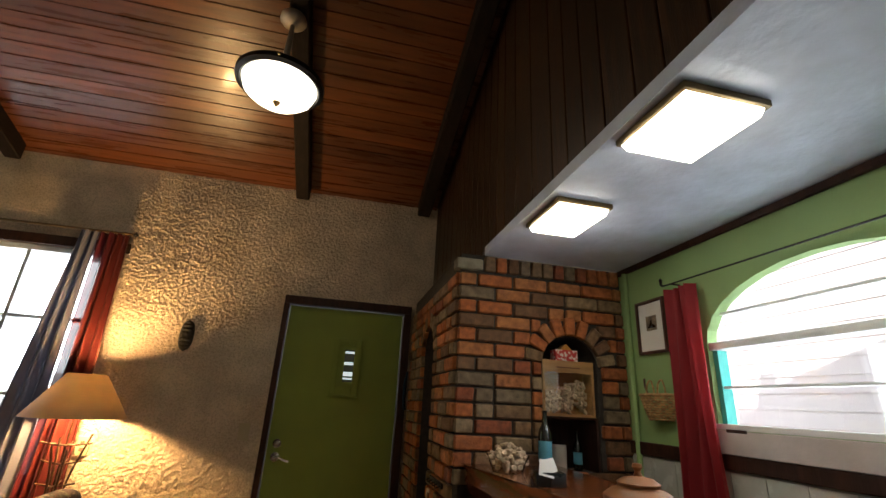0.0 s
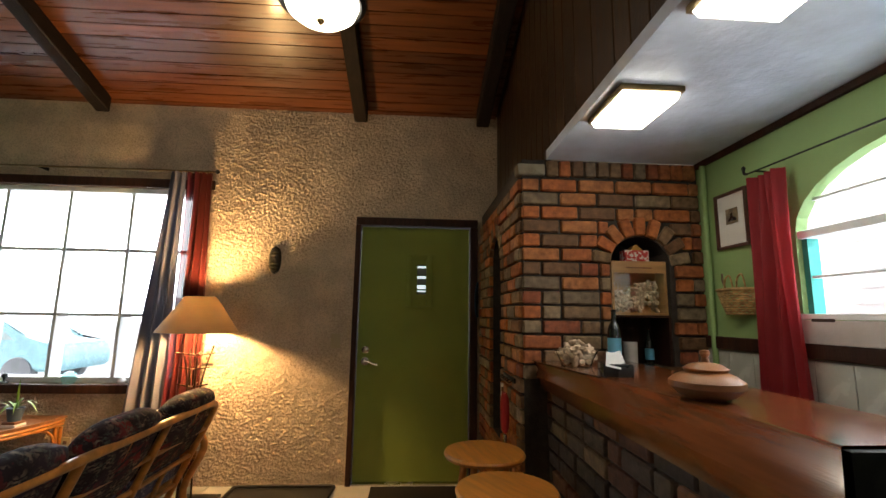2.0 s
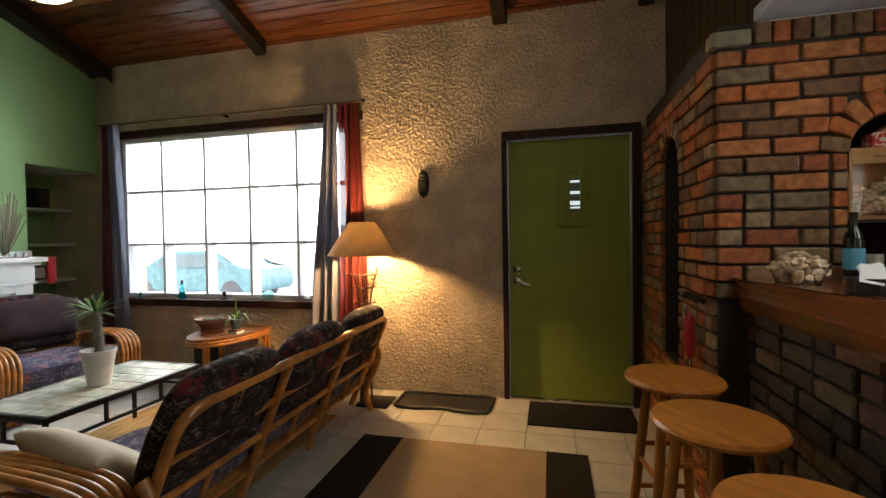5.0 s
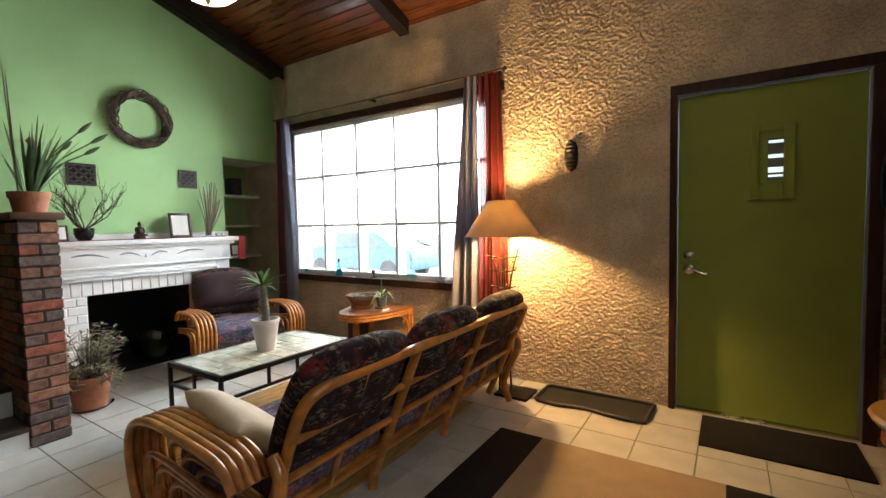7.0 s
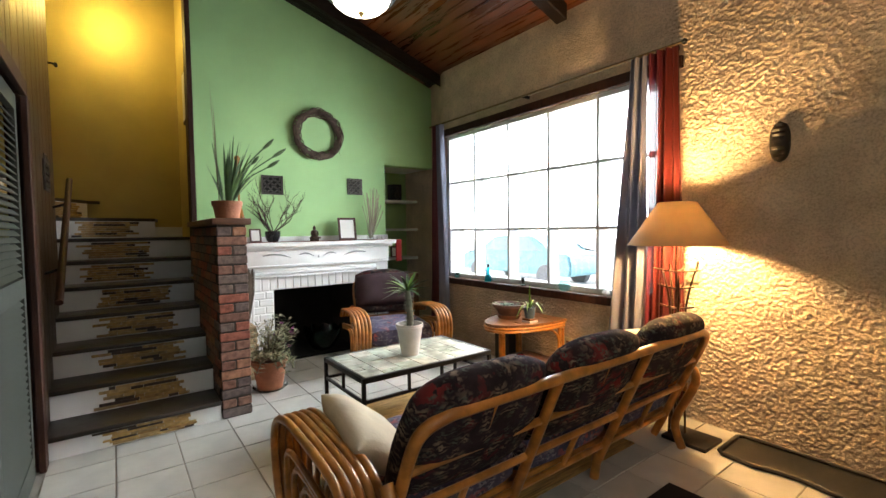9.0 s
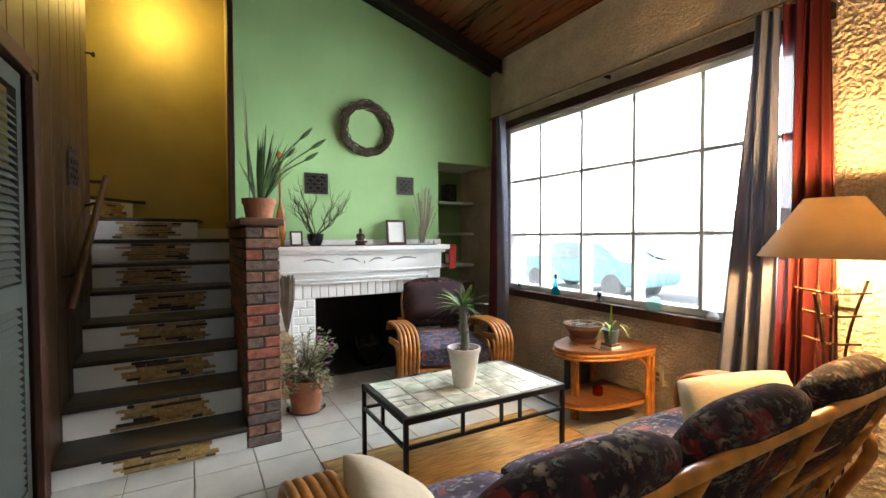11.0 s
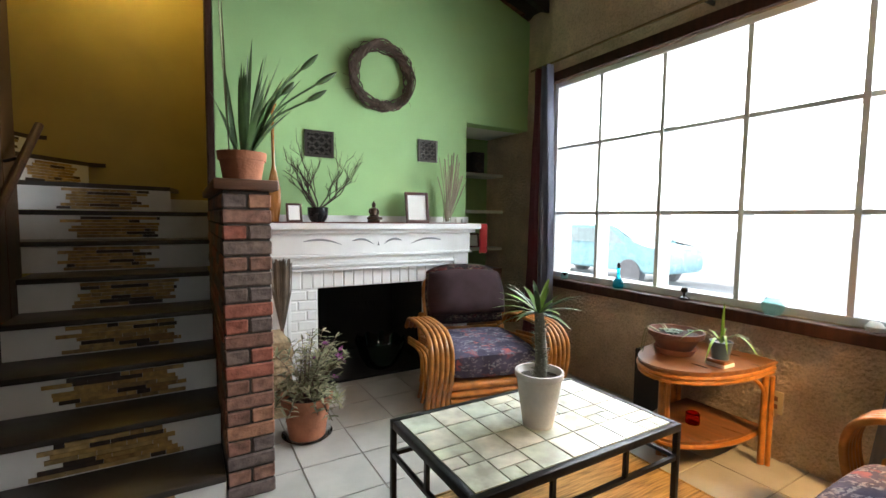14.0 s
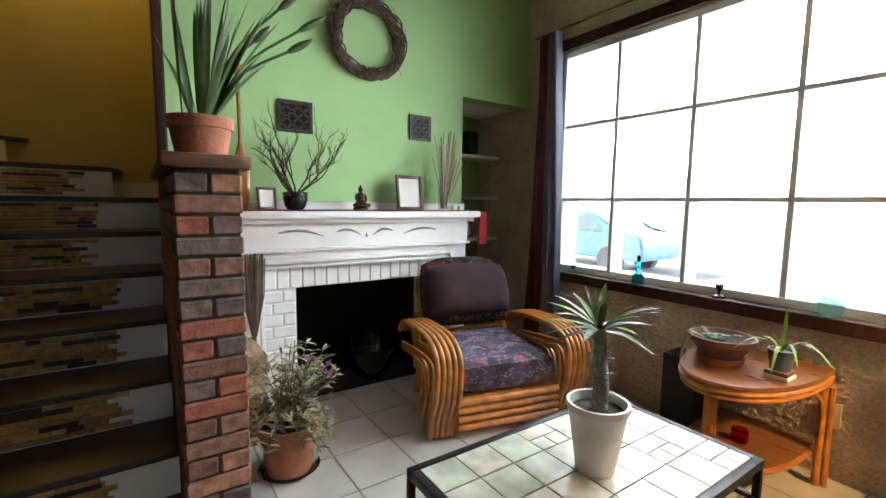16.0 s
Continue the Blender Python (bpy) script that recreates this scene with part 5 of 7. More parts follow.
for tip in ((0.02, 0.41, 0.52), (0.03, 0.32, 0.58), (0.02, 0.36, 0.43), (0.0, 0.22, 0.45)):
    m = Vector(tip)
    p0, p2 = Vector((0.01, 0.02, 0.09)), Vector((m.x, m.y * 0.76, m.z * 0.86))
    p1 = (p0 + p2) / 2 + Vector((0, -0.035, 0.03))
    part("stalk", tube(bmesh.new(), smooth_path([p0, p1, p2], 5), 0.0045, 6), M["leaf"], sn, "thin arching green stalk")
    bm = tube(bmesh.new(), smooth_path([p2, (p2 + m) / 2 + Vector((0, 0.004, 0.002)), m], 4), [0.005, 0.009, 0.012, 0.013, 0.013, 0.011, 0.008, 0.005, 0.001], 8)
    part("leaf", bm, M["leaf"], sn, "rolled leaf end of a stalk")
for k in range(9):
    a = rnd.uniform(-0.5, 0.9)
    m = Vector((0.10 * math.sin(a * 2), 0.13 + 0.11 * rnd.random(), 0.30 + 0.26 * rnd.random()))
    part("leaf", blade(bmesh.new(), (0.01 * math.cos(k), 0.02, 0.09), m, 0.032, 0.07), M["leaf"], sn, "arching green leaf")
for tip in ((0.0, -0.085, 0.95), (0.01, -0.07, 0.80)):
    part("leaf", blade(bmesh.new(), (0.0, -0.05, 0.12), tip, 0.035, 0.0), M["pale_leaf"], sn, "tall yellowed leaf")

fl = thing("flowering_plant", (-3.52, 1.80, 0.0), "bushy variegated plant with purple flowers in a terracotta pot", "potted plant")
part("saucer", lathe(bmesh.new(), [(0, 0), (0.10, 0), (0.12, 0.018), (0.114, 0.018), (0.095, 0.006), (0, 0.006)], seg=28), M["clear_glass"], fl, "clear saucer")
p = pot(fl, 0.12, 0.085, 0.205, M["terracotta"], 0.035)
for c in fl.children:
    if c.name.startswith(("pot", "soil")):
        c.location.z = 0.007
rnd = random.Random(21)
leaves, pale, stems, petals = bmesh.new(), bmesh.new(), bmesh.new(), bmesh.new()
for k in range(84):
    a, q = rnd.uniform(0, 6.28), rnd.uniform(0.03, 0.19)
    drop = rnd.random() < 0.22
    tip = Vector((q * math.cos(a), q * math.sin(a) + (-0.02 if drop else 0.03), rnd.uniform(0.30, 0.56) - q * 0.4))
    if drop:
        tip = Vector((0.17 * math.cos(a), 0.17 * math.sin(a), rnd.uniform(0.10, 0.24)))
    base = Vector((0.03 * math.cos(a), 0.03 * math.sin(a), 0.18))
    pts = smooth_path([base, (base + tip) / 2 + Vector((0, 0, 0.05)), tip], 4)
    tube(stems, pts, 0.0018, 4)
    for j in range(13):
        t = 0.3 + 0.7 * j / 12
        p = pts[min(int(t * (len(pts) - 1)), len(pts) - 1)]
        b = rnd.uniform(0, 6.28)
        d = Vector((math.cos(b), math.sin(b), rnd.uniform(-0.3, 0.7))) * rnd.uniform(0.028, 0.058)
        blade(pale if rnd.random() < 0.5 else leaves, p, p + d, rnd.uniform(0.012, 0.020), 0.08, 3)
    if k % 5 == 0 and not drop and tip.y > -0.02:
        for j in range(9):
            b = rnd.uniform(0, 6.28)
            blade(petals, tip, tip + Vector((math.cos(b), math.sin(b), rnd.uniform(0, 1))) * 0.022, 0.014, 0.1, 2)
part("stem", stems, M["vine"], fl, "thin brown stems")
tagged(part("leaves", leaves, M["dusty_leaf"], fl, "dusty green leaves", False), kind="stuff")
tagged(part("pale_leaves", pale, M["pale_leaf"], fl, "cream-edged leaves", False), kind="stuff")
fl.scale = (1.14, 1.14, 1.12)
tagged(part("flowers", petals, M["purple"], fl, "small purple flowers", False), kind="stuff")

# ---- coffee table ----
TX0, TX1, TY0, TY1, TZ = -2.64, -2.06, 1.915, 2.895, 0.43
ct = thing("coffee_table", ((TX0 + TX1) / 2, (TY0 + TY1) / 2, 0.0), "low black iron coffee table with a pale green tiled top", "coffee table")
a, b = (TX1 - TX0) / 2, (TY1 - TY0) / 2
for sx in (-1, 1):
    for sy in (-1, 1):
        part("leg", boxed(sx * a - sx * 0.022, sx * a, sy * b - sy * 0.022, sy * b, 0.0, TZ - 0.03, bevel=0.003), M["black"], ct, "square black iron leg")
bm = bmesh.new()
for q in (TZ - 0.03,):
    for sx in (-1, 1):
        box(bm, sx * (a - 0.026), sx * a, -b, b, q, TZ, bevel=0.003)
    for sy in (-1, 1):
        box(bm, -a + 0.026, a - 0.026, sy * (b - 0.026), sy * b, q, TZ, bevel=0.003)
part("top_frame", bm, M["black"], ct, "black iron top frame")
bm = bmesh.new()
zl = TZ - 0.145
for sx in (-1, 1):
    box(bm, sx * (a - 0.018), sx * (a - 0.002), -b + 0.022, b - 0.022, zl, zl + 0.016)
for sy in (-1, 1):
    box(bm, -a + 0.022, a - 0.022, sy * (b - 0.018), sy * (b - 0.002), zl, zl + 0.016)
part("lower_rail", bm, M["black"], ct, "thin black lower rail", smooth=False)
for sx in (-1, 1):
    for y in (-b * 0.36, b * 0.36):
        part("spacer", boxed(sx * (a - 0.018), sx * (a - 0.003), y - 0.008, y + 0.008, zl + 0.0165, TZ - 0.0305), M["black"], ct, smooth=False)
for sy in (-1, 1):
    part("spacer", boxed(-0.008, 0.008, sy * (b - 0.018), sy * (b - 0.003), zl + 0.0165, TZ - 0.0305), M["black"], ct, smooth=False)
part("tile_bed", boxed(-a + 0.026, a - 0.026, -b + 0.026, b - 0.026, TZ - 0.028, TZ - 0.006), M["grout_dark"], ct, "grey grout bed")
bed = ct.children[-1]
rnd = random.Random(17)
nx, ny = 4, 7
sx, sy = (2 * a - 0.054) / nx, (2 * b - 0.054) / ny
for i in range(nx):
    for j in range(ny):
        cx, cy = -a + 0.027 + (i + 0.5) * sx, -b + 0.027 + (j + 0.5) * sy
        cells = [(cx, cy, sx, sy)]
        if (i * 3 + j * 2) % 5 == 1:
            cells = [(cx - sx / 4, cy, sx / 2, sy), (cx + sx / 4, cy - sy / 4, sx / 2, sy / 2), (cx + sx / 4, cy + sy / 4, sx / 2, sy / 2)]
        for x, y, w, h in cells:
            w, h = round(w - 0.005, 4), round(h - 0.005, 4)
            piece("tile", ("ctt", w, h), (lambda w=w, h=h: boxed(-w / 2, w / 2, -h / 2, h / 2, -0.006, 0.0, bevel=0.0015)), M["table_tile"], bed, pose(x, y, TZ + 0.0, rnd.uniform(-0.25, 0.25), rnd.uniform(-0.25, 0.25), 0))

pp = thing("potted_palm", (-2.33, 2.40, TZ + 0.0008), "spiny-trunked palm in a white pot on the coffee table", "potted plant")
part("pot", lathe(bmesh.new(), [(0, 0), (0.058, 0), (0.086, 0.185), (0.092, 0.19), (0.092, 0.21), (0.083, 0.21), (0.078, 0.18), (0, 0.178)], seg=30), M["white_ceramic"], pp, "tapered off-white ceramic pot")
part("soil", lathe(bmesh.new(), [(0, 0.188), (0.04, 0.187), (0.079, 0.183)], seg=20), M["soil"], pp)
bm = bmesh.new()
pts = [(0, 0, 0.17), (0.004, 0.004, 0.24), (0.002, 0.0, 0.32), (0.0, -0.006, 0.40), (0.0, -0.01, 0.435)]
tube(bm, smooth_path(pts, 4), [0.026 - 0.0006 * i for i in range(17)], 10)
rnd = random.Random(31)
for k in range(170):
    z, an = rnd.uniform(0.19, 0.42), rnd.uniform(0, 6.28)
    r = 0.024
    p = Vector((r * math.cos(an), r * math.sin(an) - 0.004 * (z > 0.3), z))
    tube(bm, [p, p + Vector((0.016 * math.cos(an), 0.016 * math.sin(an), 0.004))], [0.0022, 0.0004], 4)
part("trunk", bm, M["cactus"], pp, "grey-green spiny trunk")
for k in range(34):
    an = rnd.uniform(0, 6.28)
    ln = rnd.uniform(0.12, 0.19)
    up = rnd.uniform(-0.5, 1.0)
    d = Vector((math.cos(an), math.sin(an), up)).normalized() * ln
    c = Vector((0, -0.01, 0.43))
    part("leaf", blade(bmesh.new(), c, c + d, 0.024, 0.10), M["bright_leaf"] if k % 3 == 0 else M["leaf"], pp, "narrow pointed green leaf")

# ---- corner side table ----
st = thing("side_table", (-2.37, 3.50, 0.0), "curved-front rattan side table with a wooden top and lower shelf", "side table")
TT = 0.522


def half_round(z, t, grow=0.0):
    pts = [(0.252 + grow, 0.30)]
    for i in range(21):
        an = math.pi * i / 20
        pts.append(((0.252 + grow) * math.cos(an), 0.14 - (0.48 + grow) * math.sin(an)))
    pts.append((-0.252 - grow, 0.30))
    return prism(bmesh.new(), pts, "z", z - t, z)


bm = half_round(TT, 0.02)
bmesh.ops.bevel(bm, geom=[e for e in bm.edges if abs(e.verts[0].co.z - e.verts[1].co.z) < 1e-5], offset=0.005, segments=2, affect="EDGES")
part("top", bm, M["table_wood"], st, "brown wooden curved top")
part("shelf", half_round(0.165, 0.016, -0.05), M["table_wood"], st, "brown wooden lower shelf")
for z, g in ((TT - 0.032, -0.004), (TT - 0.055, -0.010), (0.142, -0.045)):
    pts = [((0.252 + g) * math.cos(math.pi * i / 24), 0.14 - (0.48 + g) * math.sin(math.pi * i / 24), z) for i in range(25)]
    part("rim", tube(bmesh.new(), [(0.252 + g, 0.27, z)] + pts + [(-0.252 - g, 0.27, z)], 0.011), M["rattan"], st, "bent rattan rim")
for x, y in ((0.235, 0.22), (-0.235, 0.22), (-0.07, -0.15)):
    part("leg", tube(bmesh.new(), [(x, y, 0.0), (x, y, TT - 0.066)], 0.016, 10), M["rattan"], st, "rattan leg")
    part("leg", tube(bmesh.new(), [(x + 0.026, y + 0.012, 0.0), (x + 0.026, y + 0.012, TT - 0.066)], 0.012, 8), M["rattan"], st, "rattan leg")
for (xa, ya), (xb, yb) in (((-0.07, -0.14), (-0.235, 0.22)), ((0.24, 0.20), (-0.05, -0.15))):
    va, vb = Vector((xa, ya, 0)), Vector((xb, yb, 0))
    d = vb - va
    pts = smooth_path([va + Vector((0, 0, 0.20)), va + Vector((0, 0, 0.36)), va + d * 0.06 + Vector((0, 0, 0.42)), va + d * 0.2 + Vector((0, 0, 0.44)), va + d * 0.8 + Vector((0, 0, 0.44)), va + d * 0.94 + Vector((0, 0, 0.42)), vb + Vector((0, 0, 0.36)), vb + Vector((0, 0, 0.22))], 4)
    part("arch", tube(bmesh.new(), pts, 0.009), M["rattan"], st, "bent rattan arch")

bw = thing("succulent_bowl", (-2.45, 3.46, TT + 0.0006), "wide terracotta bowl and saucer with small succulents", "potted plant")
part("saucer", lathe(bmesh.new(), [(0, 0), (0.075, 0), (0.09, 0.03), (0.084, 0.03), (0.07, 0.008), (0, 0.008)], seg=26), M["terracotta"], bw, "terracotta saucer")
part("bowl", lathe(bmesh.new(), [(0, 0.009), (0.062, 0.009), (0.10, 0.075), (0.118, 0.088), (0.122, 0.112), (0.112, 0.112), (0.102, 0.092), (0, 0.09)], seg=30), M["brown_pot"], bw, "brown clay bowl")
part("soil", lathe(bmesh.new(), [(0, 0.098), (0.06, 0.097), (0.104, 0.093)], seg=20), M["soil"], bw)
bw.scale = (1.13, 1.13, 1.08)
rnd = random.Random(41)
for k in range(9):
    a, q = rnd.uniform(0, 6.28), rnd.uniform(0.01, 0.075)
    c = Vector((q * math.cos(a), q * math.sin(a), 0.098))
    bm = bmesh.new()
    for j in range(9):
        b = 2 * math.pi * j / 9
        blade(bm, c, c + Vector((0.02 * math.cos(b), 0.02 * math.sin(b), 0.014)), 0.010, 0.1, 3)
    part("succulent", bm, M["succulent"], bw, "small grey-green rosette")
bm = bmesh.new()
for k in range(10):
    a = rnd.uniform(2.6, 4.4)
    r = Vector((math.cos(a), math.sin(a), 0))
    tube(bm, smooth_path([r * 0.07 + Vector((0, 0, 0.10)), r * 0.12 + Vector((0, 0, 0.118)), r * 0.137 + Vector((0, 0, 0.06)), r * 0.145 + Vector((0, 0, -rnd.uniform(0.0, 0.02)))], 4), 0.002, 4)
part("trailing_stems", bm, M["pale_leaf"], bw, "dry trailing stems")

sq = thing("book_stack", (-2.22, 3.46, TT + 0.0006), "two small pale blocks stacked as a plant stand", "stand")
part("block", boxed(-0.045, 0.045, -0.045, 0.045, 0, 0.016, bevel=0.003), M["paper"], sq, "pale block")
part("block", boxed(-0.042, 0.042, -0.044, 0.04, 0.0165, 0.034, bevel=0.003), M["table_wood"], sq, "brown block")
al2 = thing("spider_plant", (-2.22, 3.46, TT + 0.0352), "small trailing plant in a blue-grey pot", "potted plant")
part("pot", lathe(bmesh.new(), [(0, 0), (0.036, 0), (0.05, 0.085), (0.044, 0.085), (0.04, 0.075), (0, 0.073)], seg=22), M["blue_pot"], al2, "blue-grey glazed pot")
for k, (dx, dy, dz, bend) in enumerate(((0.01, -0.01, 0.20, 0.0), (0.19, -0.06, -0.01, 0.32), (0.03, -0.19, -0.06, 0.32), (-0.13, -0.13, 0.0, 0.3), (-0.10, 0.02, 0.03, 0.3), (0.12, 0.03, 0.03, 0.3), (0.10, -0.14, -0.01, 0.35), (-0.02, 0.08, 0.06, 0.2))):
    part("leaf", blade(bmesh.new(), (0, 0, 0.075), (dx, dy, 0.075 + dz), 0.017, bend, 9), M["bright_leaf"], al2, "long bright green leaf")
rj = thing("candle_jar", (-2.36, 3.50, 0.1655), "red glass candle jar on the table's lower shelf", "candle jar")
part("jar", lathe(bmesh.new(), [(0, 0), (0.032, 0), (0.036, 0.01), (0.034, 0.055), (0.028, 0.06), (0.026, 0.055), (0.03, 0.012), (0, 0.008)], seg=20), M["red_glass"], rj, "red glass jar")
sb = thing("speaker", (-2.72, 3.72, 0.0), "black floor speaker under the window beside the side table", "speaker")
part("cabinet", boxed(-0.09, 0.09, -0.09, 0.09, 0.0, 0.43, bevel=0.008), M["rubber"], sb)

# ---- sofa and armchair ----


def arm(parent, x, w, front, back, top, n=5):
    """A rattan arm of bent poles side by side; x is its middle, w its width."""
    r = w / n / 2
    for k in range(n):
        px = x - w / 2 + r + k * 2 * r
        pts = smooth_path([(px, back, top - 0.11), (px, back - 0.10, top - 0.03), (px, front + 0.30, top), (px, front + 0.13, top - 0.008), (px, front + 0.03, top - 0.06), (px, front, top - 0.16),
                           (px, front + 0.025, top - 0.30), (px, front + 0.07, 0.14), (px, front + 0.105, r)], 5)
        part("arm_pole", tube(bmesh.new(), pts, r * 1.02, 9), M["rattan"], parent, "bent honey-brown rattan pole")
    for k, (dy, b) in enumerate(((0.17, 0.06), (0.26, 0.12), (0.35, 0.18))):
        for s in (-1, 1):
            pts = smooth_path([(x + s * w * 0.3, back - 0.02, top - 0.17 - b * 0.3), (x + s * w * 0.3, front + dy + 0.02, top - 0.10 - b * 0.5), (x + s * w * 0.3, front + dy - 0.06, top - 0.20 - b * 0.5), (x + s * w * 0.3, front + dy - 0.03, 0.12), (x + s * w * 0.3, front + dy + 0.03, 0.03)], 4)
            part("arm_pole", tube(bmesh.new(), pts, 0.012, 7), M["rattan"], parent, "inner bent rattan pole")


def rounded_cushion(w, h, t, m, corner=0.42):
    """A plump back cushion whose upper corners are well rounded."""
    bm = pillow(bmesh.new(), w, h, t, None, 16, 0.42, 0.08)
    for v in bm.verts:
        u, k = abs(v.co.x) / (w / 2), v.co.y / (h / 2)
        if k > -0.2:
            v.co.y -= h * corner * 0.5 * max(0.0, u - 0.35) ** 2 * (k + 0.2)
            v.co.x *= 1 - 0.06 * max(0.0, k)
    bmesh.ops.transform(bm, matrix=m, verts=bm.verts)
    return bm


def seating(name, at, rz, label, length, bays, back_top, group=""):
    t = thing(name, at, label, name, group, rz)
    h = length / 2
    aw = 0.155
    front, top = -0.42, 0.53
    for s in (-1, 1):
        arm(t, s * (h - aw / 2), aw, front, 0.30, top)
    inner = h - aw
    y0, z0, y1, z1 = 0.19, 0.12, 0.46, back_top
    lean = Vector((0, y1 - y0, z1 - z0))

    def on(x, k):
        return Vector((x, y0 + (y1 - y0) * k, z0 + (z1 - z0) * k))
    e = inner - 0.02
    pts = smooth_path([on(-e, -0.12), on(-e, 0.5), on(-e, 0.85), on(-e + 0.035, 0.96), on(-e + 0.12, 1.0)], 4) + [on(-e + 0.3, 1.0), on(e - 0.3, 1.0)] + smooth_path([on(e - 0.12, 1.0), on(e - 0.035, 0.96), on(e, 0.85), on(e, 0.5), on(e, -0.12)], 4)
    part("back_rail", tube(bmesh.new(), pts, 0.021, 10), M["rattan"], t, "thick bent rattan back rail")
    for k in (0.70, 0.42, 0.12):
        part("back_rail", tube(bmesh.new(), [on(-e, k), on(e, k)], 0.015, 8), M["rattan"], t, "rattan cross rail")
    for i in range(1, bays):
        x = -inner + 2 * inner * i / bays
        part("back_post", tube(bmesh.new(), [on(x, -0.1) + Vector((0, 0.012, 0)), on(x, 1.0)], 0.021, 9), M["rattan"], t, "upright rattan back post")
        part("leg", tube(bmesh.new(), [(x, 0.17, 0.0), (x, 0.19, 0.14)], 0.024, 9), M["rattan"], t, "rattan foot")
    for i in range(bays):
        x = -inner + 2 * inner * (i + 0.5) / bays
        part("back_strut", tube(bmesh.new(), [on(x, 0.70), on(x, 1.0)], 0.013, 8), M["rattan"], t, "short rattan strut")
        part("back_strut", tube(bmesh.new(), [on(x, 0.12), on(x, 0.42)], 0.013, 8), M["rattan"], t, "short rattan strut")
    for s in (-1, 1):
        pts = smooth_path([(s * (inner + 0.02), 0.30, 0.0), (s * (inner + 0.02), 0.26, 0.15), (s * (inner + 0.02), 0.37, 0.40), (s * (inner + 0.02), 0.33, 0.50)], 4)
        part("leg", tube(bmesh.new(), pts, 0.024, 9), M["rattan"], t, "thick bent rattan rear leg")
    for z in (0.06, 0.105, 0.15, 0.195):
        part("front_rail", tube(bmesh.new(), [(-inner, front + 0.075, z), (inner, front + 0.075, z)], 0.0225, 9), M["rattan"], t, "stacked rattan front rail")
    part("seat_frame", boxed(-inner, inner, front + 0.09, 0.20, 0.19, 0.215), M["rattan"], t, "rattan seat frame", smooth=False)
    cw = 2 * inner / bays
    for i in range(bays):
        x = -inner + cw * (i + 0.5)
        part("seat_cushion", pillow(bmesh.new(), cw - 0.006, 0.60, 0.19, pose(x, front + 0.075 + 0.30, 0.315, 2, 0, 0), 12, 0.16), M["seat_fabric"], t, "floral tapestry seat cushion")
    ang = math.degrees(math.atan2(y1 - y0, z1 - z0))
    for i in range(bays):
        x = -inner + cw * (i + 0.5)
        ch = 0.46
        mid = on(0, 0.78) + Vector((0, -0.058, 0.025))
        part("back_cushion", rounded_cushion(cw - 0.01, ch, 0.155, pose(x, mid.y, mid.z, 90 - ang, 0, 0)), M["fabric"], t, "plump floral tapestry back cushion")
    return t


sofa = seating("sofa", (-1.30, 2.42, 0.0), -90, "three-seat rattan sofa with dark floral tapestry cushions", 2.20, 3, 0.72)
chair = seating("armchair", (-3.57, 2.98, 0.0), 76, "rattan armchair with floral cushions and a brown velvet back cover", 0.92, 1, 0.76)
bm = rounded_cushion(0.60, 0.34, 0.20, pose(0, 0.275, 0.665, 70, 0, 0), 0.2)
part("back_cover", bm, M["velvet"], chair, "brown velvet cover over the back cushion")


def cushion(name, m, w, h, t, label):
    e = new(name)
    e.matrix_world = m
    tagged(e, label, "cushion")
    part("cover", pillow(bmesh.new(), w, h, t, None, 16, 0.5, 0.12), M["cream"], e)
    return e


cushion("throw_cushion", pose(-1.36, 1.60, 0.462, -38, 6, -6), 0.46, 0.34, 0.14, "cream throw cushion resting against the sofa arm")
cushion("throw_cushion", pose(-1.27, 3.12, 0.50, 44, -14, 34), 0.44, 0.35, 0.15, "yellowish cream throw cushion on the sofa seat")

# ---- rugs, mats and floor things ----
rg = thing("straw_rug", (-1.95, 2.46, 0.0), "woven straw rug under the coffee table", "rug")
part("weave", boxed(-0.735, 0.745, -0.745, 0.745, 0.0005, 0.009, bevel=0.002), M["straw"], rg, "coarse golden straw weave", smooth=False)
part("border", tube(bmesh.new(), [(-0.745, -0.755, 0.006), (0.755, -0.755, 0.006), (0.755, 0.755, 0.006), (-0.745, 0.755, 0.006)], 0.0055, 6, closed=True), M["straw"], rg, "bound straw edge")
ru = thing("striped_rug", (-0.17, 2.0, 0.0), "brown flat rug with black end stripes", "rug")
part("field", boxed(-0.435, 0.455, -0.95, 0.975, 0.0005, 0.008), M["rug_brown"], ru, "brown field", smooth=False)
for s, (x0, x1) in enumerate(((-0.70, -0.4355), (0.4555, 0.69))):
    part("stripe", boxed(x0, x1, -0.95, 0.975, 0.0005, 0.008), M["rug_black"], ru, "black end stripe", smooth=False)
tr = thing("boot_tray", (-0.475, 3.63, 0.0), "black rubber boot tray with a wavy front edge", "boot tray")
pts = [(-0.35, -0.16), (-0.20, -0.175), (-0.10, -0.15), (0.0, -0.14), (0.10, -0.165), (0.22, -0.18), (0.34, -0.165), (0.355, 0.14), (0.33, 0.16), (-0.35, 0.16), (-0.38, 0.13), (-0.375, -0.13)]
bm = prism(bmesh.new(), pts, "z", 0.0005, 0.006)
part("base", bm, M["rubber"], tr, smooth=False)
part("rim", tube(bmesh.new(), [(x, y, 0.014) for x, y in pts], 0.013, 8, closed=True), M["rubber"], tr, "raised rubber rim")
dm = thing("door_mat", (0.52, 3.565, 0.0), "black door mat in front of the green door", "door mat")
part("mat", boxed(-0.365, 0.365, -0.225, 0.215, 0.0, 0.011, bevel=0.003), M["rug_black"], dm)
sl = thing("lamp_base_slab", (-1.03, 3.53, 0.0), "dark flat square lamp foot on the floor", "slab")
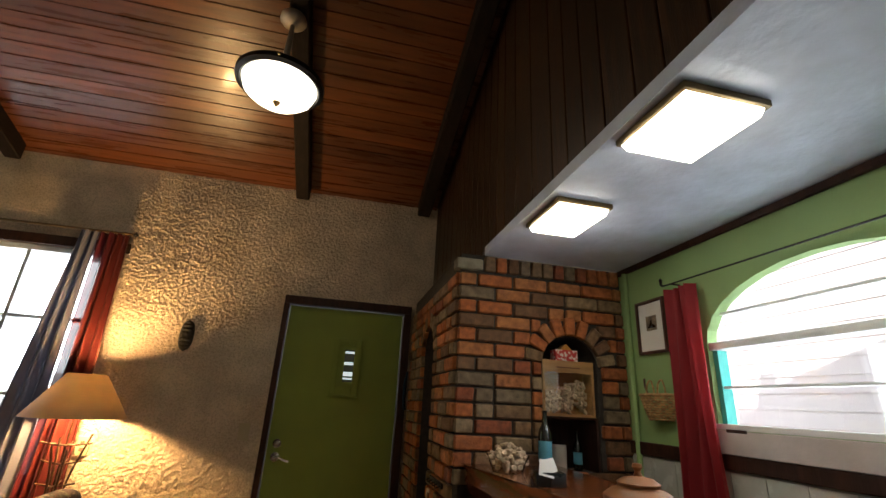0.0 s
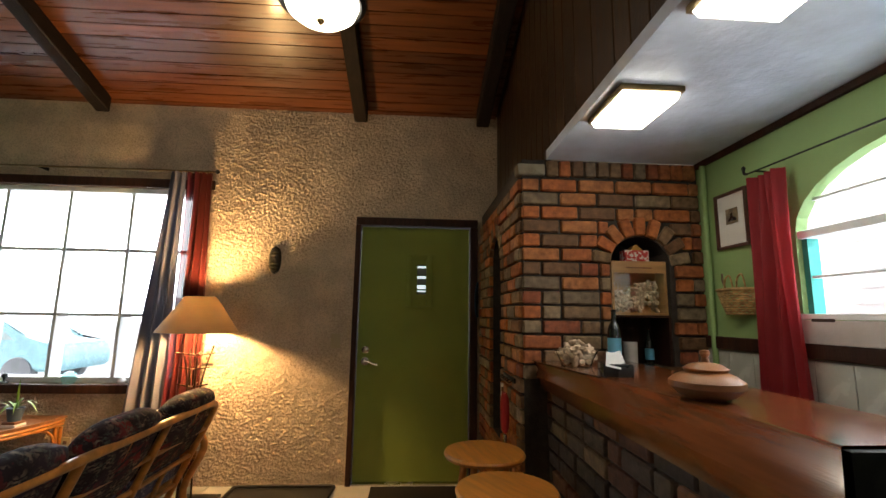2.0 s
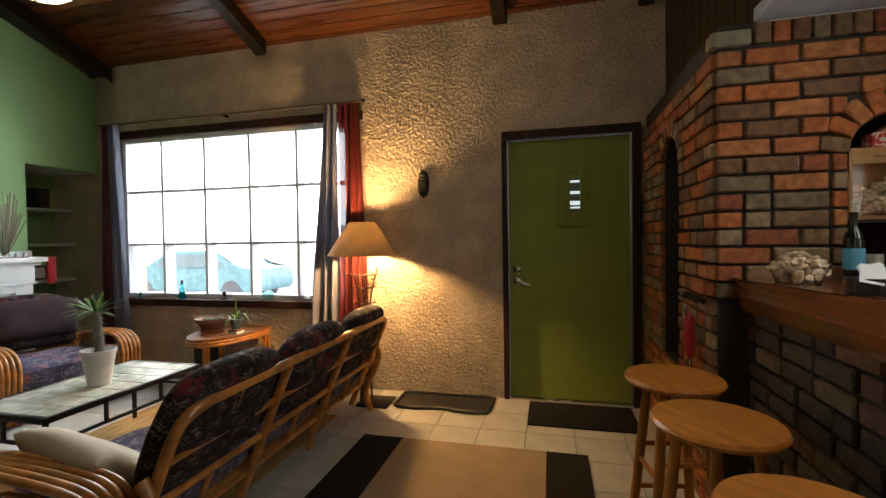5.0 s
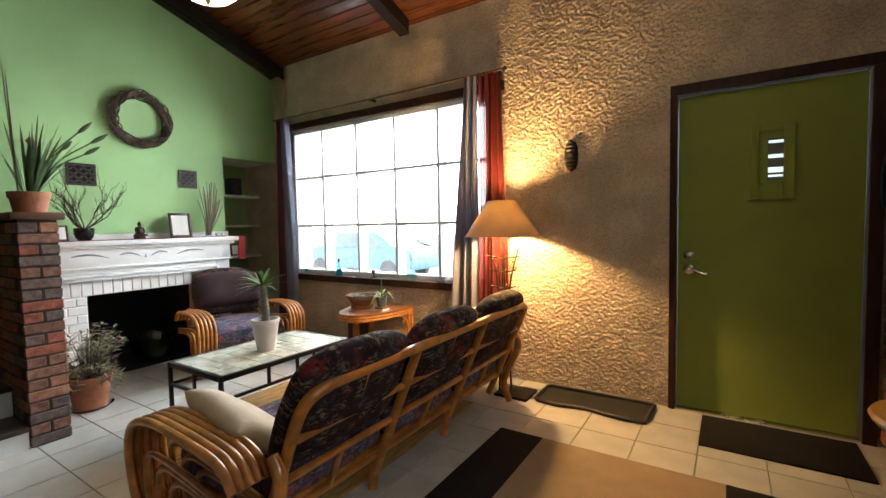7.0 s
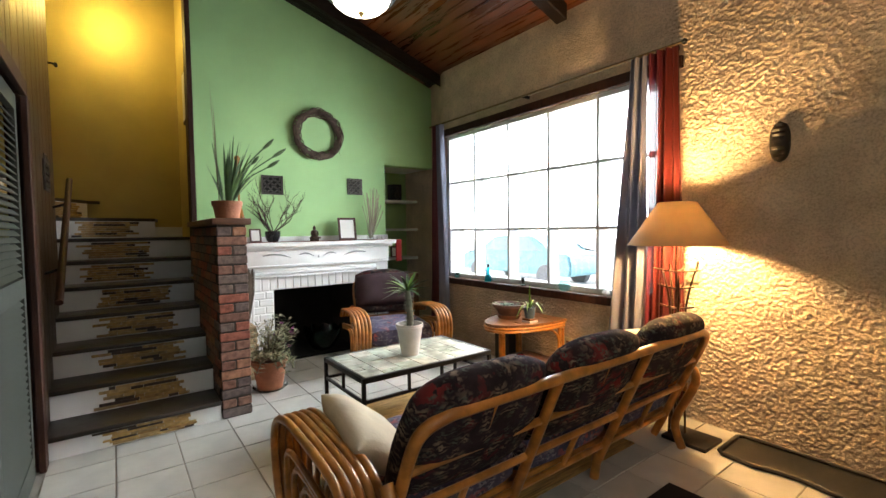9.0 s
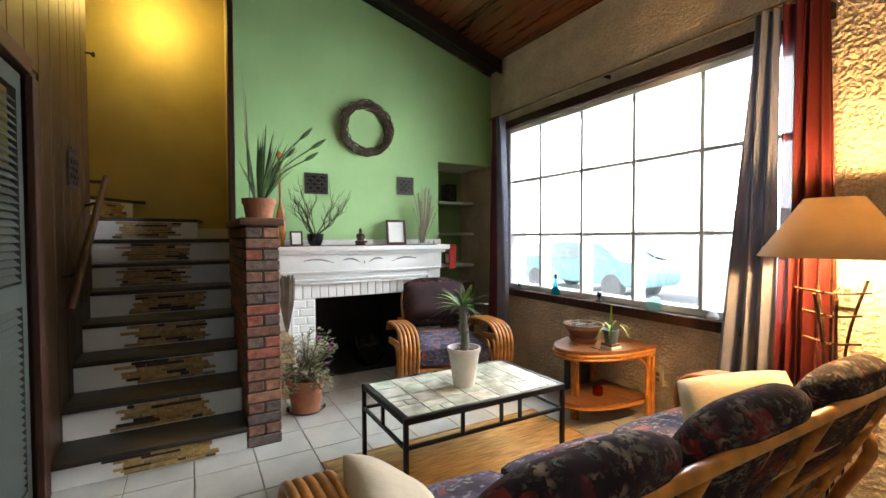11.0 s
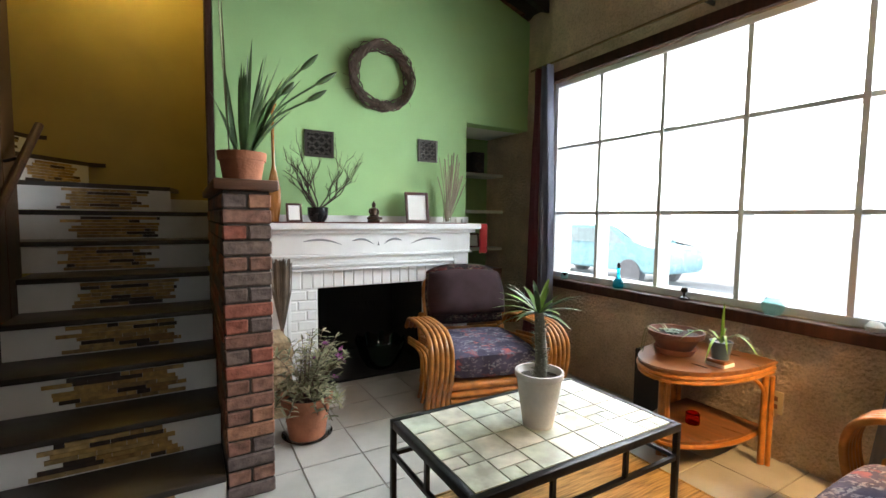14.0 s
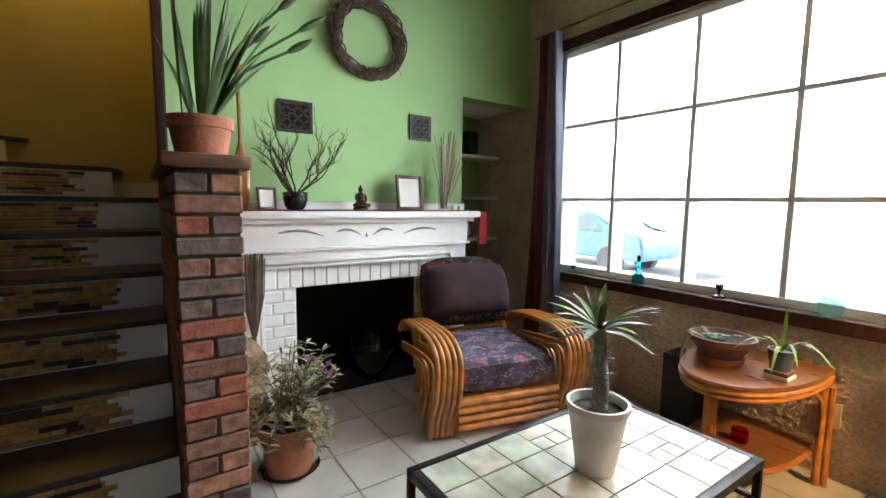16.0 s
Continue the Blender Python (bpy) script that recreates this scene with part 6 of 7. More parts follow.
part("slab", boxed(-0.11, 0.14, -0.11, 0.11, 0.0, 0.022, bevel=0.004), M["black"], sl)

# ---- floor lamp ----
fl2 = thing("floor_lamp", (-1.11, 3.53, 0.0225), "twig-like iron floor lamp with a conical parchment shade, lit", "floor lamp")
for k, (a, lo, hi) in enumerate(((0.3, 0.055, 0.115), (2.4, 0.05, 0.10), (4.5, 0.055, 0.11), (5.6, 0.03, 0.03))):
    pts = smooth_path([(lo * math.cos(a), lo * math.sin(a), 0.0), (lo * 0.8 * math.cos(a + 0.2), lo * 0.8 * math.sin(a + 0.2), 0.45), (lo * math.cos(a), lo * math.sin(a), 0.78), (hi * math.cos(a), hi * math.sin(a), 1.04 - 0.03 * k)], 5)
    part("upright", tube(bmesh.new(), pts, 0.0065, 7), M["twig_metal"], fl2, "twig-like bronze upright")
for z, w in ((0.98, 0.13), (0.88, 0.10), (0.76, 0.10)):
    for an in (0.2, 1.7):
        c, s = math.cos(an), math.sin(an)
        part("crossbar", tube(bmesh.new(), smooth_path([(-w * c, -w * s, z + 0.012), (0, 0, z - 0.006), (w * c, w * s, z + 0.008)], 4), 0.0055, 7), M["twig_metal"], fl2, "twig-like crossbar")
part("stem", tube(bmesh.new(), [(0, 0, 0.0), (0, 0, 1.20)], 0.006, 8), M["twig_metal"], fl2, "thin stem")
bm = bmesh.new()
lathe(bm, [(0.272, 1.135), (0.104, 1.39), (0.102, 1.389), (0.269, 1.136)], seg=48)
part("shade", bm, M["shade"], fl2, "conical mottled parchment shade")
part("socket", lathe(bmesh.new(), [(0, 1.16), (0.014, 1.16), (0.014, 1.195), (0, 1.196)], seg=16), M["brass"], fl2, "brass lamp socket")

# ---- curtains ----


def curtain(name, top, label, mat, flare=0.0, seed=1, folds=5, gather=(0.0, 1.0), length=2.4, x_shift=0.0, width=0.2, axis="x", deep=0.028, base=0.0):
    """A hanging cloth with folds. top: the place of the middle of its upper edge."""
    t = thing(name, top, label, "curtain", "", 0 if axis == "x" else 90)
    bm = bmesh.new()
    rnd = random.Random(seed)
    ph = [rnd.uniform(0, 6.28) for _ in range(4)]
    nu, nv = folds * 10, 30
    grid = []
    for j in range(nv + 1):
        v = j / nv
        w = width * (1 + flare * v ** 1.3)
        row = []
        for i in range(nu + 1):
            u = i / nu
            x = (u - 0.5) * w + x_shift * v ** 1.2 + 0.006 * math.sin(5 * v + ph[2] + u * 3)
            d = deep * (0.75 + 0.4 * v) * math.sin(2 * math.pi * folds * u + ph[0] + 0.5 * math.sin(3 * v + ph[1])) + 0.012 * math.sin(9 * u + 4 * v + ph[3])
            row.append(bm.verts.new((x, d, -v * length)))
        grid.append(row)
    for a, b in zip(grid, grid[1:]):
        for i in range(nu):
            bm.faces.new((a[i], a[i + 1], b[i + 1], b[i]))
    part("cloth", bm, mat, t)
    return t


CZ = 2.42
curtain("curtain", (-3.87, 3.745, CZ), "dark red curtain panel at the window's end, drawn open", M["red_curtain"], 0.25, 2, 2, length=2.32, width=0.11, x_shift=-0.05)
curtain("curtain", (-3.77, 3.735, CZ), "silver-grey curtain panel at the window's end, drawn open", M["grey_curtain"], 0.9, 3, 3, length=2.33, width=0.10, x_shift=0.03)
curtain("curtain", (-1.475, 3.735, CZ), "silver-grey sheer curtain panel gathered beside the window", M["grey_curtain"], 1.5, 4, 3, length=2.30, width=0.13, x_shift=-0.12)
curtain("curtain", (-1.345, 3.742, CZ), "sheer dark red curtain panel gathered beside the window", M["red_curtain"], 0.15, 5, 2, length=2.30, width=0.10, x_shift=-0.02)
# extra panel added as the lamplit part of the red curtain
curtain("curtain", (-1.255, 3.748, CZ), "dark red panel added for the red curtain's lamplit part, beside the floor lamp", M["lamplit_red_curtain"], 1.3, 6, 3, length=2.30, width=0.11, x_shift=0.0)
rod = thing("curtain_rod", (-2.55, 3.745, CZ + 0.01), "thin dark metal curtain rod above the front window", "curtain rod")
bm = tube(bmesh.new(), [(-1.42, 0, 0), (1.36, 0, 0)], 0.009, 10)
part("rod", bm, M["brass_dark"], rod)
part("finial", lathe(bmesh.new(), [(0, -0.02), (0.016, -0.008), (0.018, 0.006), (0, 0.022)], (1.375, 0, 0), 12), M["black"], rod)
for x in (-1.30, 0.0, 1.30):
    part("bracket", boxed(x - 0.006, x + 0.006, 0.0, 0.085, -0.012, 0.012), M["black"], rod, "wall bracket", smooth=False)
structure("window_head", boxed(WIN[0] - 0.02, -1.22, 3.80, 3.835, WIN[3] + 0.0, WIN[3] + 0.075, bevel=0.004), M["dark_wood"], "dark wood strip over the front window", "trim")

# things on the window sill
SZ = WIN[2] - 0.0035


def lathe_thing(name, at, label, category, prof, mat, seg=22):
    t = thing(name, at, label, category)
    part("body", lathe(bmesh.new(), prof, seg=seg), mat, t)
    return t


bt = lathe_thing("glass_bottle", (-3.10, 3.82, SZ), "turquoise glass bottle with a narrow neck on the sill", "bottle", [(0, 0), (0.034, 0), (0.038, 0.02), (0.034, 0.05), (0.014, 0.075), (0.0105, 0.13), (0.014, 0.135), (0.010, 0.14), (0, 0.14)], M["blue_glass"])
part("stopper", lathe(bmesh.new(), [(0, 0.14), (0.009, 0.14), (0.013, 0.155), (0.007, 0.175), (0, 0.178)], seg=12), M["dark_glaze"], bt, "dark round stopper")
lathe_thing("glass_jar", (-3.60, 3.82, SZ), "small pale teal glass jar on the sill", "jar", [(0, 0), (0.025, 0), (0.03, 0.03), (0.022, 0.05), (0.02, 0.05), (0, 0.02)], M["teal_glass"])
lathe_thing("figurine", (-2.63, 3.82, SZ), "tiny white and dark ornament on the sill", "ornament", [(0, 0), (0.03, 0), (0.03, 0.01), (0.008, 0.02), (0.008, 0.035), (0.02, 0.05), (0.018, 0.07), (0, 0.08)], M["dark_glaze"])
lathe_thing("glass_globe", (-2.17, 3.83, SZ), "clear glass globe with teal sand on the sill", "ornament", [(0, 0), (0.035, 0), (0.05, 0.03), (0.05, 0.055), (0.03, 0.085), (0, 0.092)], M["teal_glass"])
lathe_thing("glass_globe", (-1.78, 3.83, SZ), "small white glass ornament on the sill", "ornament", [(0, 0), (0.03, 0), (0.034, 0.02), (0.02, 0.04), (0, 0.045)], M["white_ceramic"])

# ---- on the front wall ----
mk = thing("wall_mask", (-0.69, 3.828, 1.73), "small carved black wooden mask on the stucco wall", "mask")
bm = bmesh.new()
n1, n2 = 16, 14
rows = []
for i in range(n1 + 1):
    v = -1 + 2 * i / n1
    w = 0.047 * math.sqrt(max(0.0, 1 - abs(v) ** 2.6)) + 0.002
    rows.append([bm.verts.new((w * math.cos(math.pi * k / n2), -0.045 * math.sin(math.pi * k / n2) * (1 - 0.6 * v * v) - 0.008 * math.sin(v * 22) * math.sin(math.pi * k / n2), v * 0.113)) for k in range(n2 + 1)])
for a, b in zip(rows, rows[1:]):
    for k in range(n2):
        bm.faces.new((a[k], a[k + 1], b[k + 1], b[k]))
mesh("body", bm, M["carved_black"], mk, True)
sw = thing("light_switch", (-0.17, 3.826, 1.09), "beige light switch plate on the stucco wall", "light switch")
part("plate", boxed(-0.038, 0.038, -0.006, 0.004, -0.058, 0.058, bevel=0.003), M["beige_plastic"], sw)
part("toggle", boxed(-0.005, 0.005, -0.016, -0.0065, -0.010, 0.010, bevel=0.002), M["beige_plastic"], sw)
for at, lab in (((-1.15, 3.826, 0.965), "beige switch box on the wall behind the floor lamp"), ((-2.13, 3.826, 0.30), "beige power outlet plate low on the wall")):
    ou = thing("power_outlet", at, lab, "power outlet")
    part("plate", boxed(-0.037, 0.037, -0.008, 0.004, -0.058, 0.058, bevel=0.003), M["beige_plastic"], ou)
    for z in (-0.02, 0.02):
        part("socket", boxed(-0.014, 0.014, -0.010, -0.0085, z - 0.012, z + 0.012, bevel=0.001), M["brown_pot"], ou, "dark socket face")

# front door's louvred light, handle and lock
bm = bmesh.new()
for a, b, c, d in ((0.385, 0.425, 1.375, 1.80), (0.545, 0.595, 1.375, 1.80), (0.425, 0.545, 1.375, 1.44), (0.425, 0.545, 1.76, 1.80)):
    box(bm, a, b, 3.846, 3.8615, c, d, bevel=0.003)
fr = part("window_frame", bm, M["door"], door, "raised green frame round the door's small window")
part("ledge", boxed(0.375, 0.605, 3.835, 3.8615, 1.36, 1.3745, bevel=0.003), M["door"], door)
part("pane", boxed(0.47, 0.545, 3.859, 3.8615, 1.475, 1.72), M["door_glass"], door, "dull glass pane")
for z, h in ((1.70, 0.015), (1.615, 0.02), (1.535, 0.03), (1.50, 0.012)):
    part("louvre", boxed(0.472, 0.543, 3.853, 3.8585, z - h / 2, z + h / 2), M["louvre_glow"], door, "bright slot of daylight between louvres", smooth=False)
bm = lathe(bmesh.new(), [(0, 0.0), (0.030, 0.0), (0.030, 0.006), (0.018, 0.012), (0, 0.013)], seg=20)
bmesh.ops.transform(bm, matrix=pose(0.065, 3.8615, 1.02, 90, 0, 0), verts=bm.verts)
part("deadbolt", bm, M["chrome"], door, "round steel deadbolt")
bm = lathe(bmesh.new(), [(0, 0.0), (0.032, 0.0), (0.032, 0.008), (0.012, 0.014), (0.012, 0.035), (0, 0.036)], seg=20)
bmesh.ops.transform(bm, matrix=pose(0.065, 3.8615, 0.93, 90, 0, 0), verts=bm.verts)
tube(bm, smooth_path([(0.065, 3.828, 0.93), (0.09, 3.822, 0.932), (0.13, 3.822, 0.915), (0.165, 3.826, 0.905)], 4), 0.009, 8)
part("door_handle", bm, M["chrome"], door, "steel lever handle")
structure("threshold", boxed(0.0, 0.905, 3.82, 3.96, 0.0, 0.011), M["chrome"], "worn metal door threshold", "threshold")

# ---- hanging and ceiling lamps ----
for i, (x0, x1, y0, y1) in enumerate(((1.165, 1.433, 0.92, 1.21), (1.172, 1.415, 1.60, 1.91))):
    cl = thing("ceiling_light", ((x0 + x1) / 2, (y0 + y1) / 2, SOFFIT_Z), "square flush kitchen ceiling light, lit, with a warm white diffuser", "ceiling light", "kitchen ceiling lights")
    w, h = x1 - x0 - 0.026, y1 - y0 - 0.026
    part("frame", boxed(-w / 2 - 0.012, w / 2 + 0.012, -h / 2 - 0.012, h / 2 + 0.012, -0.022, -0.001, bevel=0.003), M["brass_dark"], cl, "thin brass-coloured frame")
    bm = prism(bmesh.new(), [(-w / 2, -h / 2), (w / 2, -h / 2), (w / 2, h / 2), (-w / 2, h / 2)], "z", -0.045, -0.0225)
    for v in bm.verts:
        if v.co.z < -0.04:
            v.co.x *= 0.93
            v.co.y *= 0.93
    part("diffuser", bm, M["kitchen_light"], cl, "warm white diffuser", smooth=False)



def pendant(x, y, drop, size, label):
    z0 = ceiling_z(y) - 0.13
    pl = thing("pendant_light", (x, y, z0), label, "ceiling lamp", "ceiling lamps")
    part("canopy", lathe(bmesh.new(), [(0, 0.02), (0.075, 0.02), (0.075, -0.005), (0.062, -0.022), (0.03, -0.034), (0, -0.036)], seg=30), M["pale_metal"], pl, "pale ribbed canopy")
    d = drop - 0.16
    part("stem", lathe(bmesh.new(), [(0.012, -0.03), (0.02, -0.05 - d), (0.012, -0.07 - d), (0.022, -0.09 - d), (0.03, -0.11 - d), (0.012, -0.13 - d), (0.012, -0.16 - d)], seg=18), M["pale_metal"], pl, "turned stem")

    def low(prof):
        return [(r * size, z * size - d) for r, z in prof]
    part("rim", lathe(bmesh.new(), low([(0.03, -0.135), (0.12, -0.14), (0.175, -0.165), (0.198, -0.185), (0.198, -0.207), (0.178, -0.217), (0.168, -0.21), (0.172, -0.178), (0.1, -0.15), (0.03, -0.147)]), seg=48), M["black"], pl, "broad dark metal rim")
    part("bowl", lathe(bmesh.new(), low([(0.170, -0.205), (0.155, -0.245), (0.12, -0.275), (0.065, -0.295), (0, -0.30)]), seg=40), M["pendant_light"], pl, "glowing frosted glass bowl")
    part("finial", lathe(bmesh.new(), low([(0, -0.325), (0.006, -0.323), (0.008, -0.315), (0.016, -0.307), (0.018, -0.299), (0, -0.298)]), seg=14), M["brass"], pl, "small brass finial")
    for k in range(3):
        a = 0.6 + 2.094 * k
        part("screw", lathe(bmesh.new(), low([(0, -0.205), (0.008, -0.197), (0, -0.189)]), (0.201 * size * math.cos(a), 0.201 * size * math.sin(a), 0), 8), M["brass"], pl, "brass screw knob")
    return pl


pendant(-0.075, 2.33, 0.375, 1.17, "semi-flush ceiling lamp with a dark metal rim and frosted bowl, lit")
pendant(LAMP_B[0], LAMP_B[1], LAMP_B[2], 1.0, "lit frosted bowl lamp hanging lower from the ceiling by its stem")

# ---- bar stools ----


def stool(at, rz):
    t = thing("bar_stool", at, "round-seated honey-coloured wooden bar stool at the brick bar", "bar stool", "bar stools", rz)
    H = 0.745
    part("seat", lathe(bmesh.new(), [(0, H - 0.032), (0.14, H - 0.032), (0.166, H - 0.024), (0.172, H - 0.012), (0.166, H - 0.002), (0.15, H), (0, H - 0.002)], seg=44), M["stool_wood"], t, "round wooden seat")
    feet = []
    for k in range(4):
        a = math.pi / 4 + k * math.pi / 2
        top, foot = Vector((0.095 * math.cos(a), 0.095 * math.sin(a), H - 0.033)), Vector((0.175 * math.cos(a), 0.175 * math.sin(a), 0))
        feet.append((top, foot))
        part("leg", tube(bmesh.new(), [foot, foot.lerp(top, 0.25), foot.lerp(top, 0.75), top], [0.013, 0.018, 0.018, 0.014], 10), M["stool_wood"], t, "splayed wooden leg")
    for k in range(4):
        for q in ((0.30, 0.55) if k % 2 else (0.38, 0.63)):
            (t0, f0), (t1, f1) = feet[k], feet[(k + 1) % 4]
            part("rung", tube(bmesh.new(), [f0.lerp(t0, q), f1.lerp(t1, q)], 0.010, 8), M["stool_wood"], t, "wooden rung")
    return t


s1 = stool((0.765, 2.12, 0), 10)
for at, rz in (((0.775, 1.71, 0), 28), ((0.795, 1.25, 0), 50)):
    copy_thing(s1, pose(*at, 0, 0, rz))

# ---- on the bar and in the niches ----
BT = 1.0910
wp = thing("wooden_bowl", (1.26, 1.37, BT), "squat lidded turned wooden bowl on the bar", "bowl")
part("bowl", lathe(bmesh.new(), [(0, 0), (0.04, 0), (0.07, 0.012), (0.094, 0.035), (0.094, 0.05), (0.072, 0.066), (0.05, 0.074), (0, 0.075)], seg=36), M["turned_wood"], wp, "squat turned wooden bowl")
part("lid", lathe(bmesh.new(), [(0, 0.0755), (0.054, 0.0755), (0.057, 0.083), (0.04, 0.094), (0.012, 0.100), (0.008, 0.112), (0.014, 0.122), (0.012, 0.131), (0, 0.134)], seg=32), M["turned_wood"], wp, "wooden lid with a knob")
ch = thing("card_holder", (1.215, 1.83, BT), "black card holder with pale cards on the bar", "card holder", "", -8)
part("holder", boxed(-0.055, 0.055, -0.04, 0.04, 0, 0.048, bevel=0.003), M["dark_glaze"], ch)
for k in range(4):
    bm = boxed(-0.028, 0.028, -0.0008, 0.0008, 0, 0.055)
    bmesh.ops.transform(bm, matrix=pose(-0.02 + k * 0.012, -0.042 + 0.018 * k, 0.035, -22, 12 - 9 * k, 0), verts=bm.verts)
    part("card", bm, M["paper"], ch, "pale printed card", smooth=False)
cb = thing("cork_bowl", (1.19, 2.17, BT), "clear bowl heaped with wine corks on the bar", "bowl")
part("bowl", lathe(bmesh.new(), [(0, 0), (0.065, 0), (0.095, 0.07), (0.092, 0.07), (0.062, 0.004), (0, 0.004)], seg=28), M["clear_glass"], cb, "clear glass bowl").visible_shadow = False


def corks(parent, n, place, seed, r=0.0105, ln=0.042):
    rnd = random.Random(seed)
    first = None
    for k in range(n):
        if first is None:
            bm = lathe(bmesh.new(), [(0, -ln / 2), (r * 0.9, -ln / 2), (r, -ln / 2 + 0.002), (r, ln / 2 - 0.002), (r * 0.9, ln / 2), (0, ln / 2)], seg=9)
            o = part("cork", bm, M["cork"], parent, "used wine cork")
            first = o.data
        else:
            o = new("cork", first)
            o.parent = parent
            o["label"] = "used wine cork"
        p = place(rnd)
        o.matrix_local = pose(*p, rnd.uniform(0, 180), rnd.uniform(0, 180), rnd.uniform(0, 360))


def heap(rnd):
    a, q = rnd.uniform(0, 6.28), math.sqrt(rnd.random()) * 0.075
    return (q * math.cos(a), q * math.sin(a), 0.02 + rnd.random() * (0.105 - q * 0.75))


corks(cb, 75, heap, 5)
NZ = 1.0605
lo = thing("niche_cabinet", (1.64, 2.525, 1.0605), "dark wooden box standing in the brick niche", "box")
bm = bmesh.new()
box(bm, -0.155, -0.143, -0.10, 0.10, 0, 0.25)
box(bm, 0.143, 0.155, -0.10, 0.10, 0, 0.25)
box(bm, -0.143, 0.143, 0.09, 0.10, 0, 0.25)
box(bm, -0.155, 0.155, -0.10, 0.10, 0.2505, 0.262)
part("shell", bm, M["dark_wood"], lo, smooth=False)
cx = thing("cork_box", (1.64, 2.485, 1.3230), "pale wooden display box with a glass front, full of corks", "display box")
bm = bmesh.new()
W2, H2, D2 = 0.150, 0.285, 0.05
box(bm, -W2, -W2 + 0.012, -D2, D2, 0, H2, bevel=0.001)
box(bm, W2 - 0.012, W2, -D2, D2, 0, H2, bevel=0.001)
box(bm, -W2 + 0.012, W2 - 0.012, -D2, D2, 0, 0.012)
box(bm, -W2 + 0.012, W2 - 0.012, D2 - 0.008, D2, 0.012, H2)
box(bm, -W2 + 0.012, W2 - 0.012, -D2, -D2 + 0.010, 0.222, H2)
part("case", bm, M["pale_wood"], cx, "pale varnished case", smooth=False)
part("glass_front", boxed(-W2 + 0.012, W2 - 0.012, -D2 + 0.002, -D2 + 0.004, 0.0125, 0.2215), M["clear_glass"], cx, "clear glass front", smooth=False).visible_shadow = False
part("print", boxed(-0.07, 0.07, -D2 - 0.0006, -D2 - 0.0001, 0.246, 0.252), M["table_wood"], cx, "faint printed line", smooth=False)


def in_box(rnd):
    x = rnd.uniform(-0.118, 0.118)
    return (x, rnd.uniform(-0.022, 0.02), 0.03 + rnd.random() * (0.12 + 0.03 * math.sin(x * 20)))


corks(cx, 120, in_box, 9, 0.0105, 0.04)
cv = thing("carton", (1.64, 2.48, 1.6085), "small red and white patterned gable-top carton in the niche", "carton")
part("body", boxed(-0.065, 0.065, -0.035, 0.035, 0, 0.06, bevel=0.002), M["red_check"], cv)
part("gable", prism(bmesh.new(), [(-0.035, 0.0605), (0.035, 0.0605), (0.0, 0.092)], "y", -0.03, 0.03), M["gold_card"], cv, "gold gable", smooth=False)


def bottle(at, label, mat, scale=1.0):
    t = thing("wine_bottle", at, label, "bottle")
    s = scale
    part("glass", lathe(bmesh.new(), [(0, 0), (0.036 * s, 0), (0.037 * s, 0.01), (0.037 * s, 0.18 * s), (0.03 * s, 0.205 * s), (0.0145 * s, 0.235 * s), (0.0135 * s, 0.29 * s), (0.016 * s, 0.30 * s), (0, 0.30 * s)], seg=22), mat, t)
    part("label", lathe(bmesh.new(), [(0.0375 * s, 0.05 * s), (0.0378 * s, 0.052 * s), (0.0378 * s, 0.14 * s), (0.0375 * s, 0.142 * s)], seg=22), M["blue_label"], t, "pale blue paper label")
    return t


bottle((1.42, 2.28, BT), "dark wine bottle with a blue label on the bar", M["dark_glass"], 0.85)
bottle((1.71, 2.50, 1.0610), "dark small bottle inside the niche box", M["dark_glass"], 0.62)
mg = lathe_thing("mug", (1.60, 2.49, 1.0610), "cream ceramic cup inside the niche box", "cup", [(0, 0), (0.032, 0), (0.036, 0.01), (0.036, 0.12), (0.032, 0.12), (0.031, 0.01), (0, 0.008)], M["white_ceramic"])

# hooks with keys and hanging things on the hall side of the pier
hk = thing("key_rack", (PX - 0.012, 2.66, 0.975), "dark key rack hung with keys and a red pouch", "key rack")
part("rack", boxed(-0.012, 0.0, -0.16, 0.12, -0.012, 0.012, bevel=0.003), M["black"], hk)
for k in range(5):
    part("hook", tube(bmesh.new(), smooth_path([(-0.012, -0.14 + k * 0.06, 0), (-0.035, -0.14 + k * 0.06, -0.01), (-0.038, -0.14 + k * 0.06, 0.012)], 3), 0.0025, 6), M["black"], hk)
part("pouch", pillow(bmesh.new(), 0.055, 0.21, 0.045, pose(-0.045, -0.09, -0.17, 90, 0, 90), 8, 0.5), M["red_cloth_bright"], hk, "dark red hanging pouch")
part("keys", boxed(-0.05, -0.035, -0.10, -0.07, -0.33, -0.28, bevel=0.004), M["chrome"], hk, "bunch of steel keys")
part("keys", boxed(-0.05, -0.038, -0.03, 0.0, -0.10, -0.03, bevel=0.004), M["chrome"], hk, "bunch of steel keys")
bl = thing("blue_lanyard", (PX - 0.03, 3.80, 1.58), "dark blue bundle of cord hanging by the door", "cord")
bm = bmesh.new()
rnd = random.Random(14)
for k in range(9):
    o = rnd.uniform(-0.03, 0.03)
    part("cord", tube(bmesh.new(), smooth_path([(0, 0, 0), (o * 0.5 - 0.01, o, -0.10), (o * 0.4 - 0.01, o * 1.2, -0.24), (o * 0.2, o * 0.5, -0.30 + rnd.uniform(0, 0.05))], 4), 0.006, 6), M["blue_cloth"], bl)

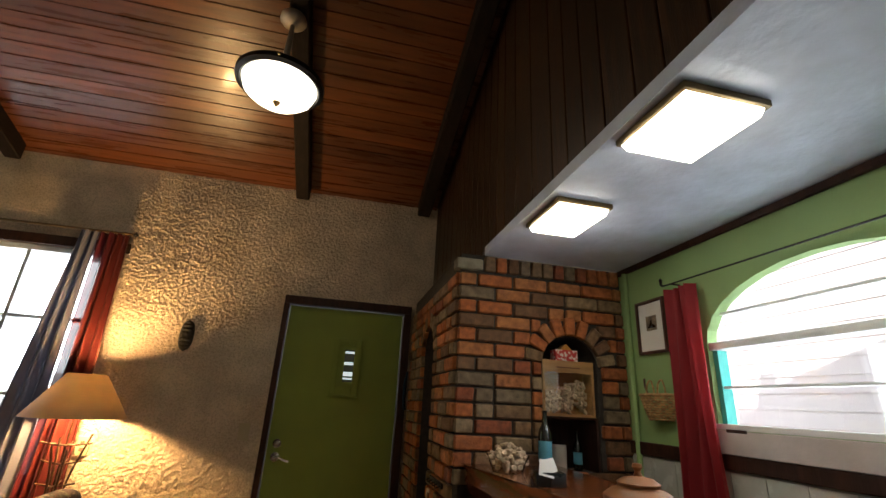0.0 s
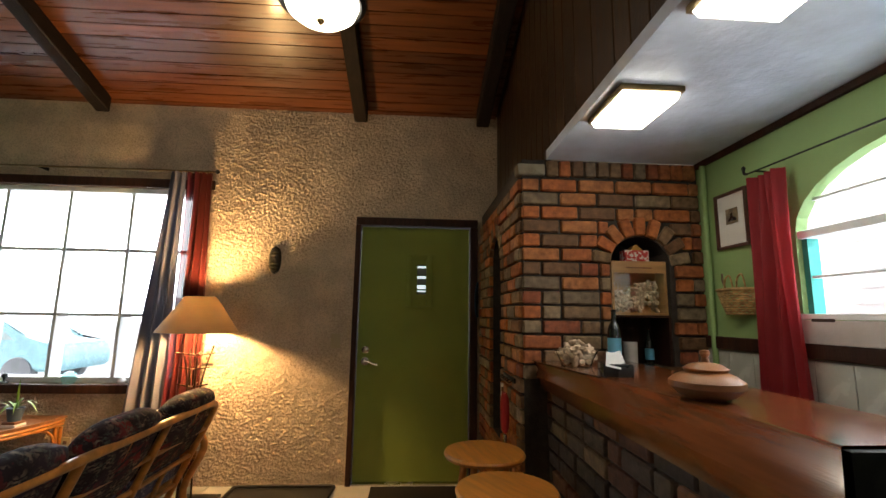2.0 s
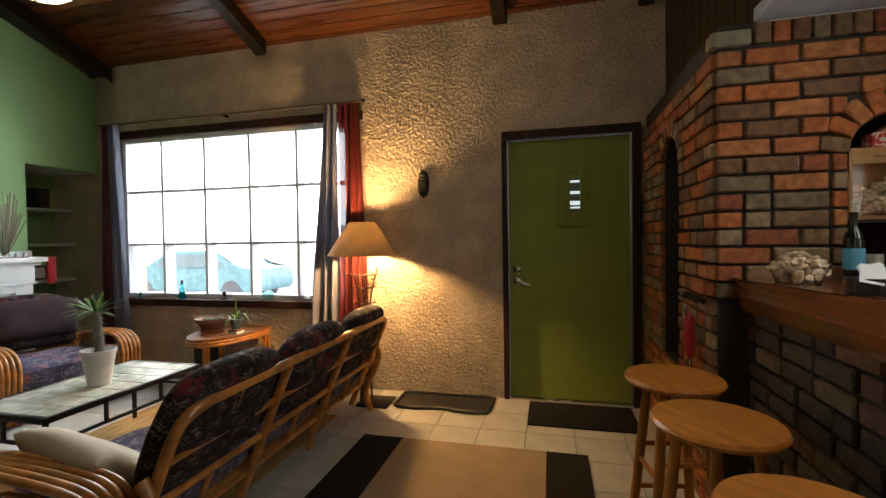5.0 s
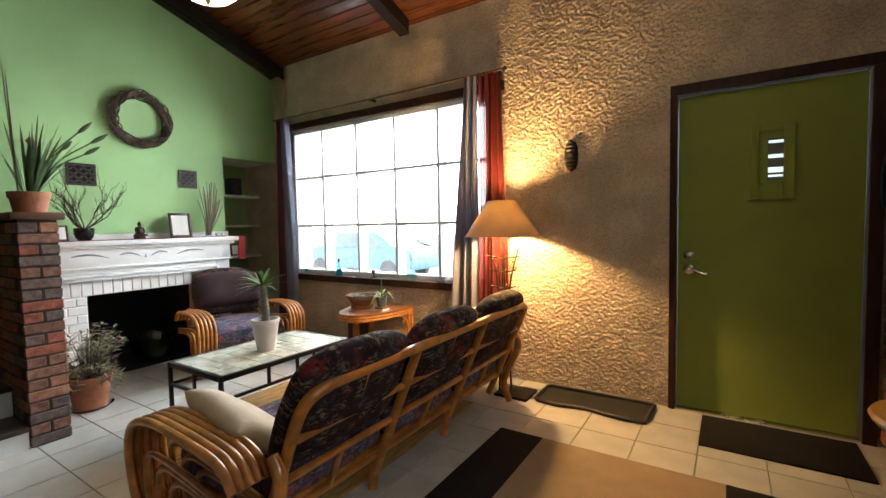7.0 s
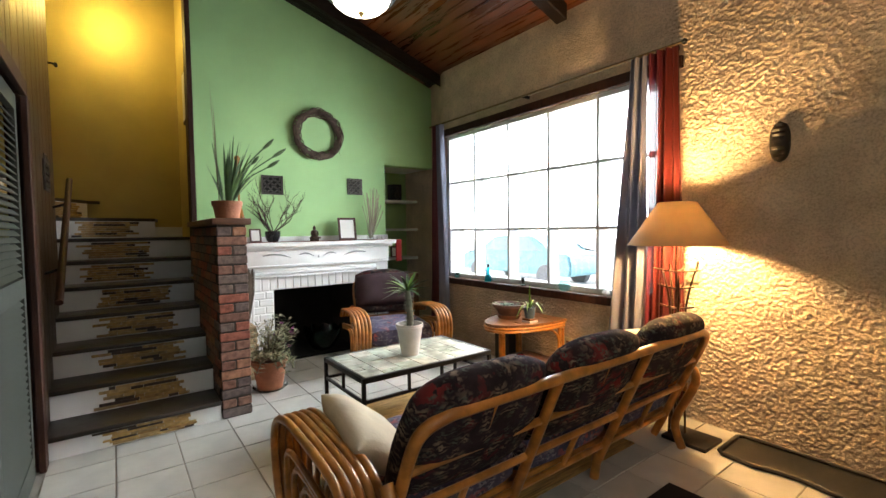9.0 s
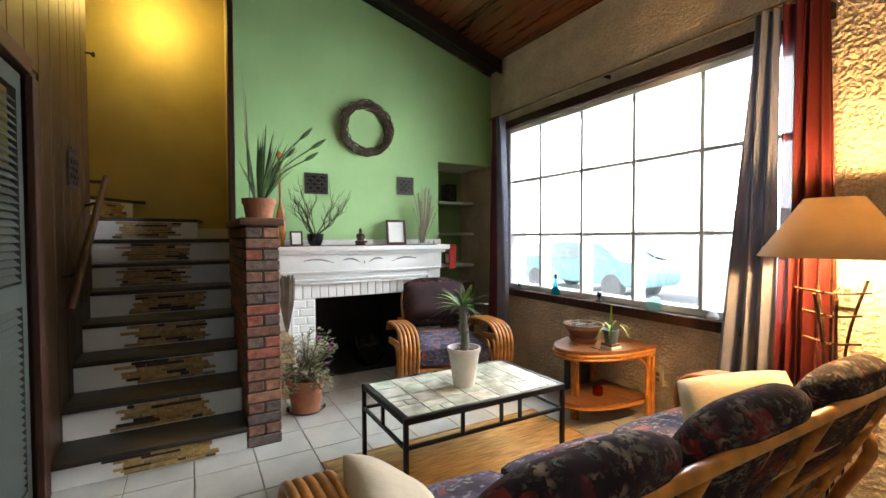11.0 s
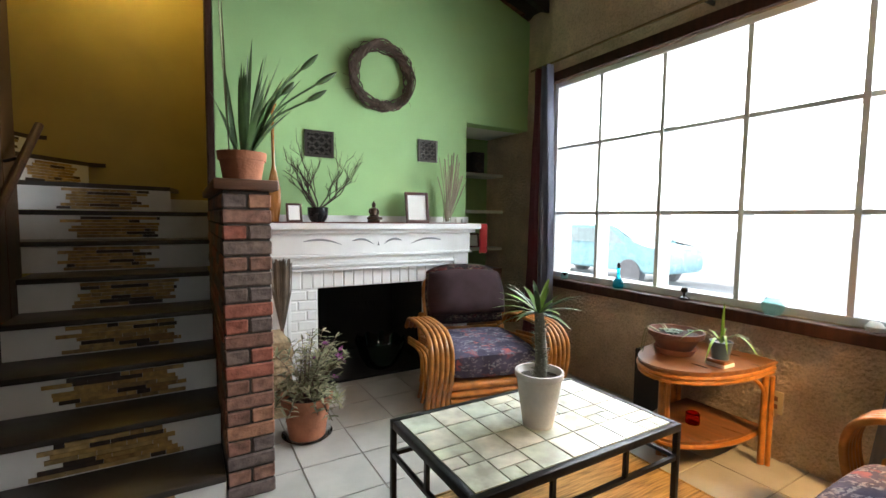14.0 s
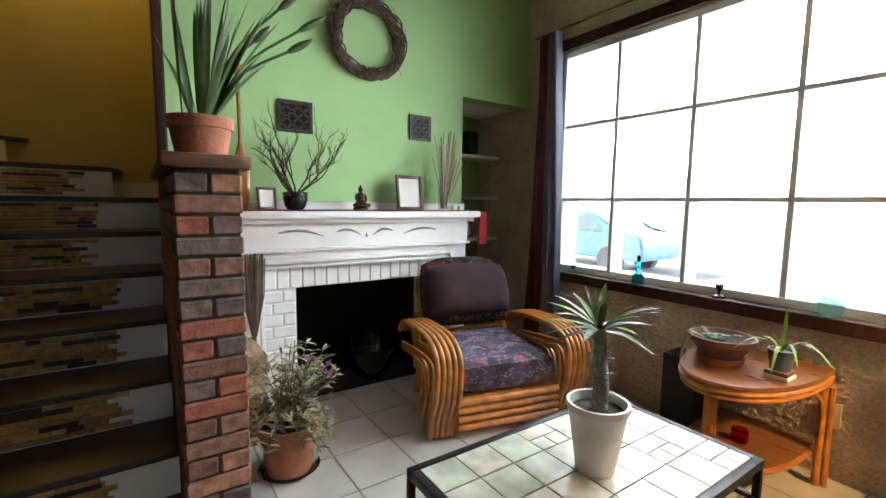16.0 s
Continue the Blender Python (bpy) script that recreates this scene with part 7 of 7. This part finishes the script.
# ---- kitchen wall ----
W2M = M["white_tile"]
kw = structure("tile_bed_kitchen", boxed(KX - 0.008, KX - 0.0005, -1.2, 2.40, 0.0, 1.162), M["grout"], "grout bed of the white kitchen wall tiles", "wall")
for i in range(16):
    for j in range(5):
        y, z = 2.40 - (i + 0.5) * 0.153, 1.16 - (j + 0.5) * 0.153
        piece("tile", ("kt",), (lambda: boxed(-0.004, 0.0, -0.0745, 0.0745, -0.0745, 0.0745, bevel=0.0015)), W2M, kw, pose(KX - 0.0085, y, z))


def flat_picture(name, at, w, h, rz, label):
    t = thing(name, at, label, "picture", "", rz)
    bm = bmesh.new()
    q = 0.014
    for a, b, c, d in ((-w / 2, -w / 2 + q, -h / 2, h / 2), (w / 2 - q, w / 2, -h / 2, h / 2), (-w / 2 + q, w / 2 - q, -h / 2, -h / 2 + q), (-w / 2 + q, w / 2 - q, h / 2 - q, h / 2)):
        box(bm, a, b, -0.018, 0, c, d, bevel=0.002)
    part("frame", bm, M["red_wood"], t, "dark red-brown frame")
    part("mount", boxed(-w / 2 + q, w / 2 - q, -0.006, -0.001, -h / 2 + q, h / 2 - q), M["paper"], t, "white mount")
    part("print", boxed(-0.04, 0.04, -0.0072, -0.0064, -0.02, 0.055), M["sepia"], t, "small sepia landscape print")
    part("animal_shape", prism(bmesh.new(), [(-0.03, -0.006), (-0.012, 0.012), (-0.006, 0.03), (0.004, 0.034), (0.006, 0.015), (0.028, 0.004), (0.03, -0.008)], "y", -0.0082, -0.0074), M["dark_glaze"], t, "plain dark shape in the print", smooth=False)
    return t


flat_picture("framed_picture", (KX - 0.001, 2.16, 1.785), 0.215, 0.275, -90, "framed sepia print with a wide white mount")
bk = thing("wall_basket", (KX - 0.002, 2.145, 1.395), "half-round woven wicker basket hung on the green wall", "basket")
bm = bmesh.new()
for r in range(11):
    t = r / 10
    z = -0.06 + 0.105 * t
    w, d = 0.075 + 0.03 * math.sin(t * 1.5), 0.05 + 0.035 * t
    pts = [(-d * math.sin(math.pi * k / 16) - 0.004, w * math.cos(math.pi * k / 16), z + 0.0015 * (-1) ** (k + r)) for k in range(17)]
    tube(bm, pts, 0.0055, 6)
part("weave", bm, M["wicker"], bk, "woven wicker body")
bm = bmesh.new()
pts = [(-0.086 * math.sin(math.pi * k / 16) - 0.004, 0.108 * math.cos(math.pi * k / 16), 0.05) for k in range(17)]
tube(bm, pts, 0.008, 6)
part("rim", bm, M["wicker"], bk, "thick wicker rim")
for y in (-0.05, 0.03):
    part("handle", tube(bmesh.new(), smooth_path([(-0.04, y - 0.03, 0.05), (-0.04, y - 0.02, 0.10), (-0.035, y, 0.12), (-0.04, y + 0.02, 0.10), (-0.04, y + 0.03, 0.05)], 4), 0.004, 6), M["wicker"], bk, "curved wicker handle")
part("dried_twig", tube(bmesh.new(), smooth_path([(-0.03, 0.05, 0.03), (-0.04, 0.065, 0.09), (-0.03, 0.08, 0.13)], 4), 0.005, 6), M["vine"], bk)
structure("wall_pipe", tube(bmesh.new(), [(KX - 0.022, 2.33, 0.0), (KX - 0.022, 2.33, SOFFIT_Z - 0.034)], 0.014, 12), M["kitchen_green"], "green painted pipe in the kitchen corner", "pipe", smooth=True)
curtain("curtain", (KX - 0.055, 1.88, 1.925), "dark red curtain beside the arched kitchen window", M["kitchen_curtain"], 0.55, 9, 4, length=1.35, width=0.185, axis="y", x_shift=0.0, deep=0.02)
kr = thing("curtain_rod", (KX - 0.055, 1.40, 1.94), "thin black curtain rod across the arched window", "curtain rod")
part("rod", tube(bmesh.new(), [(0, 0.58, 0.012), (0, -1.0, -0.012)], 0.004, 8), M["black"], kr)
part("finial", tube(bmesh.new(), smooth_path([(0, 0.58, 0.012), (0, 0.60, 0.02), (0, 0.60, 0.055)], 3), [0.005, 0.005, 0.006, 0.006, 0.006, 0.009, 0.002], 8), M["black"], kr, "pointed finial")
part("bracket", tube(bmesh.new(), [(0.054, 0.54, 0.012), (0, 0.54, 0.012)], 0.004, 6), M["black"], kr)

kwn = thing("window_2", (KX + 0.043, (ARCH[0] + ARCH[1]) / 2, ARCH[2]), "arched kitchen window with white sashes and teal edges", "window", kind="structure")
hw = (ARCH[1] - ARCH[0]) / 2
bm = bmesh.new()
box(bm, -0.06, 0.03, -hw, hw, 0.0, 0.022, bevel=0.003)
part("window_sill", bm, M["white"], kwn, "white sill")
bm = bmesh.new()
box(bm, -0.02, 0.03, -hw, -hw + 0.025, 0.022, 0.34)
box(bm, -0.02, 0.03, hw - 0.025, hw, 0.022, 0.34)
part("window_frame", bm, M["teal_paint"], kwn, "teal painted side frame", smooth=False)
part("meeting_rail", boxed(-0.04, 0.03, -hw + 0.001, hw - 0.001, 0.318, 0.350, bevel=0.004), M["frame_white"], kwn, "white sash rail")
for z in (0.165, 0.47):
    part("glazing_bar", boxed(-0.015, 0.015, -hw + 0.026, hw - 0.026 if z < 0.3 else hw - 0.06, z - 0.005, z + 0.005), M["frame_white"], kwn, smooth=False)
part("latch", boxed(-0.12, -0.105, 0.32, 0.40, -0.008, 0.004, bevel=0.002), M["dark_wood"], kwn, "small dark sash latch")
bm = boxed(0.008, 0.011, -hw + 0.001, hw - 0.001, 0.022, 0.345)
part("pane", bm, M["glass"], kwn).visible_shadow = False
structure("window_apron", boxed(KX - 0.03, KX - 0.001, ARCH[0] - 0.03, ARCH[1] + 0.02, 1.222, ARCH[2] - 0.002, bevel=0.004), M["pink_white"], "pale painted apron board under the kitchen window", "window sill")

# ---- outside ----
structure("ground", boxed(-300, 300, 4.04, 300, -0.5, -0.3), M["paving"], "pale concrete street and yard", "ground")
structure("ground_side", boxed(3.4, 60, -40, 4.04, -0.5, -0.3), M["paving"], "pale concrete side yard", "ground")
car = thing("parked_car", (-9.2, 11.0, -0.35), "teal blue parked car across the street", "car", rz=0)
body = [(-2.2, 0.35), (-2.2, 0.75), (-1.9, 0.90), (-1.2, 0.98), (-0.6, 1.42), (0.9, 1.42), (1.5, 1.0), (2.15, 0.92), (2.25, 0.6), (2.2, 0.35)]
bm = prism(bmesh.new(), body, "y", -0.8, 0.8)
bmesh.ops.bevel(bm, geom=bm.edges[:], offset=0.05, segments=2, affect="EDGES")
part("body", bm, M["overexposed_car_paint"], car, "teal blue body, paled to look overexposed")
part("side_window", prism(bmesh.new(), [(-1.0, 1.0), (-0.52, 1.35), (0.82, 1.35), (1.25, 1.0)], "y", -0.815, -0.801), M["overexposed_car_glass"], car, "side window, paled to look overexposed", smooth=False)
for x in (-1.4, 1.4):
    for y in (-0.72, 0.72):
        bm = lathe(bmesh.new(), [(0, -0.1), (0.30, -0.1), (0.33, -0.06), (0.33, 0.06), (0.30, 0.1), (0, 0.1)], seg=28)
        bmesh.ops.transform(bm, matrix=pose(x, y, 0.33, 90, 0, 0), verts=bm.verts)
        part("wheel", bm, M["tyre"], car, "tyre, paled to look overexposed")
nb = thing("neighbour_house", (5.2, 1.2, -0.3), "neighbouring house with pale pink siding and a teal-framed window", "house", kind="structure")
part("wall", boxed(0.05, 0.3, -6, 6, 0, 6.0), M["siding"], nb, "pale pink wall", smooth=False)
nbw = nb.children[-1]
for k in range(30):
    piece("siding_board", ("sid",), (lambda: prism(bmesh.new(), [(0.05, 0), (0.05, 0.17), (0.035, 0.17), (0.02, 0.0)], "y", -6, 6)), M["siding"], nbw, pose(0, 0, 0.6 + k * 0.17))
part("window", boxed(0.0, 0.04, -0.55, 0.35, 1.35, 2.05, bevel=0.01), M["teal_paint"], nb, "teal-framed window")
part("pane", boxed(-0.012, -0.001, -0.48, 0.28, 1.42, 1.98), M["pale_pane"], nb, "pale window pane", smooth=False)
sky_m = glow_material("bright_sky", (0.93, 0.97, 1.0), 2.0)
structure("backdrop", boxed(-400, 80, 60, 60.2, -1, 120), sky_m, "bright overcast sky beyond the street", "backdrop")

# ---- small pieces of walls and floor, last ----
TILE, TX, TY = 0.305, -3.2 + 0.305 * 10, 1.70 + 0.305 * 7
for ix in range(-17, 6):
    for iy in range(-3, 12):
        cx, cy = TX + (ix + 0.5) * TILE, TY - (iy + 0.5) * TILE
        if cy < -0.2 or cx > 1.2 or (cx < -3.1 and cy < 1.3) or cx < -4.45 or cy > 4.0 or (cx < -1.2 and cy < 0.35):
            continue
        piece("tile", ("tile",), tile_maker(0.299, 0.299), M["tile"], floor_tiles, pose(cx, cy, 0))
MESHES = {}
for name, key, maker, mat, parent, m in PIECES:
    if (key, mat.name) not in MESHES:
        bm = maker()
        me = bpy.data.meshes.new(name)
        bm.to_mesh(me)
        bm.free()
        me.materials.append(mat)
        MESHES[key, mat.name] = me
    ob = new(name, MESHES[key, mat.name])
    ob.parent = parent
    ob.matrix_local = m
